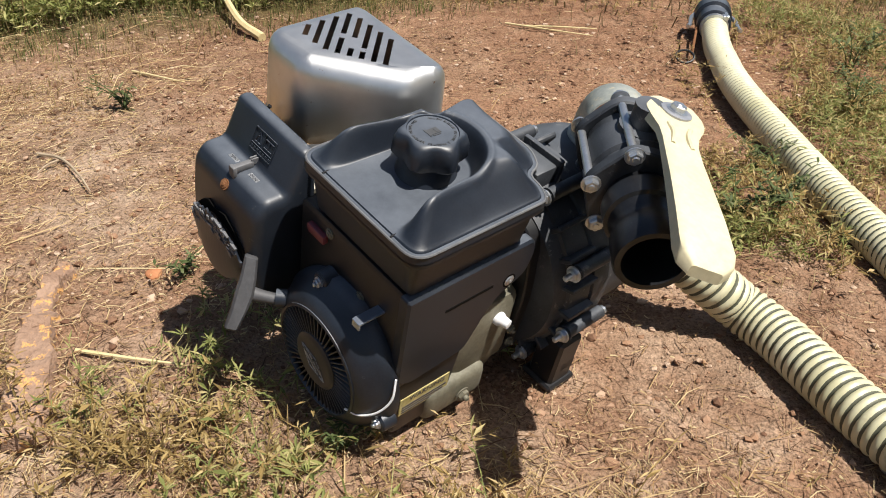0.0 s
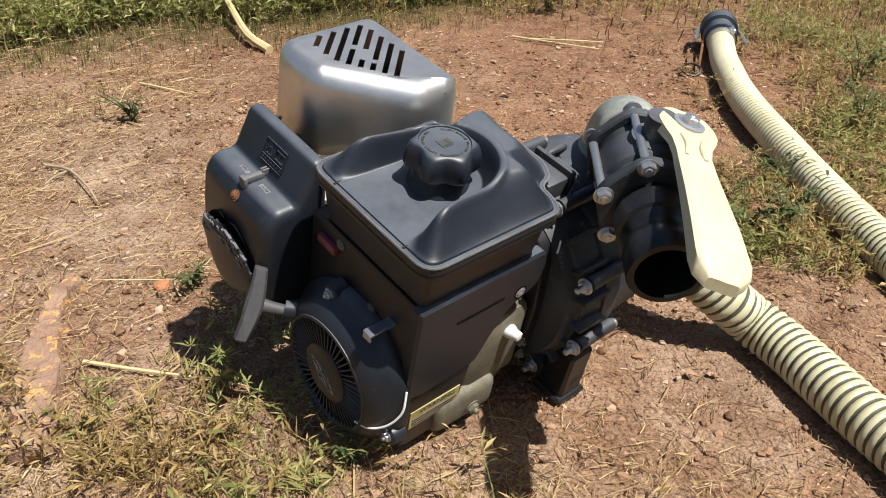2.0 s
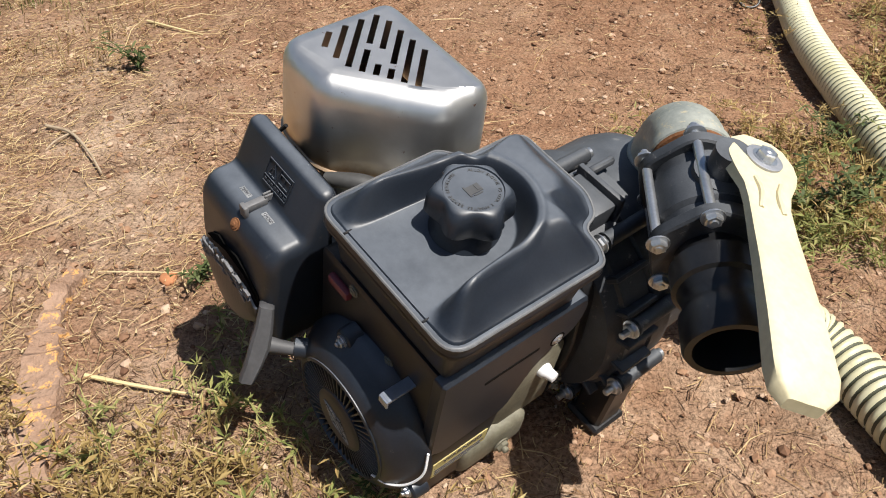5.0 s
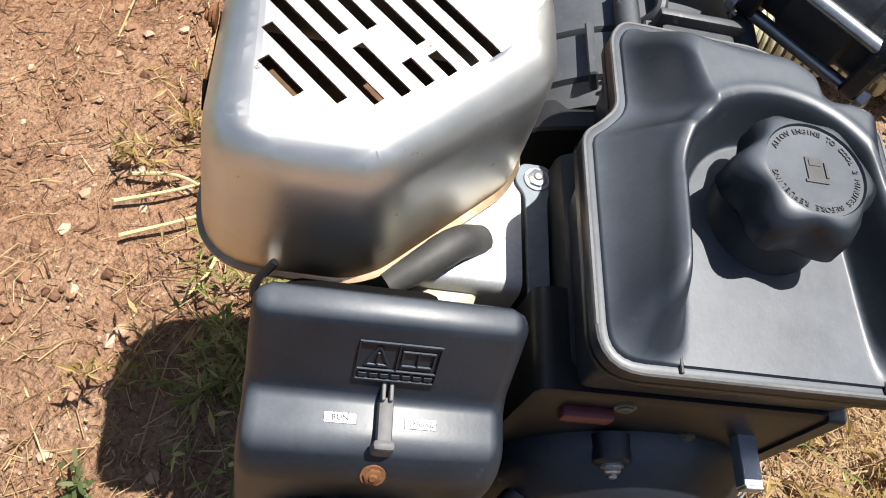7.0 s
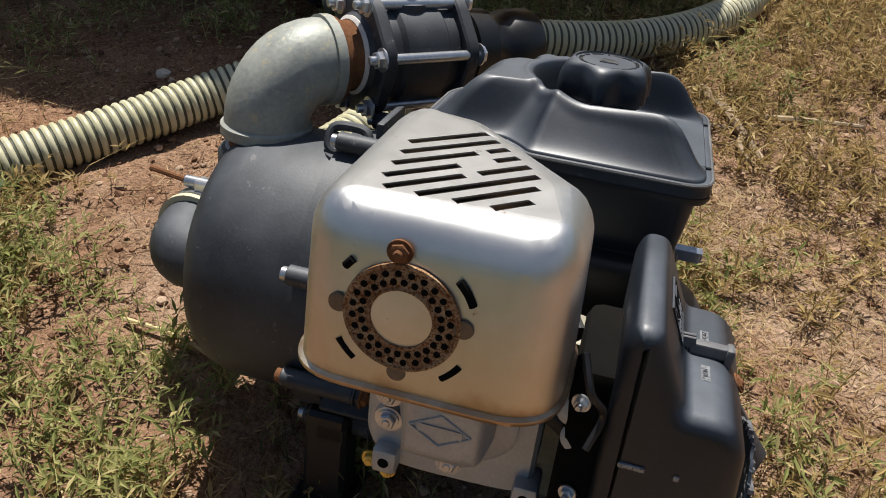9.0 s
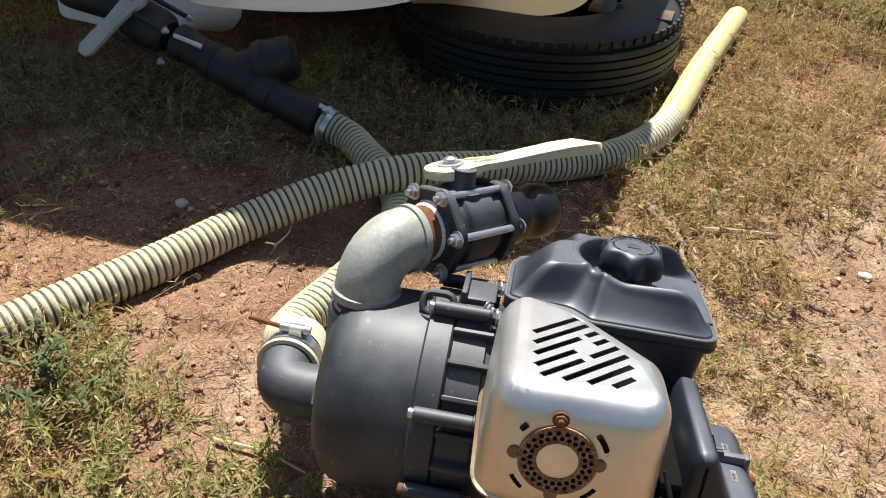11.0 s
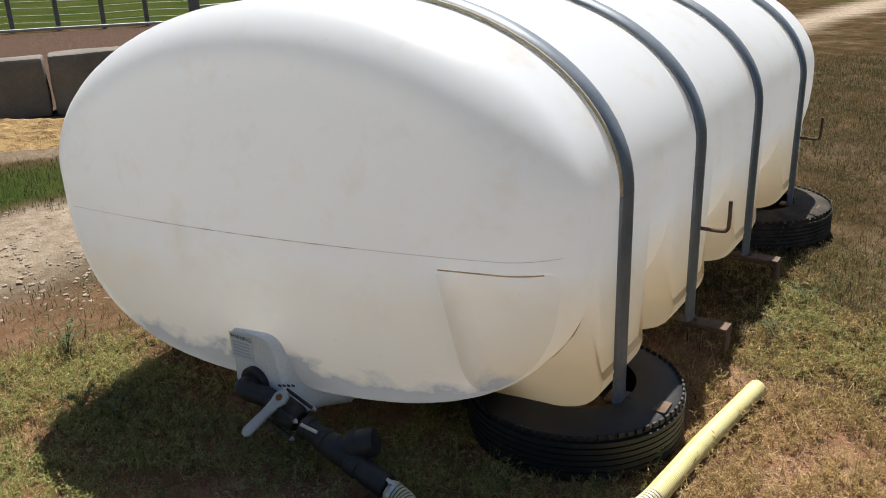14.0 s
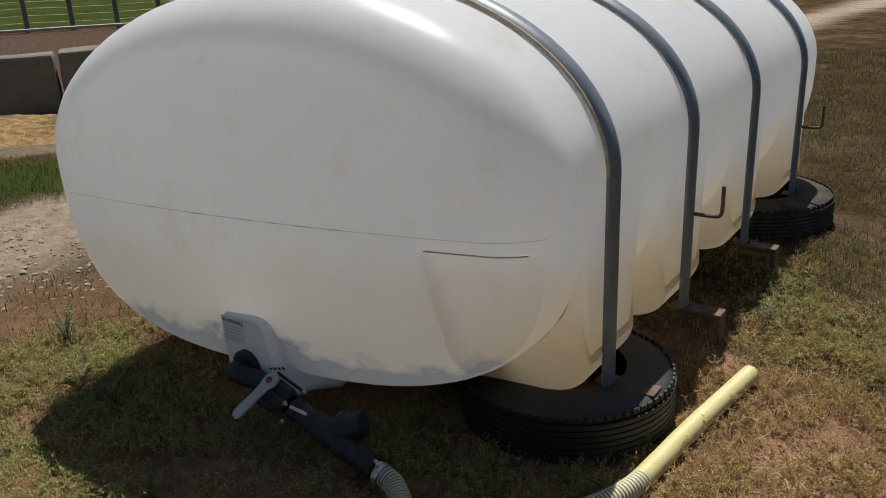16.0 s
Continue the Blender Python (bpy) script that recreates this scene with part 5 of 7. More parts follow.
for k, w, h in ((-0.044, 0.008, 0.005), (-0.042, 0.0115, 0.0075), (-0.02, 0.012, 0.009), (0, 0.012, 0.0105), (0.02, 0.012, 0.009), (0.042, 0.0115, 0.0075), (0.044, 0.008, 0.005)):
    c = ax + d * k - inw * (0.004 * (k / 0.044) ** 2)
    rg.append([c + wv * x * w + inw * y * h for x, y in ((-1, -0.7), (-1, 0.7), (-0.7, 1), (0.7, 1), (1, 0.7), (1, -0.7), (0.7, -1), (-0.7, -1))])
hb.append(rings_bm(rg))
part("pull_handle", join_bm(*hb), worn("scuffed_dark_grip", (0.05, 0.05, 0.053), (0.085, 0.085, 0.09), 0.6, 0, 30, 200), rec, "dark grey T-shaped pull handle")
part("ground_wire", tube(smooth_path([(0.004, -0.070, 0.150), (0.010, -0.078, 0.126), (0.002, -0.090, 0.104), (-0.014, -0.100, 0.090), (-0.032, -0.106, 0.086)], 8), 0.0014, 6), LABEL_WHITE, pump, "loose white string")

# crankcase, warning label, feet, cylinder head
part("crankcase", join_bm(box(-0.185, -0.018, -0.040, 0.130, 0.012, 0.200, 0.02, 3), box(-0.16, -0.006, 0.030, 0.128, 0.05, 0.17, 0.015, 2)), OLIVE_CAST, pump, "stained cast aluminium crankcase")
part("dark_skirt", prism(rounded([(-0.060, 0.03), (0.020, 0.03), (0.035, 0.125), (-0.060, 0.125)], 0.012), [(-0.02, 0.0), (-0.004, 0.0), (-0.002, 0.003)], "x"), BLACK_STEEL, pump)
wl = part("warning_label", box(-0.0025, -0.001, -0.052, 0.022, 0.062, 0.092, 0.0004, 1), YELLOW, pump, "yellow engine warning label", smooth=False)
side_text = Matrix(((0, 0, 1, 0), (1, 0, 0, 0), (0, 1, 0, 0), (0, 0, 0, 1)))
wt = text_bm("WARNING", 0.011, 0.0002)
wt.transform(Matrix.Translation((-0.0008, -0.012, 0.086)) @ side_text)
part("lettering", wt, INK, wl, smooth=False)
for k in range(3):
    part("print_bar", box(-0.001, -0.0006, -0.048, 0.018 - 0.004 * (k % 2), 0.065 + 0.0045 * k, 0.0672 + 0.0045 * k), INK, wl, smooth=False)
part("base_foot", box(-0.185, 0.004, -0.012, 0.086, 0.018, 0.070, 0.012, 3), OLIVE_CAST, pump, "stained aluminium engine base foot")
part("base_bolt", hexbolt((0.006, 0.045, 0.040), (1, 0, 0), 0.008, 0.006, 0.004), OLIVE_CAST, pump)
part("drain_plug", lathe((-0.012, 0.092, 0.138), (1, 0.2, 0), [(0, 0.009), (0.010, 0.009), (0.014, 0.0068), (0.022, 0.006), (0.023, 0.003)], 20), LABEL_WHITE, pump, "white plastic oil plug")
for y, z in ((0.124, 0.099), (0.127, 0.075)):
    part("side_bolt", hexbolt((-0.006, y, z), (1, 0, 0), 0.005, 0.005, 0.002), OLIVE_CAST, pump)
for y, z in ((0.142, 0.086), (0.127, 0.079)):
    part("brass_plug", hexbolt((-0.262, y + 0.012 - 0.022, z), (-1, 0, 0.1), 0.0052, 0.006, 0.0), BRASS, pump, "yellow brass drain plug")
head = prism(rounded([(0.004, 0.126), (0.030, 0.122), (0.085, 0.120), (0.112, 0.122), (0.126, 0.145), (0.126, 0.245), (0.004, 0.245)], 0.010), [(-0.300, 0.003), (-0.297, 0.0), (-0.19, 0.0)], "x")
hd = part("cylinder_head", head, ALUMINIUM, pump, "grey cast aluminium cylinder head")
FLANGE = rounded([(0.019, 0.245), (0.019, 0.168), (0.036, 0.152), (0.052, 0.150), (0.055, 0.134), (0.071, 0.134), (0.074, 0.150), (0.088, 0.154), (0.101, 0.168), (0.102, 0.245)], [0.004, 0.012, 0.010, 0.006, 0.007, 0.007, 0.006, 0.010, 0.014, 0.004], 5)
part("cover_flange", prism(FLANGE, [(-0.3065, 0.0015), (-0.3055, 0.0), (-0.2985, 0.0)], "x"), ALUMINIUM, hd)
COVER = rounded([(0.032, 0.245), (0.034, 0.170), (0.048, 0.160), (0.084, 0.160), (0.095, 0.170), (0.097, 0.245)], [0.004, 0.012, 0.01, 0.01, 0.012, 0.004], 5)
dome_rings = []
for x, grow, low in ((-0.306, 0.0015, 0.0), (-0.310, 0.0, 0.0), (-0.330, 0.003, 0.004), (-0.340, 0.006, 0.012), (-0.3435, 0.010, 0.017), (-0.3445, 0.015, 0.021)):
    ring = []
    for p in COVER:
        y = 0.0645 + (p.x - 0.0645) * (1 - grow / 0.033)
        ring.append((x, y, max(p.y, 0.160 + low + 0.25 * (p.y - 0.160))))
    dome_rings.append(ring)
vc = part("valve_cover", rings_bm(dome_rings), ALUMINIUM, hd, "blue-grey pressed valve cover", sharp=50)
for y, z in ((0.110, 0.186), (0.109, 0.165), (0.063, 0.141)):
    part("head_bolt", join_bm(lathe((-0.299, y, z), (-1, 0, 0), [(0, 0.011), (0.006, 0.010)], 24), hexbolt((-0.305, y, z), (-1, 0, 0), 0.0062, 0.005, 0.0)), ZINC, hd)
for y, z in ((0.108, 0.131), (0.007, 0.132)):
    lug = part("head_lug", box(-0.312, -0.285, y - 0.009, y + 0.009, z - 0.010, z + 0.010, 0.003, 2), ALUMINIUM, hd)
    # Dark disc on the lug paints the shade of its hole.
    part("lug_hole", lathe((-0.3118, y, z), (-1, 0, 0), [(0, 0.0042), (0.0008, 0.0040)], 14), DARK_VOID, hd)
diamond = []
dq = [Vector((-0.3448, 0.0645 + a, 0.200 + b)) for a, b in ((-0.020, 0), (0, 0.012), (0.020, 0), (0, -0.012))]
for i in range(4):
    diamond.append(tube([dq[i], dq[i].lerp(dq[(i + 1) % 4], 0.5), dq[(i + 1) % 4]], 0.0008, 6))
diamond.append(box(-0.3455, -0.3445, 0.050, 0.079, 0.197, 0.203))
part("badge", join_bm(*diamond), ALUMINIUM, vc, smooth=False)
part("intake_pipe", tube(smooth_path([(-0.28, 0.012, 0.195), (-0.300, -0.004, 0.203), (-0.302, -0.024, 0.185), (-0.300, -0.033, 0.155), (-0.290, -0.036, 0.12)], 8), 0.011, 16), BLACK_RUBBER, pump)
part("carburettor", box(-0.33, -0.24, -0.052, -0.008, 0.10, 0.26, 0.01, 2), DARK_VOID, pump)
for p, dd in (((-0.318, -0.012, 0.222), 0.3), ((-0.322, -0.018, 0.205), 0.1)):
    part("throttle_plate", lathe(p, (-1, dd, 0.3), [(0, 0.010), (0.004, 0.010), (0.006, 0.006)], 18), ALUMINIUM, pump)
for p in ((-0.334, -0.016, 0.240), (-0.332, -0.020, 0.168)):
    part("carburettor_nut", hexbolt(p, (-1, 0.2, 0), 0.0045, 0.005, 0.002), ZINC, pump)
part("linkage", tube(smooth_path([(-0.335, -0.012, 0.275), (-0.345, -0.02, 0.255), (-0.335, -0.03, 0.235), (-0.345, -0.024, 0.215)], 6), 0.0025, 6), BLACK_STEEL, pump)
part("adapter_plate", prism(rounded([(-0.200, 0.03), (-0.012, 0.03), (0.0, 0.15), (-0.012, 0.25), (-0.10, 0.265), (-0.195, 0.24)], 0.03), [(0.126, 0.002), (0.128, 0), (0.150, 0)], "y"), BLACK_STEEL, pump)

# pump housing
PC = Vector((-0.090, 0.0, 0.150))


def barrel():
    prof = [(0.196, 0.128), (0.200, 0.133), (0.226, 0.133), (0.229, 0.124), (0.300, 0.1235), (0.318, 0.119), (0.332, 0.108), (0.342, 0.090), (0.346, 0.060), (0.347, 0.02)]
    return lathe(PC, (0, 1, 0), prof, 72)


ph = part("pump_housing", barrel(), BLACK_CAST, pump, "large black cast pump housing, scuffed", sharp=50)
part("volute", lathe(PC, (0, 1, 0), [(0.140, 0.09), (0.142, 0.120), (0.158, 0.126), (0.160, 0.130), (0.196, 0.131)], 64), BLACK_CAST, ph)
rib_mesh = None
for k in range(22):
    a = 2 * math.pi * k / 22
    m = Matrix.Translation(PC) @ Matrix.Rotation(a, 4, "Y")
    if rib_mesh is None:
        rb = part("rib", box(0.118, 0.141, 0.152, 0.198, -0.003, 0.003, 0.0012, 1), BLACK_CAST, ph)
        rib_mesh = rb.data
    else:
        rb = new("rib", rib_mesh)
        rb.parent = ph
    rb.matrix_basis = m
for k in range(9):
    a = radians(156 + 38.5 * k)
    c = PC + Vector((0.142 * math.cos(a), 0, 0.142 * math.sin(a)))
    if math.sin(a) < -0.85:
        continue
    bolt = part("through_bolt", join_bm(rod(c + Vector((0, 0.160, 0)), c + Vector((0, 0.224, 0)), 0.0085, 14, 0.001), hexbolt(c + Vector((0, 0.160, 0)), (0, -1, 0), 0.0075, 0.007, 0.010)), BLACK_CAST, ph)
    part("bolt_end", lathe(c + Vector((0, 0.224, 0)), (0, 1, 0), [(0, 0.006), (0.005, 0.006), (0.006, 0.004)], 12), RUST if k == 1 else ZINC, bolt)
    part("nut", hexbolt(c + Vector((0, 0.154, 0)), (0, -1, 0), 0.0078, 0.006, 0.009), RUST if k == 1 else ZINC, bolt)
part("clamp_block", join_bm(box(-0.104, -0.050, 0.156, 0.196, 0.255, 0.296, 0.004, 2), box(-0.108, -0.046, 0.190, 0.197, 0.255, 0.304, 0.002, 2)), BLACK_CAST, ph)
for z in (0.285, 0.262):
    part("block_bolt", hexbolt((-0.118, 0.165, z + 0.01), (-0.6, -0.8, 0), 0.006, 0.006, 0.004), ZINC, ph)


def sgn_pow(v):
    return math.copysign(abs(v) ** 0.6, v)


loop = [Vector((-0.106, 0.2215, 0.283)) + Vector((0, 0.0175, 0)) * sgn_pow(math.cos(q)) + Vector((0.0062, 0, 0.0105)) * sgn_pow(math.sin(q)) for q in np.linspace(0, 2 * math.pi, 28)]
plug = part("fill_plug", join_bm(lathe((-0.106, 0.2215, 0.252), (0, 0, 1), [(0, 0.024), (0.014, 0.024), (0.016, 0.021), (0.020, 0.020)], 28), tube(loop, 0.0045, 10)), BLACK_CAST, ph, "black fill plug with a loop handle")
part("discharge_neck", lathe((-0.082, 0.306, 0.130), (0, 0, 1), [(0, 0.046), (0.004, 0.048), (0.118, 0.0475), (0.122, 0.045), (0.124, 0.036)], 44), BLACK_CAST, ph)
part("pump_foot", join_bm(box(-0.20, -0.165, 0.175, 0.215, -0.045, 0.06, 0.004, 1), box(0.01, 0.05, 0.165, 0.205, 0.0, 0.09, 0.004, 1), box(-0.20, 0.05, 0.175, 0.205, 0.03, 0.05, 0.003, 1), box(-0.215, -0.135, 0.165, 0.225, -0.05, -0.038, 0.003, 1), box(0.005, 0.055, 0.160, 0.210, 0.004, 0.014, 0.003, 1)), BLACK_STEEL, ph)
# inlet elbow with the suction hose's clamp
part("inlet_hex", lathe((-0.085, 0.343, 0.120), (0, 1, 0), [(0, 0.043), (0.014, 0.043)], 6), BLACK_CAST, ph)
part("inlet_elbow", tube(smooth_path([(-0.085, 0.345, 0.120), (-0.085, 0.378, 0.119), (-0.079, 0.400, 0.120), (-0.055, 0.410, 0.124), (-0.010, 0.410, 0.130)], 10), 0.0355, 24), BLACK_CAST, ph, "black poly inlet elbow")
part("elbow_lip", lathe((-0.048, 0.410, 0.125), (1, 0, 0.08), [(0, 0.036), (0.0, 0.042), (0.006, 0.042), (0.006, 0.036)], 32, cap=False), CREAM, ph)
part("clamp_band", lathe((-0.036, 0.410, 0.126), (1, 0, 0.08), [(0, 0.037), (0.0, 0.0405), (0.016, 0.0405), (0.016, 0.037)], 32, cap=False), ZINC, ph, "zinc hose clamp")
part("clamp_screw", join_bm(rod((-0.028, 0.388, 0.172), (-0.028, 0.428, 0.172), 0.0065, 12), box(-0.037, -0.019, 0.396, 0.416, 0.163, 0.177, 0.002, 1)), ZINC, ph)
part("clamp_bolt", rod((-0.028, 0.426, 0.172), (-0.028, 0.470, 0.178), 0.0032, 8), RUST, ph, "long rusty clamp bolt")

# galvanised elbow
V_AX = Vector((0.745, -0.667, 0.0)).normalized()
E0 = Vector((-0.082, 0.310, 0.0))


def elbow_line():
    pts = [E0 + Vector((0, 0, 0.266)), E0 + Vector((0, 0, 0.275))]
    for f in range(0, 91, 9):
        pts.append(E0 + Vector((0, 0, 0.275)) + V_AX * 0.047 * (1 - math.cos(radians(f))) + Vector((0, 0, 0.055 * math.sin(radians(f)))))
    pts.append(pts[-1] + V_AX * 0.012)
    return pts


eb = part("pipe_elbow", tube(elbow_line(), 0.0385, 32), GALVANISED, pump, "galvanised iron pipe elbow with rusty threads", sharp=60)
for p, dd in ((E0 + Vector((0, 0, 0.266)), (0, 0, 1)), (elbow_line()[-1] - V_AX * 0.008, V_AX)):
    part("elbow_band", lathe(p, dd, [(0, 0.0385), (0, 0.0415), (0.009, 0.0415), (0.011, 0.0385)], 40, cap=False), GALVANISED, eb)
part("thread", lathe(E0 + Vector((0, 0, 0.244)), (0, 0, 1), [(0, 0.0345), (0.022, 0.034)], 36), RUST, eb, "rusty pipe thread")
part("seal_tape", lathe(E0 + Vector((0, 0, 0.249)), (0, 0, 1), [(0, 0.036), (0.002, 0.0385), (0.005, 0.037), (0.006, 0.032)], 30, cap=False), WHITE_SEAL, eb)
part("rusty_lip", lathe(elbow_line()[-1] - V_AX * 0.001, V_AX, [(0, 0.0385), (0, 0.0402), (0.007, 0.0395), (0.009, 0.033)], 40, cap=False), RUST, eb, "rust-brown pipe end")
VO = Vector((-0.0171, 0.2520, 0.3336))  # the valve's near flange centre
part("thread", lathe(VO - V_AX * 0.034, V_AX, [(0, 0.031), (0.034, 0.0325)], 36), RUST, eb)
part("seal_tape", lathe(VO - V_AX * 0.007, V_AX, [(0, 0.033), (0.002, 0.0365), (0.005, 0.036), (0.006, 0.032)], 30, cap=False), WHITE_SEAL, eb)

# ball valve
valve = part("ball_valve", lathe(VO - V_AX * 0.004, V_AX, [(0, 0.036), (0.006, 0.042), (0.012, 0.046), (0.03, 0.046), (0.034, 0.050), (0.078, 0.050), (0.082, 0.046), (0.10, 0.046), (0.106, 0.040)], 48), BLACK_CAST, pump, "black poly ball valve bolted between flanges", sharp=40)
V_UP = Vector((0, 0, 1))
V_SIDE = V_AX.cross(V_UP).normalized()


def flange(at, thick):
    ring = []
    pts = []
    for k in range(6):
        a = radians(60 * k + 10)
        pts.append((0.062 * math.cos(a), 0.062 * math.sin(a)))
    out = rounded(pts, 0.016, 5)
    rings = []
    for h, ins in ((0, 0.002), (0.002, 0), (thick - 0.002, 0), (thick, 0.002)):
        rings.append([at + V_AX * h + V_SIDE * p.x + V_UP * p.y for p in inset(out, ins)])
    return rings_bm(rings)


part("flange", flange(VO + V_AX * 0.000, 0.014), BLACK_CAST, valve)
part("flange", flange(VO + V_AX * 0.090, 0.014), BLACK_CAST, valve)
for k in range(6):
    a = radians(60 * k + 10)
    c = VO + V_SIDE * 0.053 * math.cos(a) + V_UP * 0.053 * math.sin(a)
    part("tie_rod", rod(c, c + V_AX * 0.104, 0.0048, 12), ZINC, valve, "zinc tie rod")
    part("nut", hexbolt(c, -V_AX, 0.0082, 0.008, 0.005), ZINC if k != 3 else RUST, valve)
    part("nut", hexbolt(c + V_AX * 0.104, V_AX, 0.0082, 0.007, 0.0), ZINC if k != 3 else RUST, valve)
cl = VO + V_AX * 0.102
part("cam_adapter", lathe(cl, V_AX, [(0, 0.033), (0.014, 0.035), (0.016, 0.040), (0.040, 0.040), (0.042, 0.036), (0.050, 0.033), (0.062, 0.033), (0.068, 0.038), (0.097, 0.039), (0.101, 0.037), (0.101, 0.031), (0.02, 0.030)], 48, cap=False), GLOSS_BLACK, valve, "glossy black cam-lock adapter with an open mouth", sharp=40)
# Dark end disc paints the shade deep in the adapter's mouth.
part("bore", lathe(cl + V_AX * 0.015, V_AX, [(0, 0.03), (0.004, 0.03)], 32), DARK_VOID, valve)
H0 = Vector((0.037, 0.2395, 0.402))
part("valve_stem", lathe(VO + V_AX * 0.046 + V_UP * 0.03, V_UP, [(0, 0.026), (0.02, 0.026), (0.022, 0.016), (0.046, 0.016)], 28), BLACK_CAST, valve)


def handle():
    """A long flat lever: a round eye, a fluted neck, then a wide bar with a turned-down tip."""
    d = Vector((0.171, -0.183, 0.031)).normalized()
    s = d.cross(Vector((0.16, 0.1, 1))).normalized()
    u = s.cross(d).normalized()
    rings = []
    for k, w, top, bot in ((-0.034, 0.006, 0.002, -0.007), (-0.031, 0.016, 0.003, -0.010), (-0.022, 0.0265, 0.004, -0.011), (-0.008, 0.032, 0.004, -0.011), (0.008, 0.0325, 0.004, -0.011), (0.022, 0.029, 0.003, -0.010), (0.036, 0.022, 0.001, -0.010), (0.052, 0.0195, -0.001, -0.012), (0.08, 0.020, -0.002, -0.014), (0.12, 0.0215, -0.002, -0.016), (0.17, 0.0240, -0.003, -0.019), (0.212, 0.0255, -0.006, -0.024), (0.226, 0.023, -0.010, -0.026), (0.234, 0.014, -0.016, -0.027)):
        c = H0 + d * k * (1.0 if k < 0.03 else 1.07)
        prof = ((-1, -0.8), (-1, 0.7), (-0.86, 1.0), (-0.4, 1.0), (0, 0.97), (0.4, 1.0), (0.86, 1.0), (1, 0.7), (1, -0.8), (0.85, -1), (-0.85, -1))
        mid, half = (top + bot) / 2, (top - bot) / 2
        rings.append([c + s * x * w + u * (mid + y * half) for x, y in prof])
    return rings_bm(rings), d, s, u


hbm, HD, HS, HU = handle()
lev = part("valve_handle", hbm, CREAM, valve, "long cream plastic lever handle", sharp=40)
part("washer", lathe(H0 + HU * 0.003, HU, [(0, 0.0175), (0.0025, 0.0175), (0.003, 0.016)], 36), worn("dull_zinc_washer", (0.34, 0.35, 0.38), (0.46, 0.47, 0.50), 0.45, 0.6), lev, "dull zinc washer")
part("handle_bolt", hexbolt(H0 + HU * 0.005, HU, 0.009, 0.008, 0.0), ZINC, lev, "zinc hexagon bolt")
for sgn in (-1, 1):
    part("flute", tube(smooth_path([H0 + HD * 0.030 + HS * 0.012 * sgn + HU * 0.002, H0 + HD * 0.046 + HS * 0.008 * sgn + HU * 0.001, H0 + HD * 0.066 + HS * 0.0105 * sgn - HU * 0.002], 6), 0.0026, 8), CREAM, lev)


# ---- the yard's far side ----
def at_ground(x, y):
    return float(ground_z(np.float64(x), np.float64(y)))


def concrete_block(y0, y1, h, label):
    t = thing("concrete_block", pose(10.75, (y0 + y1) / 2, 0), label, "barrier block", "blocks of the silage wall")
    w = (y1 - y0) / 2
    bm = box(-0.3, 0.3, -w, w, 0, h, 0.04, 2)
    bmesh.ops.subdivide_edges(bm, edges=bm.edges[:], cuts=5, use_grid_fill=True)
    for v in bm.verts:
        v.co += 0.02 * Vector(noise.noise_vector(v.co * 2.3 + Vector((y0, 0, 0)))) * (v.co.z > 0.05)
    part("block", bm, CONCRETE, t)


concrete_block(1.19, 3.3, 0.72, "weathered grey concrete barrier block with a chipped top")
concrete_block(-0.95, 1.14, 0.75, "weathered grey concrete barrier block beside the tank")
concrete_block(3.35, 5.4, 0.72, "weathered grey concrete barrier block")


def heap_of_straw():
    rng = np.random.default_rng(8)
    n = 60
    g = np.linspace(-1, 1, n)
    gx, gy = np.meshgrid(g, g, indexing="ij")
    h = 0.16 * np.clip(1 - gx**2, 0, 1) * np.clip(1 - gy**4, 0, 1) * (0.7 + 0.5 * np.sin(7 * gy + 3 * gx) * np.sin(5 * gx)) + rng.normal(0, 0.012, gx.shape) - 0.01
    bm = bmesh.new()
    vs = [[bm.verts.new((9.2 + gx[i, j] * 0.9, 1.6 + gy[i, j] * 2.6, max(h[i, j], -0.02))) for j in range(n)] for i in range(n)]
    for i in range(n - 1):
        for j in range(n - 1):
            bm.faces.new((vs[i][j], vs[i + 1][j], vs[i + 1][j + 1], vs[i][j + 1]))
    ob = part("straw_heap", bm, worn("golden_straw", (0.16, 0.10, 0.045), (0.42, 0.29, 0.13), 0.9, 0, 9, 60, 0.8, 0.03))
    tagged(ob, "scattered heap of golden straw before the block wall", "straw", kind="stuff")


heap_of_straw()


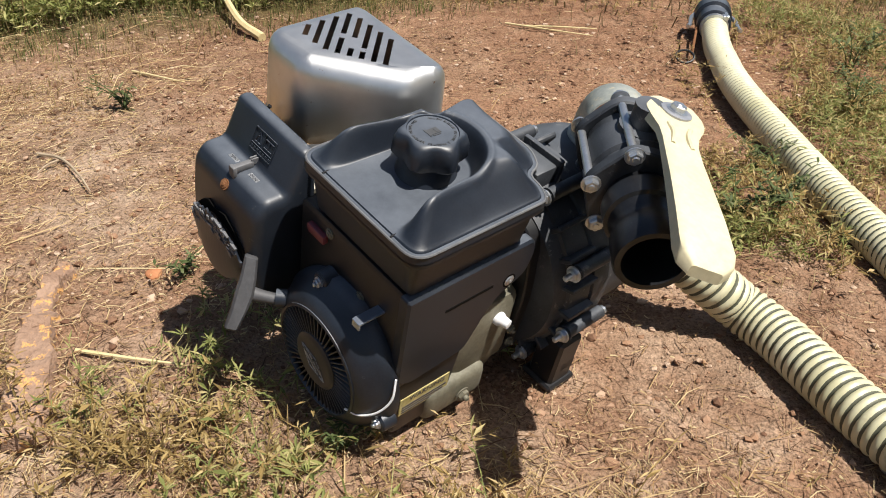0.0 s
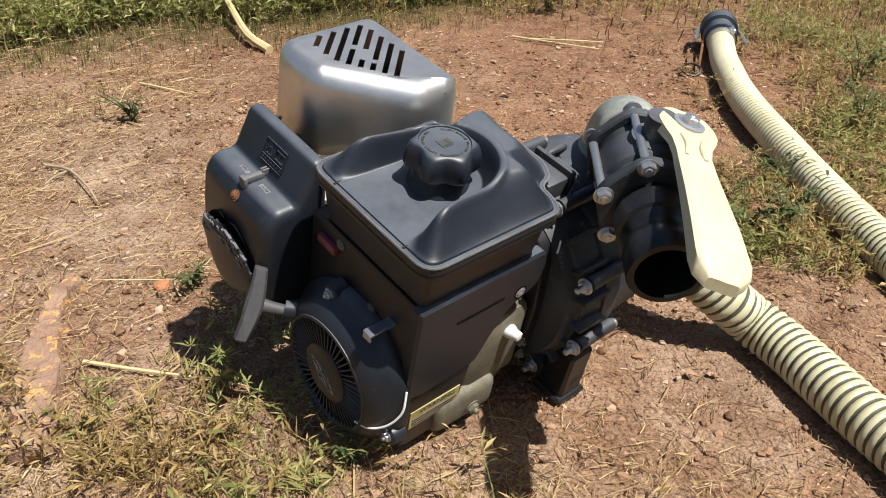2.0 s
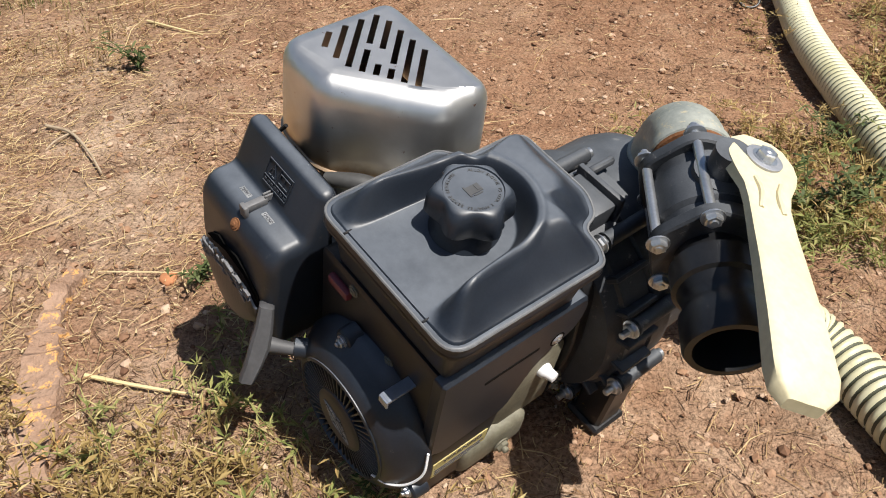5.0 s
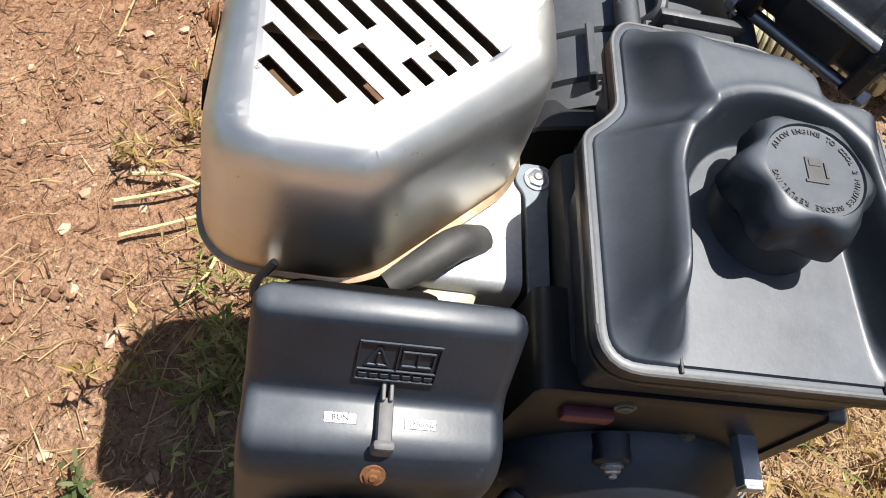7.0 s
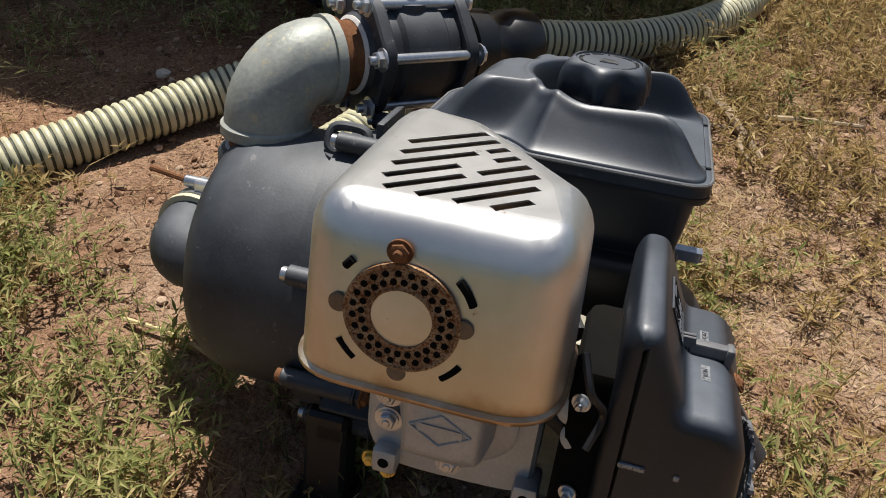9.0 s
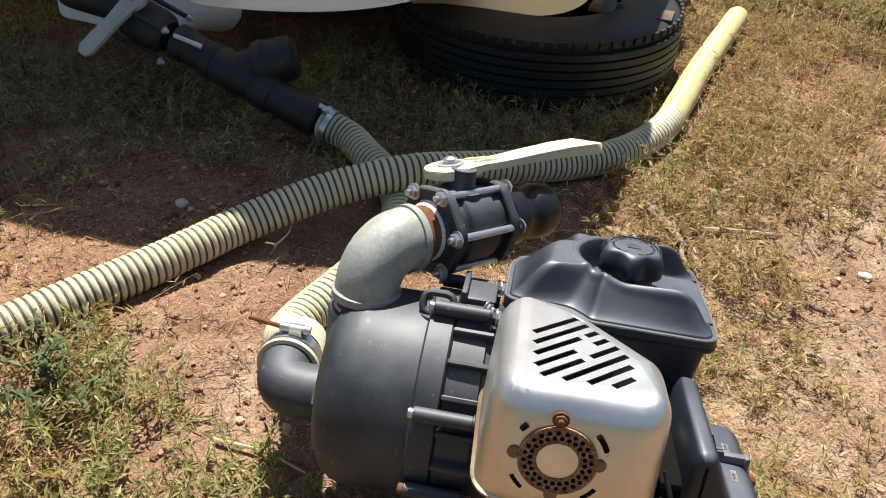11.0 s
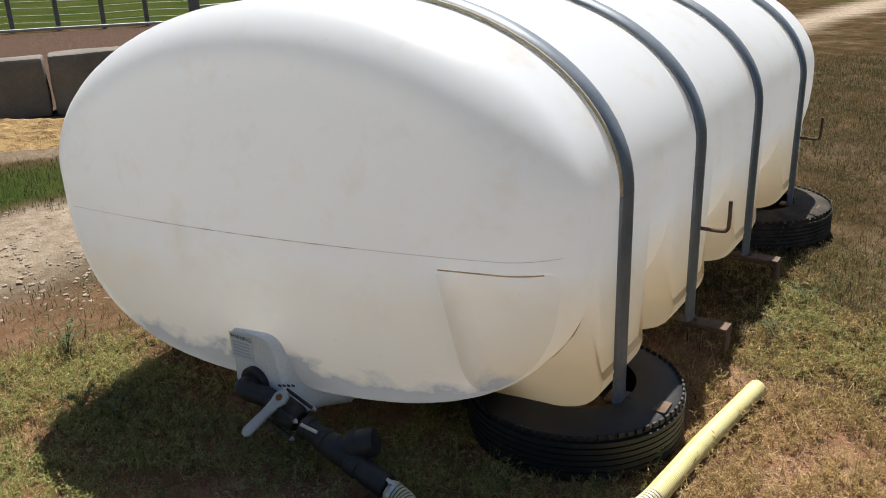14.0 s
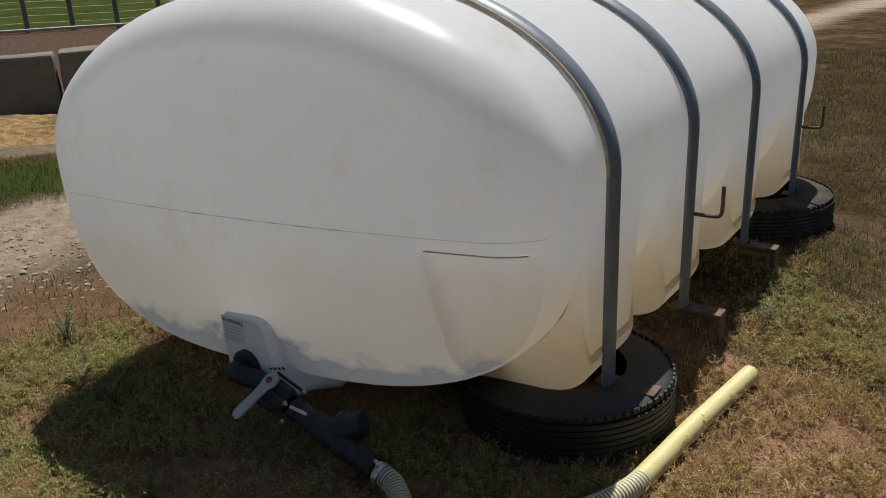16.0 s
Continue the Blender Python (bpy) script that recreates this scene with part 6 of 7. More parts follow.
def fence():
    t = thing("corral_fence", pose(0, 0, 0), "corral fence of dark posts with wires and a pipe rail", "fence")
    posts = [(28.7, 5.2), (28.7, 3.9), (28.7, 2.55), (28.6, 1.22), (28.2, -0.12), (28.3, -1.45)]
    for x, y in posts:
        part("post", box(x - 0.07, x + 0.07, y - 0.07, y + 0.07, -0.2, 1.12, 0.02, 1), FENCE_WOOD, t)
    part("gate_post", box(27.7, 28.05, -3.1, -2.78, -0.2, 1.30, 0.03, 1), FENCE_WOOD, t, "thick weathered timber gate post")
    more = [(28.9, -4.5, 0.12), (29.4, -6.35, 0.12), (28.9, -8.37, 0.2), (30.1, -10.6, 0.14), (31.2, -13.3, 0.14), (31.9, -16.5, 0.14)]
    for x, y, w in more:
        part("post", box(x - w / 2, x + w / 2, y - w / 2, y + w / 2, -0.2, 1.32, 0.02, 1), FENCE_WOOD, t)
    for h in (0.28, 0.5, 0.72, 0.92, 1.06):
        part("wire", tube([Vector((p[0], p[1], h + 0.02 * math.sin(3 * p[1]))) for p in posts] + [Vector((27.9, -2.9, h))], 0.009, 5), FENCE_STEEL, t)
    for h in (0.55, 0.85, 1.15):
        part("rail", tube([Vector((27.9, -2.9, h))] + [Vector((x, y, h)) for x, y, _ in more], 0.03, 6), FENCE_STEEL, t)
    part("pipe_rail", tube([Vector((27.0, 6.5, 0.16)), Vector((26.9, 1.0, 0.17)), Vector((26.8, -3.0, 0.15)), Vector((27.5, -7, 0.15))], 0.045, 8), FENCE_STEEL, t)
    part("latch_arm", join_bm(rod((28.1, -1.1, 0.92), (27.95, -2.85, 0.88), 0.04, 8), box(28.0, 28.2, -1.35, -1.0, 0.85, 1.02, 0.03, 1)), FENCE_STEEL, t, "grey pipe latch arm")


fence()


def pipes():
    random.seed(4)
    for k in range(7):
        y0, x0 = -12 - 3.5 * k + random.uniform(-1, 1), 38 + 1.4 * k
        z = at_ground(x0, y0)
        t = thing("irrigation_pipe", pose(x0, y0, z + 0.12 + 0.1 * (k % 3), 0, 0, -62 + random.uniform(-9, 9)), "grey irrigation pipe lying in a loose stack", "pipe", "pipes beyond the fence")
        part("tube", tube([Vector((-4.5, 0, 0)), Vector((0, 0, 0.03)), Vector((4.5, 0, 0))], 0.10, 8), FENCE_STEEL, t)
        for e in (-4.0, 4.0):
            part("cradle", box(e - 0.1, e + 0.1, -0.3, 0.3, -0.45, -0.09, 0.02, 1), FENCE_WOOD, t)


pipes()


def crate():
    x, y = 19.6, -16.2
    t = thing("metal_crate", pose(x, y, at_ground(x, y), 0, 0, 35), "rust-red steel frame crate with a grey panel", "crate")
    for a in (-0.42, 0.42):
        for b in (-0.4, 0.4):
            part("upright", box(a - 0.04, a + 0.04, b - 0.04, b + 0.04, 0, 1.85, 0.01, 1), RUST, t)
    for z in (0.1, 0.7, 1.25, 1.8):
        for b in (-0.4, 0.4):
            part("rail", box(-0.42, 0.42, b - 0.03, b + 0.03, z - 0.04, z + 0.04, 0.01, 1), RUST, t)
    part("panel", box(-0.36, 0.36, -0.43, -0.40, 0.15, 1.75, 0.01, 1), STRAP, t)


crate()


def wagon(x, y, turn, colour, h, label):
    z = at_ground(x, y)
    t = thing("farm_wagon", pose(x, y, z, 0, 0, turn), label, "wagon", "machines beyond the yard")
    part("bed", join_bm(box(-2.2, 2.2, -1, 1, 0.75, 0.9, 0.03, 1), box(-2.2, 2.2, -1, -0.93, 0.9, 0.9 + h, 0.02, 1), box(-2.2, 2.2, 0.93, 1, 0.9, 0.9 + h, 0.02, 1), box(-2.2, -2.13, -1, 1, 0.9, 0.9 + h, 0.02, 1)), colour, t)
    part("drawbar", rod((2.2, 0, 0.7), (3.6, 0, 0.45), 0.05, 8), DARK_PAINT, t)
    for a in (-1.4, 1.4):
        for b in (-1.0, 1.0):
            part("wheel", lathe((a, b - 0.12, 0.42), (0, 1, 0), [(0, 0.2), (0, 0.40), (0.05, 0.43), (0.19, 0.43), (0.24, 0.40), (0.24, 0.2)], 20), BLACK_RUBBER, t)


wagon(75.7, -81.0, 48, DARK_PAINT, 1.6, "dark low farm wagon parked by the dirt road")
wagon(82.0, -80.5, 40, CREAM_METAL, 0.7, "pale flat trailer parked in the green grass")
for x, y, h, lean in ((28.3, -26.8, 2.6, 8), (31.7, -22.5, 2.4, 0), (33.0, -22.6, 2.4, 2), (30.5, -27.5, 2.3, -3)):
    t = thing("timber_post", pose(x, y, at_ground(x, y), lean, 0, 0), "weathered brown timber post in the grass", "post", "posts in the yard")
    part("post", lathe((0, 0, -0.2), (0, 0, 1), [(0, 0.11), (h * 0.5, 0.105), (h, 0.09)], 10), FENCE_WOOD, t)


def tree(x, y, h, w, seed, label, low=0.25):
    """A tapered trunk with limbs and a ragged crown of leaf clumps."""
    rnd = random.Random(seed)
    t = thing("tree", pose(x, y, at_ground(x, y)), label, "tree", "trees at the field's edge")
    base = [Vector((0, 0, -0.3)), Vector((0.1, 0, h * 0.18)), Vector((rnd.uniform(-0.4, 0.4), rnd.uniform(-0.4, 0.4), h * 0.4)), Vector((rnd.uniform(-0.8, 0.8), rnd.uniform(-0.8, 0.8), h * 0.75))]
    line = smooth_path(base, 6)
    part("trunk", tube(line, lambda i: 0.045 * h * (1 - 0.85 * i / len(line)) + 0.03, 10), BARK, t)
    limbs, tips = [], []
    for k in range(11):
        a, s = rnd.uniform(0, 6.28), line[rnd.randrange(5, len(line) - 2)]
        e = s + Vector((math.cos(a) * w * rnd.uniform(0.25, 0.5), math.sin(a) * w * rnd.uniform(0.25, 0.5), h * rnd.uniform(0.05, 0.3)))
        m = s.lerp(e, 0.5) + Vector((0, 0, h * 0.05))
        limbs.append(tube(smooth_path([s, m, e], 4), lambda i: 0.012 * h * (1 - 0.1 * i), 6))
        tips += [e, m]
    part("limbs", join_bm(*limbs), BARK, t)
    rng = np.random.default_rng(seed)
    centres = []
    for k in range(46):
        p = rnd.choice(tips)
        a, r = rnd.uniform(0, 6.28), w * 0.5 * math.sqrt(rnd.random())
        z = h * rnd.uniform(low, 1.0)
        shrink = math.sqrt(max(0.08, 1 - ((z / h - 0.6) / 0.55) ** 2))
        centres.append((math.cos(a) * r * shrink, math.sin(a) * r * shrink, z) if k % 3 else (p.x, p.y, p.z))
    centres = np.array(centres)
    n = 16000
    c = centres[rng.integers(0, len(centres), n)] + rng.normal(0, 1, (n, 3)) * np.array([w * 0.075, w * 0.075, h * 0.05])
    add_leaves("crown", c, w * 0.020, rng, LEAF, t)


def add_leaves(name, c, size, rng, mat, parent):
    n = len(c)
    a = rng.normal(0, 1, (n, 3))
    a /= np.linalg.norm(a, axis=1)[:, None]
    b = np.cross(a, rng.normal(0, 1, (n, 3)))
    b /= np.linalg.norm(b, axis=1)[:, None]
    s = size * rng.uniform(0.6, 1.5, (n, 1))
    v = np.stack([c - a * s, c + b * s * 0.6, c + a * s, c - b * s * 0.6], 1).reshape(-1, 3)
    f = np.arange(n * 4).reshape(n, 4)
    me = bpy.data.meshes.new(name)
    me.from_pydata(v.tolist(), [], f.tolist())
    me.materials.append(mat)
    ob = new(name, me)
    ob.parent = parent
    return ob


tree(109.4, -18.4, 21, 17, 11, "dark green cottonwood at the field's edge", 0.22)
tree(105.8, -33.4, 19, 17, 12, "dense dark green tree at the field's edge", 0.06)
tree(102.1, -43.2, 20, 15, 13, "tall green tree with a leaning trunk", 0.25)
tree(109.0, 7.2, 18, 9, 14, "dark green tree by the field track", 0.3)
tree(124.0, -12.0, 9, 9, 15, "low dark bush by the field track", 0.02)


# ---- litter, grass and weeds ----
def lattice(seed):
    grid = np.random.default_rng(seed).random((64, 64))

    def f(x, y, scale):
        x, y = x * scale + 100, y * scale + 100
        i, j = np.floor(x).astype(int), np.floor(y).astype(int)
        u, v = x - i, y - j
        u, v = u * u * (3 - 2 * u), v * v * (3 - 2 * v)
        g = lambda a, b: grid[(i + a) % 64, (j + b) % 64]  # noqa: E731
        return (g(0, 0) * (1 - u) + g(1, 0) * u) * (1 - v) + (g(0, 1) * (1 - u) + g(1, 1) * u) * v

    return f


N1, N2 = lattice(21), lattice(22)


def blob(x, y, cx, cy, rx, ry=None):
    return np.exp(-(((x - cx) / rx) ** 2) - (((y - cy) / (ry or rx)) ** 2))


def tank_uv(x, y):
    a = radians(TURN)
    return x * math.cos(a) + y * math.sin(a), -x * math.sin(a) + y * math.cos(a)


def bare(x, y):
    """Trodden places where little grows."""
    b = 0.95 * blob(x, y, 0.35, 1.15, 0.75, 0.45) + 0.9 * blob(x, y, 0.62, 0.15, 0.28, 0.35) + 0.8 * blob(x, y, -0.35, 0.75, 0.28, 0.5) + 0.7 * blob(x, y, 0.95, 0.35, 0.35) + 0.6 * blob(x, y, 0.2, -0.65, 0.25, 0.35) + 0.9 * blob(x, y, 1.35, 0.25, 0.4, 0.25) + 0.6 * blob(x, y, 0.5, 0.55, 0.15, 0.12)
    b += 0.9 * blob(x, y, 0.46, -0.09, 0.12, 0.09) + 0.8 * blob(x, y, 0.15, -0.01, 0.07, 0.05)
    return np.clip(b, 0, 1)


def green_amount(x, y):
    u, v = tank_uv(x, y)
    g = 0.9 * soft(y - 0.6 * x, 1.85, 2.15) * (1 - 0.75 * soft(x, 0.1, 0.9)) + 0.25 * blob(x, y, 0.95, 1.25, 0.3, 0.3)
    g += 0.75 * soft(v, 1.9, 2.5) * (1 - soft(u, 3.5, 6)) * soft(x, 1.0, 1.5) + 0.55 * blob(x, y, 1.35, 0.75, 0.35, 0.25)
    g += 0.7 * blob(u, v, 0.9, 1.0, 0.45, 0.6) + 0.75 * (1 - soft(v, 0.35, 0.6)) * soft(u, 1.9, 2.4) * soft(v, -1.3, -0.2)
    g += 0.75 * blob(x, y, 0.28, 0.62, 0.26, 0.15) + 0.45 * blob(x, y, 0.62, 0.78, 0.3, 0.16) + 0.35 * blob(x, y, 0.06, 0.22, 0.14, 0.10)
    g += 0.25 * soft(-y, 0.4, 1.0) * (1 - soft(x, 0.5, 0.9))
    return np.clip(g * (0.35 + 1.3 * N1(x, y, 3.0)) * (0.4 + 1.2 * N2(x, y, 9.0)) - 0.7 * bare(x, y), 0, 1)


def dry_amount(x, y):
    d = 0.55 * soft(-y - 0.1 * x, 0.25, 0.7) + 0.7 * blob(x, y, 0.0, 0.20, 0.25, 0.16) + 0.6 * blob(x, y, 0.35, 0.66, 0.4, 0.22) + 0.35 * blob(x, y, -0.75, 1.2, 0.35, 0.6)
    d += 0.4 * soft(x, 1.9, 2.6) + 0.35 * soft(y - 0.6 * x, 1.8, 2.1) + 0.4 * blob(x, y, 1.3, 0.8, 0.6, 0.4)
    return np.clip(d * (0.25 + 1.5 * N1(x, y, 2.2)) * (0.3 + 1.4 * N2(x, y, 11.0)) - 0.6 * bare(x, y), 0, 1)


def straw_amount(x, y):
    s = 0.12 + 1.0 * blob(x, y, 0.42, 0.02, 0.30, 0.20) + 0.15 * blob(x, y, -0.55, 0.6, 0.25, 0.5) + 0.5 * blob(x, y, -0.25, 0.2, 0.35, 0.3) + 0.5 * blob(x, y, -0.75, 0.9, 0.35, 0.6) + 0.4 * blob(x, y, 0.75, -0.8, 0.3, 0.6)
    return np.clip(s * (0.15 + 1.7 * N1(x, y, 5.0) * N2(x, y, 2.0) * 1.6), 0, 1)


def clear(x, y):
    """False where the pump and the tyres stand and where the loose hose lies."""
    a = radians(-45.7)
    px, py = (x - 0.2172) * math.cos(a) + (y - 0.2563) * math.sin(a), -(x - 0.2172) * math.sin(a) + (y - 0.2563) * math.cos(a)
    inside = (px > -0.185) & (px < 0.01) & (py > -0.05) & (py < 0.14)
    u, v = tank_uv(x, y)
    inside |= (u - 1.37) ** 2 + (v - 0.775) ** 2 < 0.41**2
    inside |= (u - 4.03) ** 2 + (v - 0.83) ** 2 < 0.51**2
    for p, q in zip(discharge[:-1], discharge[1:]):
        for s in range(6):
            c = Vector(p).lerp(Vector(q), s / 6)
            if c.z < 0.12:
                inside |= (x - c.x) ** 2 + (y - c.y) ** 2 < 0.052**2
    return ~inside


def blades(name, count, amount, box4, height, width, mat, label, seed, lean=0.5, lying=False, clump=0):
    rng = np.random.default_rng(seed)
    x, y = rng.uniform(box4[0], box4[1], count), rng.uniform(box4[2], box4[3], count)
    if clump:
        x = np.repeat(x[: count // clump], clump)
        y = np.repeat(y[: count // clump], clump)
        x, y = x + rng.normal(0, 0.012, len(x)), y + rng.normal(0, 0.012, len(y))
    keep = (rng.random(len(x)) < amount(x, y)) & clear(x, y)
    x, y = x[keep], y[keep]
    n = len(x)
    z = ground_z(x, y)
    h = height * rng.uniform(0.35, 1.35, n) ** 1.3
    a = rng.uniform(0, 2 * np.pi, n)
    w = width * rng.uniform(0.6, 1.4, n)
    d = np.stack([np.cos(a), np.sin(a), 0 * a], -1)
    s = np.stack([-np.sin(a), np.cos(a), 0 * a], -1)
    base = np.stack([x, y, z - 0.002], -1)
    if lying:
        rise = rng.uniform(0.0, 0.16, n)
        base[:, 2] += 0.004 + 0.006 * rng.random(n)
        mid = base + d * (h * 0.5)[:, None] + s * (h * rng.normal(0, 0.13, n))[:, None]
        mid[:, 2] += h * rise * 0.5
        tip = base + d * h[:, None]
        tip[:, 2] += h * rise * rng.uniform(0.2, 1.2, n)
    else:
        k = rng.uniform(0.1, 1.0, n) * lean
        mid = base + d * (h * 0.25 * k)[:, None] + np.array([0, 0, 1]) * (h * 0.6)[:, None]
        tip = base + d * (h * k)[:, None] + np.array([0, 0, 1]) * (h * (1 - 0.35 * k))[:, None]
    sw = s * w[:, None] / 2
    up = np.array([0, 0, 0.6]) * (w[:, None] if lying else 0)
    v = np.stack([base - sw, base + sw + up, mid + sw * 0.8 + up, mid - sw * 0.8, tip + sw * 0.15], 1).reshape(-1, 3)
    i = np.arange(n) * 5
    me = bpy.data.meshes.new(name)
    quads, tris = np.stack([i, i + 1, i + 2, i + 3], -1), np.stack([i + 3, i + 2, i + 4], -1)
    me.from_pydata(v.tolist(), [], quads.tolist() + tris.tolist())
    me.materials.append(mat)
    return tagged(new(name, me), label, "litter" if lying else "grass", kind="stuff")


NEAR = (-1.6, 3.2, -3.2, 3.2)


def upper_green(x, y):
    """The leafy edge of the yard beyond the pump."""
    return np.clip(soft(y - 2.24 - 0.57 * x - 0.25 * (N1(x, y, 4.0) - 0.5), 0.0, 0.16) * (1 - soft(x, 0.1, 0.5)) * soft(x + 0.5 * N1(x, y, 2.0), -2.5, -1.9) * (1 - soft(y + 0.5 * N1(x, y, 2.0), 3.3, 4.3)), 0, 1)


def sprig_green(x, y):
    u, v = tank_uv(x, y)
    g = upper_green(x, y) + 0.45 * soft(y, 2.3, 2.6) + 0.8 * blob(x, y, 1.42, 2.0, 0.28, 0.22) + 0.6 * blob(x, y, 0.80, 0.93, 0.11, 0.10)
    g += 1.3 * blob(x, y, 0.60, 0.82, 0.22, 0.15) + 1.2 * blob(x, y, 0.38, 0.66, 0.20, 0.14) + 1.0 * blob(x, y, 0.18, 0.52, 0.18, 0.12) + 1.1 * blob(x, y, 0.04, 0.48, 0.12, 0.12)
    g += 1.0 * blob(x, y, 1.42, 1.0, 0.36, 0.24) + 0.45 * blob(x, y, 1.15, 1.3, 0.22, 0.22) + 0.8 * blob(x, y, 0.95, 0.88, 0.08, 0.07) + 1.7 * blob(x, y, 2.3, 1.0, 0.7, 0.40) + 1.0 * blob(u, v, 0.75, 1.2, 0.35, 0.7)
    g += 0.5 * blob(x, y, 0.23, 0.06, 0.10, 0.05) + 0.4 * blob(x, y, 0.05, 0.12, 0.08, 0.06) + 0.2 * blob(x, y, 0.30, -0.08, 0.12, 0.06) + 0.7 * blob(x, y, 0.45, 0.82, 0.16, 0.10)
    g += 0.55 * blob(x, y, 0.085, 0.185, 0.07, 0.05) + 0.15 * blob(x, y, -0.02, 0.30, 0.07, 0.06) + 0.12 * blob(x, y, -0.22, 0.26, 0.16, 0.08)
    g += 0.8 * (1 - soft(v, 0.25, 0.5)) * soft(u, 1.9, 2.5) * soft(v, -0.9, -0.1) * (1 - soft(u, 4.0, 5.0))
    return np.clip(g * np.clip(2.6 * N2(x, y, 7.0) * (0.5 + 0.9 * N1(x, y, 14.0)) - 0.35, 0.06, 2) - 0.30 * bare(x, y), 0, 1)


def sprig_dry(x, y):
    u, v = tank_uv(x, y)
    d = 0.5 * blob(x, y, 0.62, 0.82, 0.35, 0.2) + 0.55 * blob(x, y, -0.05, 0.22, 0.28, 0.10) + 0.3 * blob(x, y, -0.3, 0.25, 0.2, 0.12) + 0.5 * blob(x, y, 1.35, 1.1, 0.5, 0.3)
    d += 1.3 * blob(x, y, 0.62, -0.62, 0.24, 0.42) + 1.0 * blob(x, y, 0.28, -0.30, 0.13, 0.18) + 1.2 * blob(x, y, 0.95, -1.3, 0.45, 0.7) + 0.30 * soft(-y - 0.3 * x, 0.5, 1.0)
    d += 0.8 * blob(x, y, 0.20, 0.02, 0.18, 0.08) + 0.6 * blob(x, y, 0.10, 0.72, 0.16, 0.12)
    d += 0.5 * blob(x, y, 1.1, 1.25, 0.3, 0.3) + 0.5 * blob(x, y, 0.82, 0.92, 0.2, 0.16) + 0.4 * blob(x, y, 1.3, 1.75, 0.35, 0.4) + 0.25 * soft(y, 2.0, 2.4) + 0.35 * soft(x, 2.0, 2.6) + 0.25 * blob(x, y, 0.5, 0.05, 0.2, 0.25) + 0.7 * blob(x, y, 0.35, 0.62, 0.3, 0.15)
    return np.clip(d * np.clip(3.0 * N1(x, y, 6.0) * (0.4 + N2(x, y, 13.0)) - 0.55, 0.04, 2) - 0.3 * bare(x, y), 0, 1)


def leafy(name, count, amount, box4, size, mat, label, seed, leaves=16):
    """Low branching sprigs: thin stems set with narrow leaves."""
    rng = np.random.default_rng(seed)
    x, y = rng.uniform(box4[0], box4[1], count), rng.uniform(box4[2], box4[3], count)
    keep = (rng.random(count) < amount(x, y)) & clear(x, y)
    x, y = x[keep], y[keep]
    n = len(x)
    h = size * rng.uniform(0.45, 1.5, n)
    a, k = rng.uniform(0, 2 * np.pi, n), rng.uniform(0.2, 1.3, n)
    base = np.stack([x, y, ground_z(x, y) - 0.002], -1)
    out = np.stack([np.cos(a), np.sin(a), 0 * a], -1)
    up = np.array([0, 0, 1.0])
    at = lambda t: base + out * (h * k * t**1.6)[..., None] + up * (h * t * (1 - 0.35 * np.minimum(k, 1) * t))[..., None]  # noqa: E731
    quads = []
    side = np.stack([-np.sin(a), np.cos(a), 0 * a], -1) * 0.0007
    p0, p1, p2 = at(np.zeros(n)), at(np.full(n, 0.55)), at(np.ones(n))
    quads += [np.stack([p0 - side, p0 + side, p1 + side, p1 - side], 1), np.stack([p1 - side, p1 + side, p2 + side * 0.3, p2 - side * 0.3], 1)]
    for j in range(leaves):
        t = rng.uniform(0.15, 1.0, n)
        c = at(t)
        b, el = rng.uniform(0, 2 * np.pi, n), rng.uniform(-0.1, 1.1, n)
        d = np.stack([np.cos(b) * np.cos(el), np.sin(b) * np.cos(el), np.sin(el)], -1)
        s = np.stack([-np.sin(b), np.cos(b), rng.normal(0, 0.4, n)], -1)
        ln = (0.30 * size**0.5 * 0.24 * rng.uniform(0.5, 1.35, n))[:, None]
        w = ln * rng.uniform(0.055, 0.11, n)[:, None]
        quads.append(np.stack([c, c + d * ln * 0.45 + s * w, c + d * ln - up * ln * 0.15, c + d * ln * 0.45 - s * w], 1))
    v = np.concatenate(quads).reshape(-1, 3)
    me = bpy.data.meshes.new(name)
    me.from_pydata(v.tolist(), [], np.arange(len(v)).reshape(-1, 4).tolist())
    me.materials.append(mat)
    return tagged(new(name, me), label, "weeds", kind="stuff")


def brown_amount(x, y):
    return np.clip(0.25 + 0.5 * N1(x, y, 3.0) * N2(x, y, 8.0) * 2 - 0.12 * bare(x, y), 0, 1)


blades("straw_litter", 120000, straw_amount, (-1.3, 2.0, -1.8, 2.4), 0.038, 0.0010, STRAW, "dry straw and chaff scattered over the earth", 31, lying=True)
blades("straw_litter", 2600, straw_amount, (-1.3, 2.0, -1.8, 2.4), 0.13, 0.0016, STRAW, "longer dry straw stems lying loose", 32, lying=True)
blades("straw_litter", 160000, lambda x, y: np.clip(1.1 * blob(x, y, 0.46, 0.0, 0.28, 0.16) + 0.9 * blob(x, y, 0.30, 0.09, 0.12, 0.06) + 0.55 * blob(x, y, 0.15, -0.05, 0.3, 0.15) + 0.2 * blob(x, y, -0.7, 0.95, 0.22, 0.4) + 0.5 * blob(x, y, -0.35, 0.15, 0.25, 0.15) + 0.35 * blob(x, y, 0.75, -0.75, 0.3, 0.5) + 0.5 * blob(x, y, 0.55, -0.25, 0.25, 0.25) + 0.03, 0, 1) * (0.2 + 1.2 * N2(x, y, 6.0)), (-1.1, 1.2, -1.4, 1.7), 0.030, 0.0009, STRAW, "fine matted pale straw", 40, lying=True)
blades("chaff", 110000, straw_amount, (-1.0, 1.5, -1.4, 2.0), 0.009, 0.0015, STRAW, "fine pale chaff on the ground", 38, lying=True)
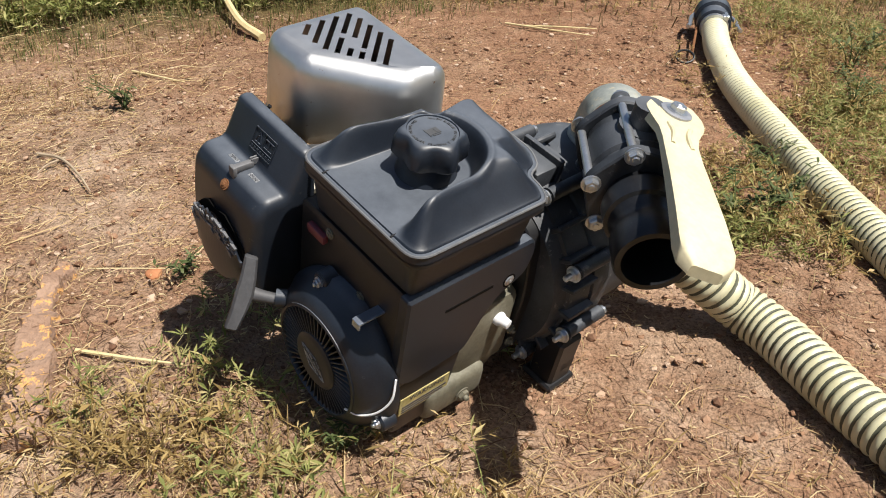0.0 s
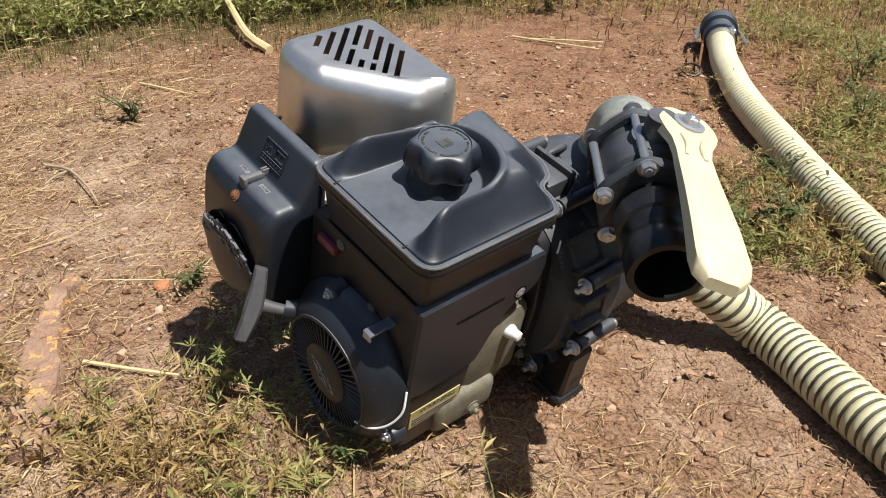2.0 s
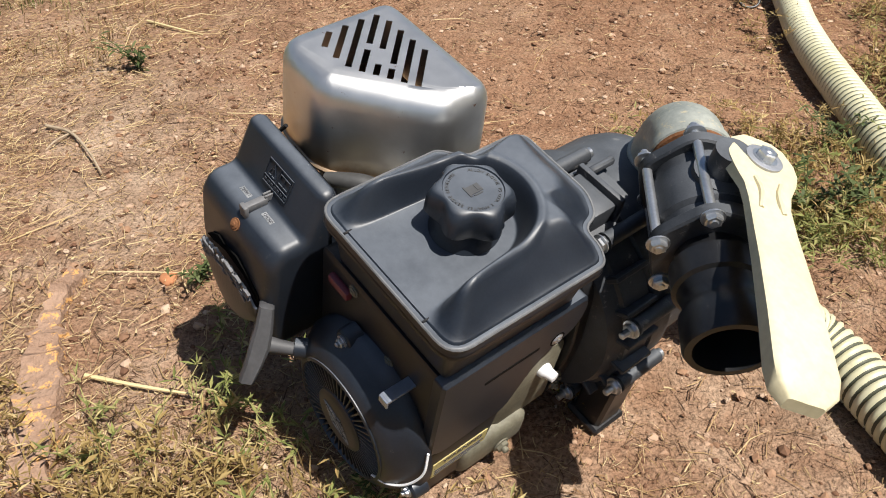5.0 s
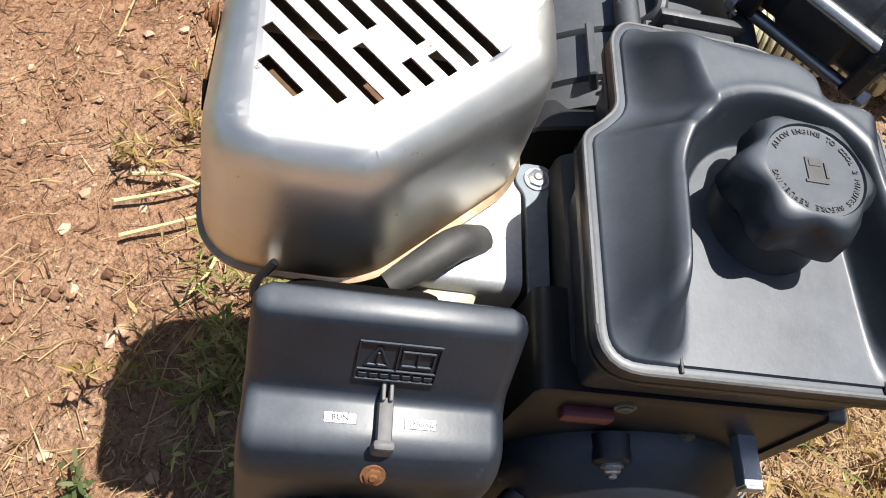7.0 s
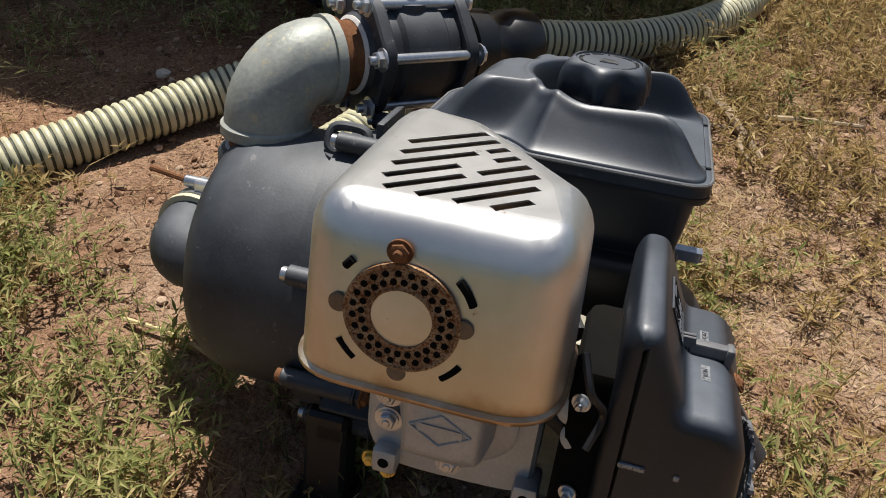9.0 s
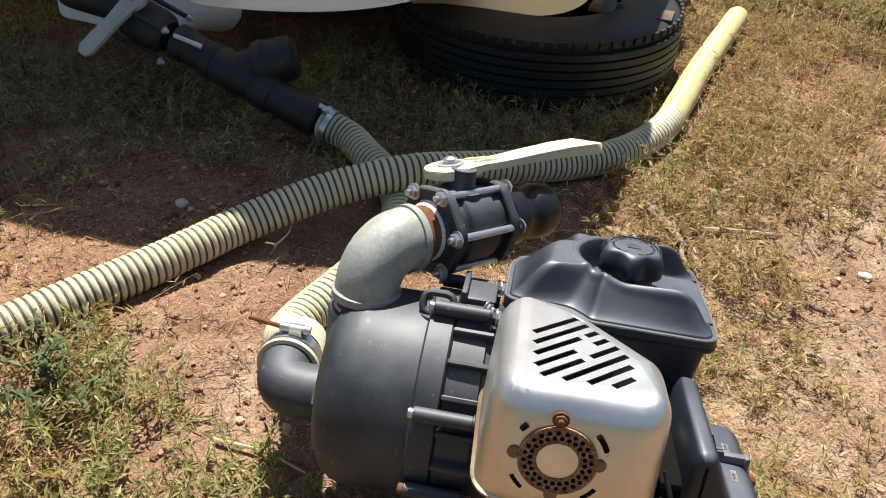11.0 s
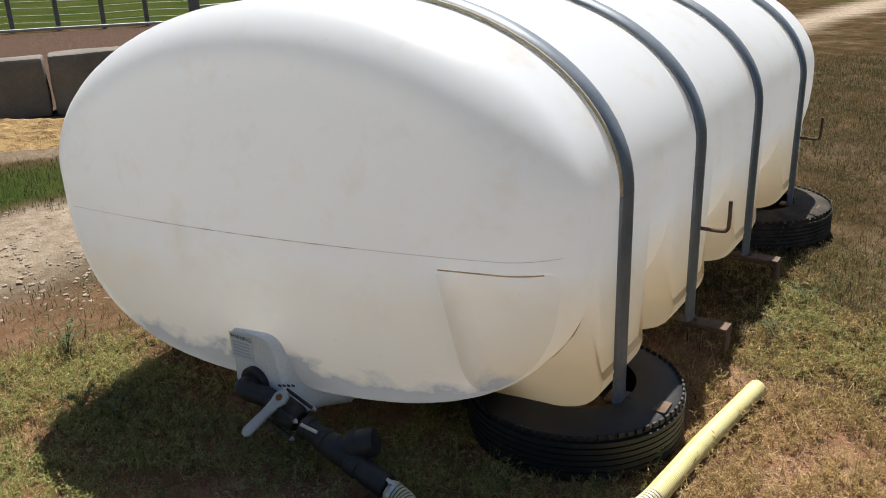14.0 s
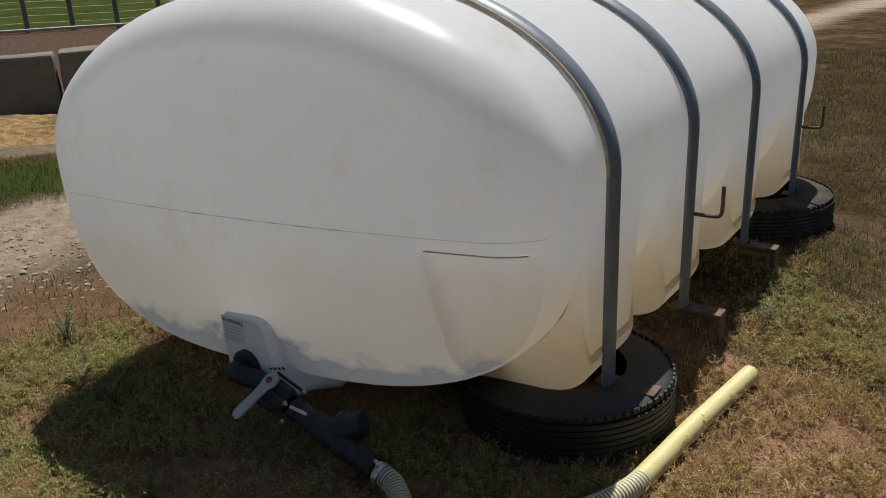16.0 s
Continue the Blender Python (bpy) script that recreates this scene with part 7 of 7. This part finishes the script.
blades("dead_stems", 95000, brown_amount, (-1.3, 2.0, -1.8, 2.4), 0.030, 0.0011, DEAD_STEM, "dead brown roots and stems matted on the earth", 39, lying=True)
blades("dry_grass", 130000, dry_amount, NEAR, 0.042, 0.0016, DRY_GRASS, "tufts of dry tan grass", 33, 1.3, clump=6)
blades("green_grass", 130000, green_amount, NEAR, 0.042, 0.0020, GREEN_GRASS, "short uneven green grass", 34, 1.3, clump=7)
leafy("leafy_weeds", 56000, lambda x, y: sprig_green(x, y) * (1 - upper_green(x, y)), (-1.2, 3.0, -2.4, 2.7), 0.070, GREEN_SPRIG, "low olive green leafy weeds", 41)
leafy("leafy_weeds", 22000, upper_green, (-2.6, 0.6, 0.9, 4.2), 0.15, UPPER_SPRIG, "taller leafy weeds at the yard's edge", 42, 22)
leafy("dry_weeds", 50000, sprig_dry, (-1.2, 3.0, -2.6, 2.7), 0.068, DRY_SPRIG, "dry tan leafy weeds and seed heads", 43, 14)
blades("dry_grass", 14000, upper_green, (-2.6, 0.6, 0.9, 4.2), 0.16, 0.0028, DRY_GRASS, "dry stalks standing in the weeds", 44, 1.2)

blades("green_grass", 9000, lambda x, y: 0.8 * blob(x, y, 1.05, -0.42, 0.22, 0.12) + 0.6 * blob(x, y, 1.45, -0.05, 0.25, 0.15) + 0.5 * blob(x, y, 2.0, 0.7, 0.35, 0.25) + 0.5 * blob(x, y, 1.25, -0.25, 0.12, 0.10), (0.7, 2.5, -0.8, 1.1), 0.10, 0.0026, GREEN_GRASS, "taller grass blades in the tank's shade", 45, 1.2, clump=6)
blades("dry_grass", 5000, lambda x, y: 0.9 * blob(x, y, 1.6, -1.95, 0.15, 0.25) + 0.5 * blob(x, y, 0.6, -1.0, 0.25, 0.3) + 0.5 * blob(x, y, 1.1, -1.5, 0.3, 0.3), (0.2, 2.0, -2.5, -0.5), 0.11, 0.0020, STRAW, "tufts of tall bleached grass", 46, 1.4, clump=9)


def clods():
    rng = np.random.default_rng(71)
    n = 26000
    x, y = rng.uniform(-1.0, 1.5, n), rng.uniform(-1.3, 2.0, n)
    bm = bmesh.new()
    bmesh.ops.create_icosphere(bm, subdivisions=1, radius=1)
    vs, fs = np.array([v.co[:] for v in bm.verts]), np.array([[v.index for v in f.verts] for f in bm.faces])
    bm.free()
    r = 0.0016 + 0.0065 * rng.random(n) ** 5
    p = vs[None] * rng.uniform(0.6, 1.35, (n, len(vs), 1)) * r[:, None, None] * np.array([1, 1, 0.65]) + np.stack([x, y, ground_z(x, y) + r * 0.3], -1)[:, None]
    f = fs[None] + (np.arange(n) * len(vs))[:, None, None]
    me = bpy.data.meshes.new("clods")
    me.from_pydata(p.reshape(-1, 3).tolist(), [], f.reshape(-1, 3).tolist())
    me.materials.append(blade_material("crumbled_earth", [(0.0, (0.12, 0.060, 0.036)), (0.6, (0.30, 0.175, 0.105)), (1.0, (0.50, 0.37, 0.27))], 0.95, 0.0))
    tagged(new("clods", me), "crumbs of dry red earth", "earth", kind="stuff")


clods()


def far_dry(x, y):
    m = soft(np.hypot(x - 0.8, y), 1.5, 2.4) * (0.15 + 1.2 * N1(x, y, 1.1)) * (0.3 + N2(x, y, 4.0)) * 0.8
    return np.clip(m * (1 - soft(x, 3.7, 4.2) * soft(y, -3, -1)) * (1 - 0.8 * soft(x, 2.6, 3.2) * soft(y, -0.2, 0.4)), 0, 1)


def far_green(x, y):
    strip = soft(x, 5.6, 6.0) * (1 - soft(x, 7.4, 7.9)) * soft(y, -4, -1)
    u, v = tank_uv(x, y)
    m = soft(np.hypot(x - 0.8, y), 1.5, 2.4) * np.clip(1.7 * N1(x, y, 0.9) - 0.5, 0, 1) * (0.3 + N2(x, y, 5.0)) * (1 - soft(x, 3.7, 4.2) * soft(y, -3, -1))
    return np.clip(m + strip + 0.7 * blob(u, v, 2.9, -0.1, 0.9, 0.4), 0, 1)


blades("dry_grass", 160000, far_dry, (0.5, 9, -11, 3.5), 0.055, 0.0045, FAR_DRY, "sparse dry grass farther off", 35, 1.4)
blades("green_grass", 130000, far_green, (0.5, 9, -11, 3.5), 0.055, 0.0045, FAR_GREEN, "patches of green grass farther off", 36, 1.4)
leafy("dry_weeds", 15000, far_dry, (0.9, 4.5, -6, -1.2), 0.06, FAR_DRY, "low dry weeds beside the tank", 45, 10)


def weed_mesh(seed, tall, spread, leaves):
    """Branching stems with narrow leaves, as two meshes."""
    rnd, rng = random.Random(seed), np.random.default_rng(seed)
    stems, vs, fs = [], [], []
    for k in range(7):
        a, r = rnd.uniform(0, 6.28), spread * rnd.uniform(0.3, 1)
        p = [Vector((0, 0, -0.004)), Vector((math.cos(a) * r * 0.3, math.sin(a) * r * 0.3, tall * 0.45)), Vector((math.cos(a) * r, math.sin(a) * r, tall * rnd.uniform(0.6, 1)))]
        line = smooth_path(p, 5)
        stems.append(tube(line, lambda i: 0.0016 * (1 - i / 14), 5))
        for j in range(leaves):
            q = line[rnd.randrange(1, len(line))]
            b, el, ln = rnd.uniform(0, 6.28), rnd.uniform(-0.1, 0.9), rnd.uniform(0.5, 1.2) * 0.022
            d = Vector((math.cos(b) * math.cos(el), math.sin(b) * math.cos(el), math.sin(el)))
            s = d.cross(Vector((0, 0, 1))).normalized()
            n0 = len(vs)
            for h, w in ((0, 0.0004), (0.3, 0.0026), (0.7, 0.0022)):
                c = q + d * (ln * h) - Vector((0, 0, 0.006 * h * h))
                vs += [c - s * w, c + s * w]
            vs.append(q + d * ln - Vector((0, 0, 0.007)))
            fs += [(n0, n0 + 1, n0 + 3, n0 + 2), (n0 + 2, n0 + 3, n0 + 5, n0 + 4), (n0 + 4, n0 + 5, n0 + 6)]
    me = bpy.data.meshes.new("foliage")
    me.from_pydata([tuple(v) for v in vs], [], fs)
    me.materials.append(WEED)
    return join_bm(*stems), me


WEEDS = []
for k, (tall, spread, leaves) in enumerate(((0.10, 0.10, 16), (0.14, 0.12, 18), (0.07, 0.07, 12))):
    stem, me = weed_mesh(50 + k, tall, spread, leaves)
    t = thing("weed", pose(0, 0, 0), "leafy green weed growing from the bare earth", "weed", "weeds in the yard")
    tagged(part("stem", stem, WEED, t), "thin stems", kind="stuff")
    fo = new("foliage", me)
    fo.parent = t
    WEEDS.append(t)
WEED_AT = [(0.80, 0.80, 1, 1.0), (0.83, 1.02, 0, 0.8), (1.24, 1.62, 1, 1.2), (1.2, 1.42, 0, 1.0), (-0.505, 1.18, 2, 1.1), (-0.175, 0.558, 2, 0.8), (0.124, 0.204, 0, 0.55), (0.48, 2.28, 1, 1.5), (1.13, 1.32, 1, 1.0), (0.73, 0.80, 0, 1.0), (2.93, 1.03, 1, 1.6), (2.4, 0.98, 0, 1.3), (1.48, 0.76, 1, 1.0), (1.37, 0.73, 0, 1.0), (2.2, 0.85, 1, 1.3), (0.46, 2.6, 1, 1.8), (-0.9, 2.0, 1, 1.6), (-0.6, 2.2, 1, 1.6), (1.75, -2.3, 1, 1.2), (1.57, -1.9, 0, 1.2)]
first = [True, True, True]
for k, (x, y, kind, size) in enumerate(WEED_AT):
    m = pose(x, y, at_ground(x, y), 0, 0, 71 * k) @ Matrix.Diagonal((size, size, size, 1))
    if first[kind]:
        WEEDS[kind].matrix_basis, first[kind] = m, False
    else:
        w = copy_thing(WEEDS[kind], m)
        w.matrix_basis = m


# sticks, bark and stones
def stick(pts, r, label, mat=None):
    t = thing("stick", pose(0, 0, 0), label, "stick", "sticks on the ground")
    line = smooth_path(pts, 6)
    part("twig", tube(line, lambda i: r * (1 - 0.6 * i / len(line)), 7), mat or worn_wood, t)


worn_wood = worn("bleached_wood", (0.28, 0.21, 0.14), (0.46, 0.37, 0.26), 0.9, 0, 30, 200, 0.3, 0.001)
stick([(0.66, -0.36, 0.012), (0.58, -0.345, 0.014), (0.50, -0.31, 0.012), (0.43, -0.28, 0.010)], 0.011, "bleached dead branch lying in the dry grass")
stick([(0.50, -0.31, 0.014), (0.47, -0.27, 0.018), (0.425, -0.255, 0.01)], 0.006, "forked end of a bleached branch")
stick([(0.66, -0.22, 0.010), (0.58, -0.24, 0.012), (0.55, -0.285, 0.010), (0.49, -0.335, 0.01)], 0.006, "thin crooked twig on bare earth")
stick([(0.52, -0.38, 0.010), (0.47, -0.44, 0.012), (0.42, -0.50, 0.01)], 0.007, "short bleached stick in dry grass")
stick([(0.92, 0.365, 0.0), (0.905, 0.36, 0.03), (0.89, 0.385, 0.055)], 0.003, "upright forked twig beside the hose")
stick([(0.905, 0.36, 0.03), (0.90, 0.335, 0.05), (0.91, 0.32, 0.06)], 0.0025, "upright forked twig beside the hose")
straw_pale = worn("pale_stalk", (0.55, 0.44, 0.22), (0.68, 0.56, 0.32), 0.8)
for pts in ([(-0.262, 0.358, 0.008), (-0.18, 0.345, 0.010), (-0.11, 0.34, 0.008)], [(0.56, 0.64, 0.010), (0.50, 0.595, 0.012), (0.435, 0.565, 0.01)], [(-0.58, 1.42, 0.008), (-0.50, 1.38, 0.012), (-0.43, 1.36, 0.008)], [(0.35, 1.95, 0.01), (0.48, 1.88, 0.016), (0.60, 1.86, 0.01)], [(0.40, 1.93, 0.01), (0.52, 1.90, 0.02), (0.62, 1.93, 0.01)]):
    stick(pts, 0.0032, "long pale straw stalk lying on the earth", straw_pale)
for pts in ([(0.02, 0.80, 0.008), (0.07, 0.765, 0.012), (0.135, 0.735, 0.008)], [(0.05, 0.82, 0.008), (0.085, 0.775, 0.014), (0.10, 0.72, 0.01)], [(0.0, 0.76, 0.008), (0.05, 0.73, 0.012), (0.11, 0.705, 0.008)], [(0.08, 0.69, 0.008), (0.04, 0.66, 0.012), (0.0, 0.655, 0.006)]):
    stick(pts, 0.0026, "long pale straw stalk beside the pump", straw_pale)
stick([(-0.325, 1.71, 0.012), (-0.41, 1.80, 0.03), (-0.51, 1.98, 0.07), (-0.61, 2.17, 0.10), (-0.70, 2.33, 0.13)], 0.013, "thick yellow dead stalk leaning in the weeds", straw_pale)
stick([(-0.59, 0.942, 0.008), (-0.531, 0.915, 0.014), (-0.474, 0.86, 0.012), (-0.429, 0.805, 0.006)], 0.0035, "thin curved twig on the bare earth")
stick([(-0.53, 0.93, 0.008), (-0.545, 0.89, 0.012), (-0.555, 0.865, 0.006)], 0.0025, "thin curved twig on the bare earth")


def bark_slab():
    rnd = random.Random(9)
    t = thing("bark_slab", pose(0, 0, 0), "long split slab of orange-brown bark on the earth", "bark")
    pts = [Vector((-0.356, 0.548, 0)), Vector((-0.353, 0.48, 0)), Vector((-0.334, 0.40, 0)), Vector((-0.297, 0.305, 0)), Vector((-0.268, 0.238, 0)), Vector((-0.250, 0.18, 0))]
    line = smooth_path(pts, 8)
    rings = []
    for i, p in enumerate(line):
        d = (line[min(i + 1, len(line) - 1)] - line[max(i - 1, 0)]).normalized()
        s = Vector((d.y, -d.x, 0))
        w = 0.030 * (0.65 + 0.5 * rnd.random()) * (0.30 if i in (0, len(line) - 1) else 0.55 if i < 14 else 1)
        h = 0.014 + 0.014 * rnd.random() * (1.4 if i < 14 else 0.6)
        rings.append([p + s * -w, p + s * -w * 0.8 + Vector((0, 0, h)), p + Vector((0, 0, h * (0.7 + 0.6 * rnd.random()))), p + s * w * 0.8 + Vector((0, 0, h)), p + s * w])
    m = worn("split_bark", (0.22, 0.135, 0.092), (0.38, 0.255, 0.18), 0.9, 0, 14, 120, 0.9, 0.006, ((0.58, 0.32, 0.12), 0.55))
    part("slab", rings_bm(rings), m, t, sharp=25)


bark_slab()


def stone(x, y, r, colour, label, seed):
    t = thing("stone", pose(x, y, at_ground(x, y) + r * 0.3, 0, 0, 40 * seed), label, "stone", "stones on the ground")
    bm = bmesh.new()
    bmesh.ops.create_icosphere(bm, subdivisions=3, radius=r)
    for v in bm.verts:
        v.co *= 1 + 0.45 * noise.noise(v.co / r * 0.9 + Vector((seed, 0, 0)))
        v.co.z *= 0.6
    part("rock", bm, colour, t, sharp=60)


PALE_STONE = worn("pale_stone", (0.50, 0.45, 0.38), (0.66, 0.60, 0.52), 0.9, 0, 60, 300)
CLAY_STONE = worn("red_clay_lump", (0.36, 0.15, 0.07), (0.48, 0.22, 0.11), 0.9, 0, 60, 300)
BROWN_STONE = worn("brown_clod", (0.24, 0.15, 0.09), (0.36, 0.24, 0.15), 0.95, 0, 60, 300)
stone(-0.223, 0.553, 0.013, CLAY_STONE, "small red clay lump on the bare earth", 1)
stone(0.240, -0.535, 0.012, PALE_STONE, "small white pebble on the path", 2)
stone(0.352, -0.681, 0.016, BROWN_STONE, "small brown clod on the path", 3)
stone(0.30, -0.66, 0.012, BROWN_STONE, "small brown clod on the path", 4)
stone(0.19, -0.45, 0.010, BROWN_STONE, "small brown clod on the path", 5)
stone(1.17, 0.43, 0.012, PALE_STONE, "pale scrap of stone in the tank's shade", 6)
stone(1.02, 0.50, 0.009, PALE_STONE, "pale scrap of stone in the tank's shade", 7)


def gravel():
    rng = np.random.default_rng(17)
    n = 1700
    x, y = rng.uniform(3.5, 5.9, n), rng.uniform(-0.5, 2.4, n)
    bm = bmesh.new()
    bmesh.ops.create_icosphere(bm, subdivisions=1, radius=1)
    vs, fs = np.array([v.co[:] for v in bm.verts]), np.array([[v.index for v in f.verts] for f in bm.faces])
    bm.free()
    r = 0.006 + 0.016 * rng.random(n) ** 2
    jit = rng.uniform(0.7, 1.3, (n, len(vs), 1))
    p = vs[None] * jit * r[:, None, None] * np.array([1, 1, 0.55]) + np.stack([x, y, 0 * x], -1)[:, None]
    f = fs[None] + (np.arange(n) * len(vs))[:, None, None]
    me = bpy.data.meshes.new("gravel")
    me.from_pydata(p.reshape(-1, 3).tolist(), [], f.reshape(-1, 3).tolist())
    me.materials.append(worn("tan_gravel", (0.20, 0.155, 0.115), (0.38, 0.32, 0.25), 0.9, 0, 9, 100))
    tagged(new("gravel", me), "pale limestone gravel beside the tank", "gravel", kind="stuff")


gravel()
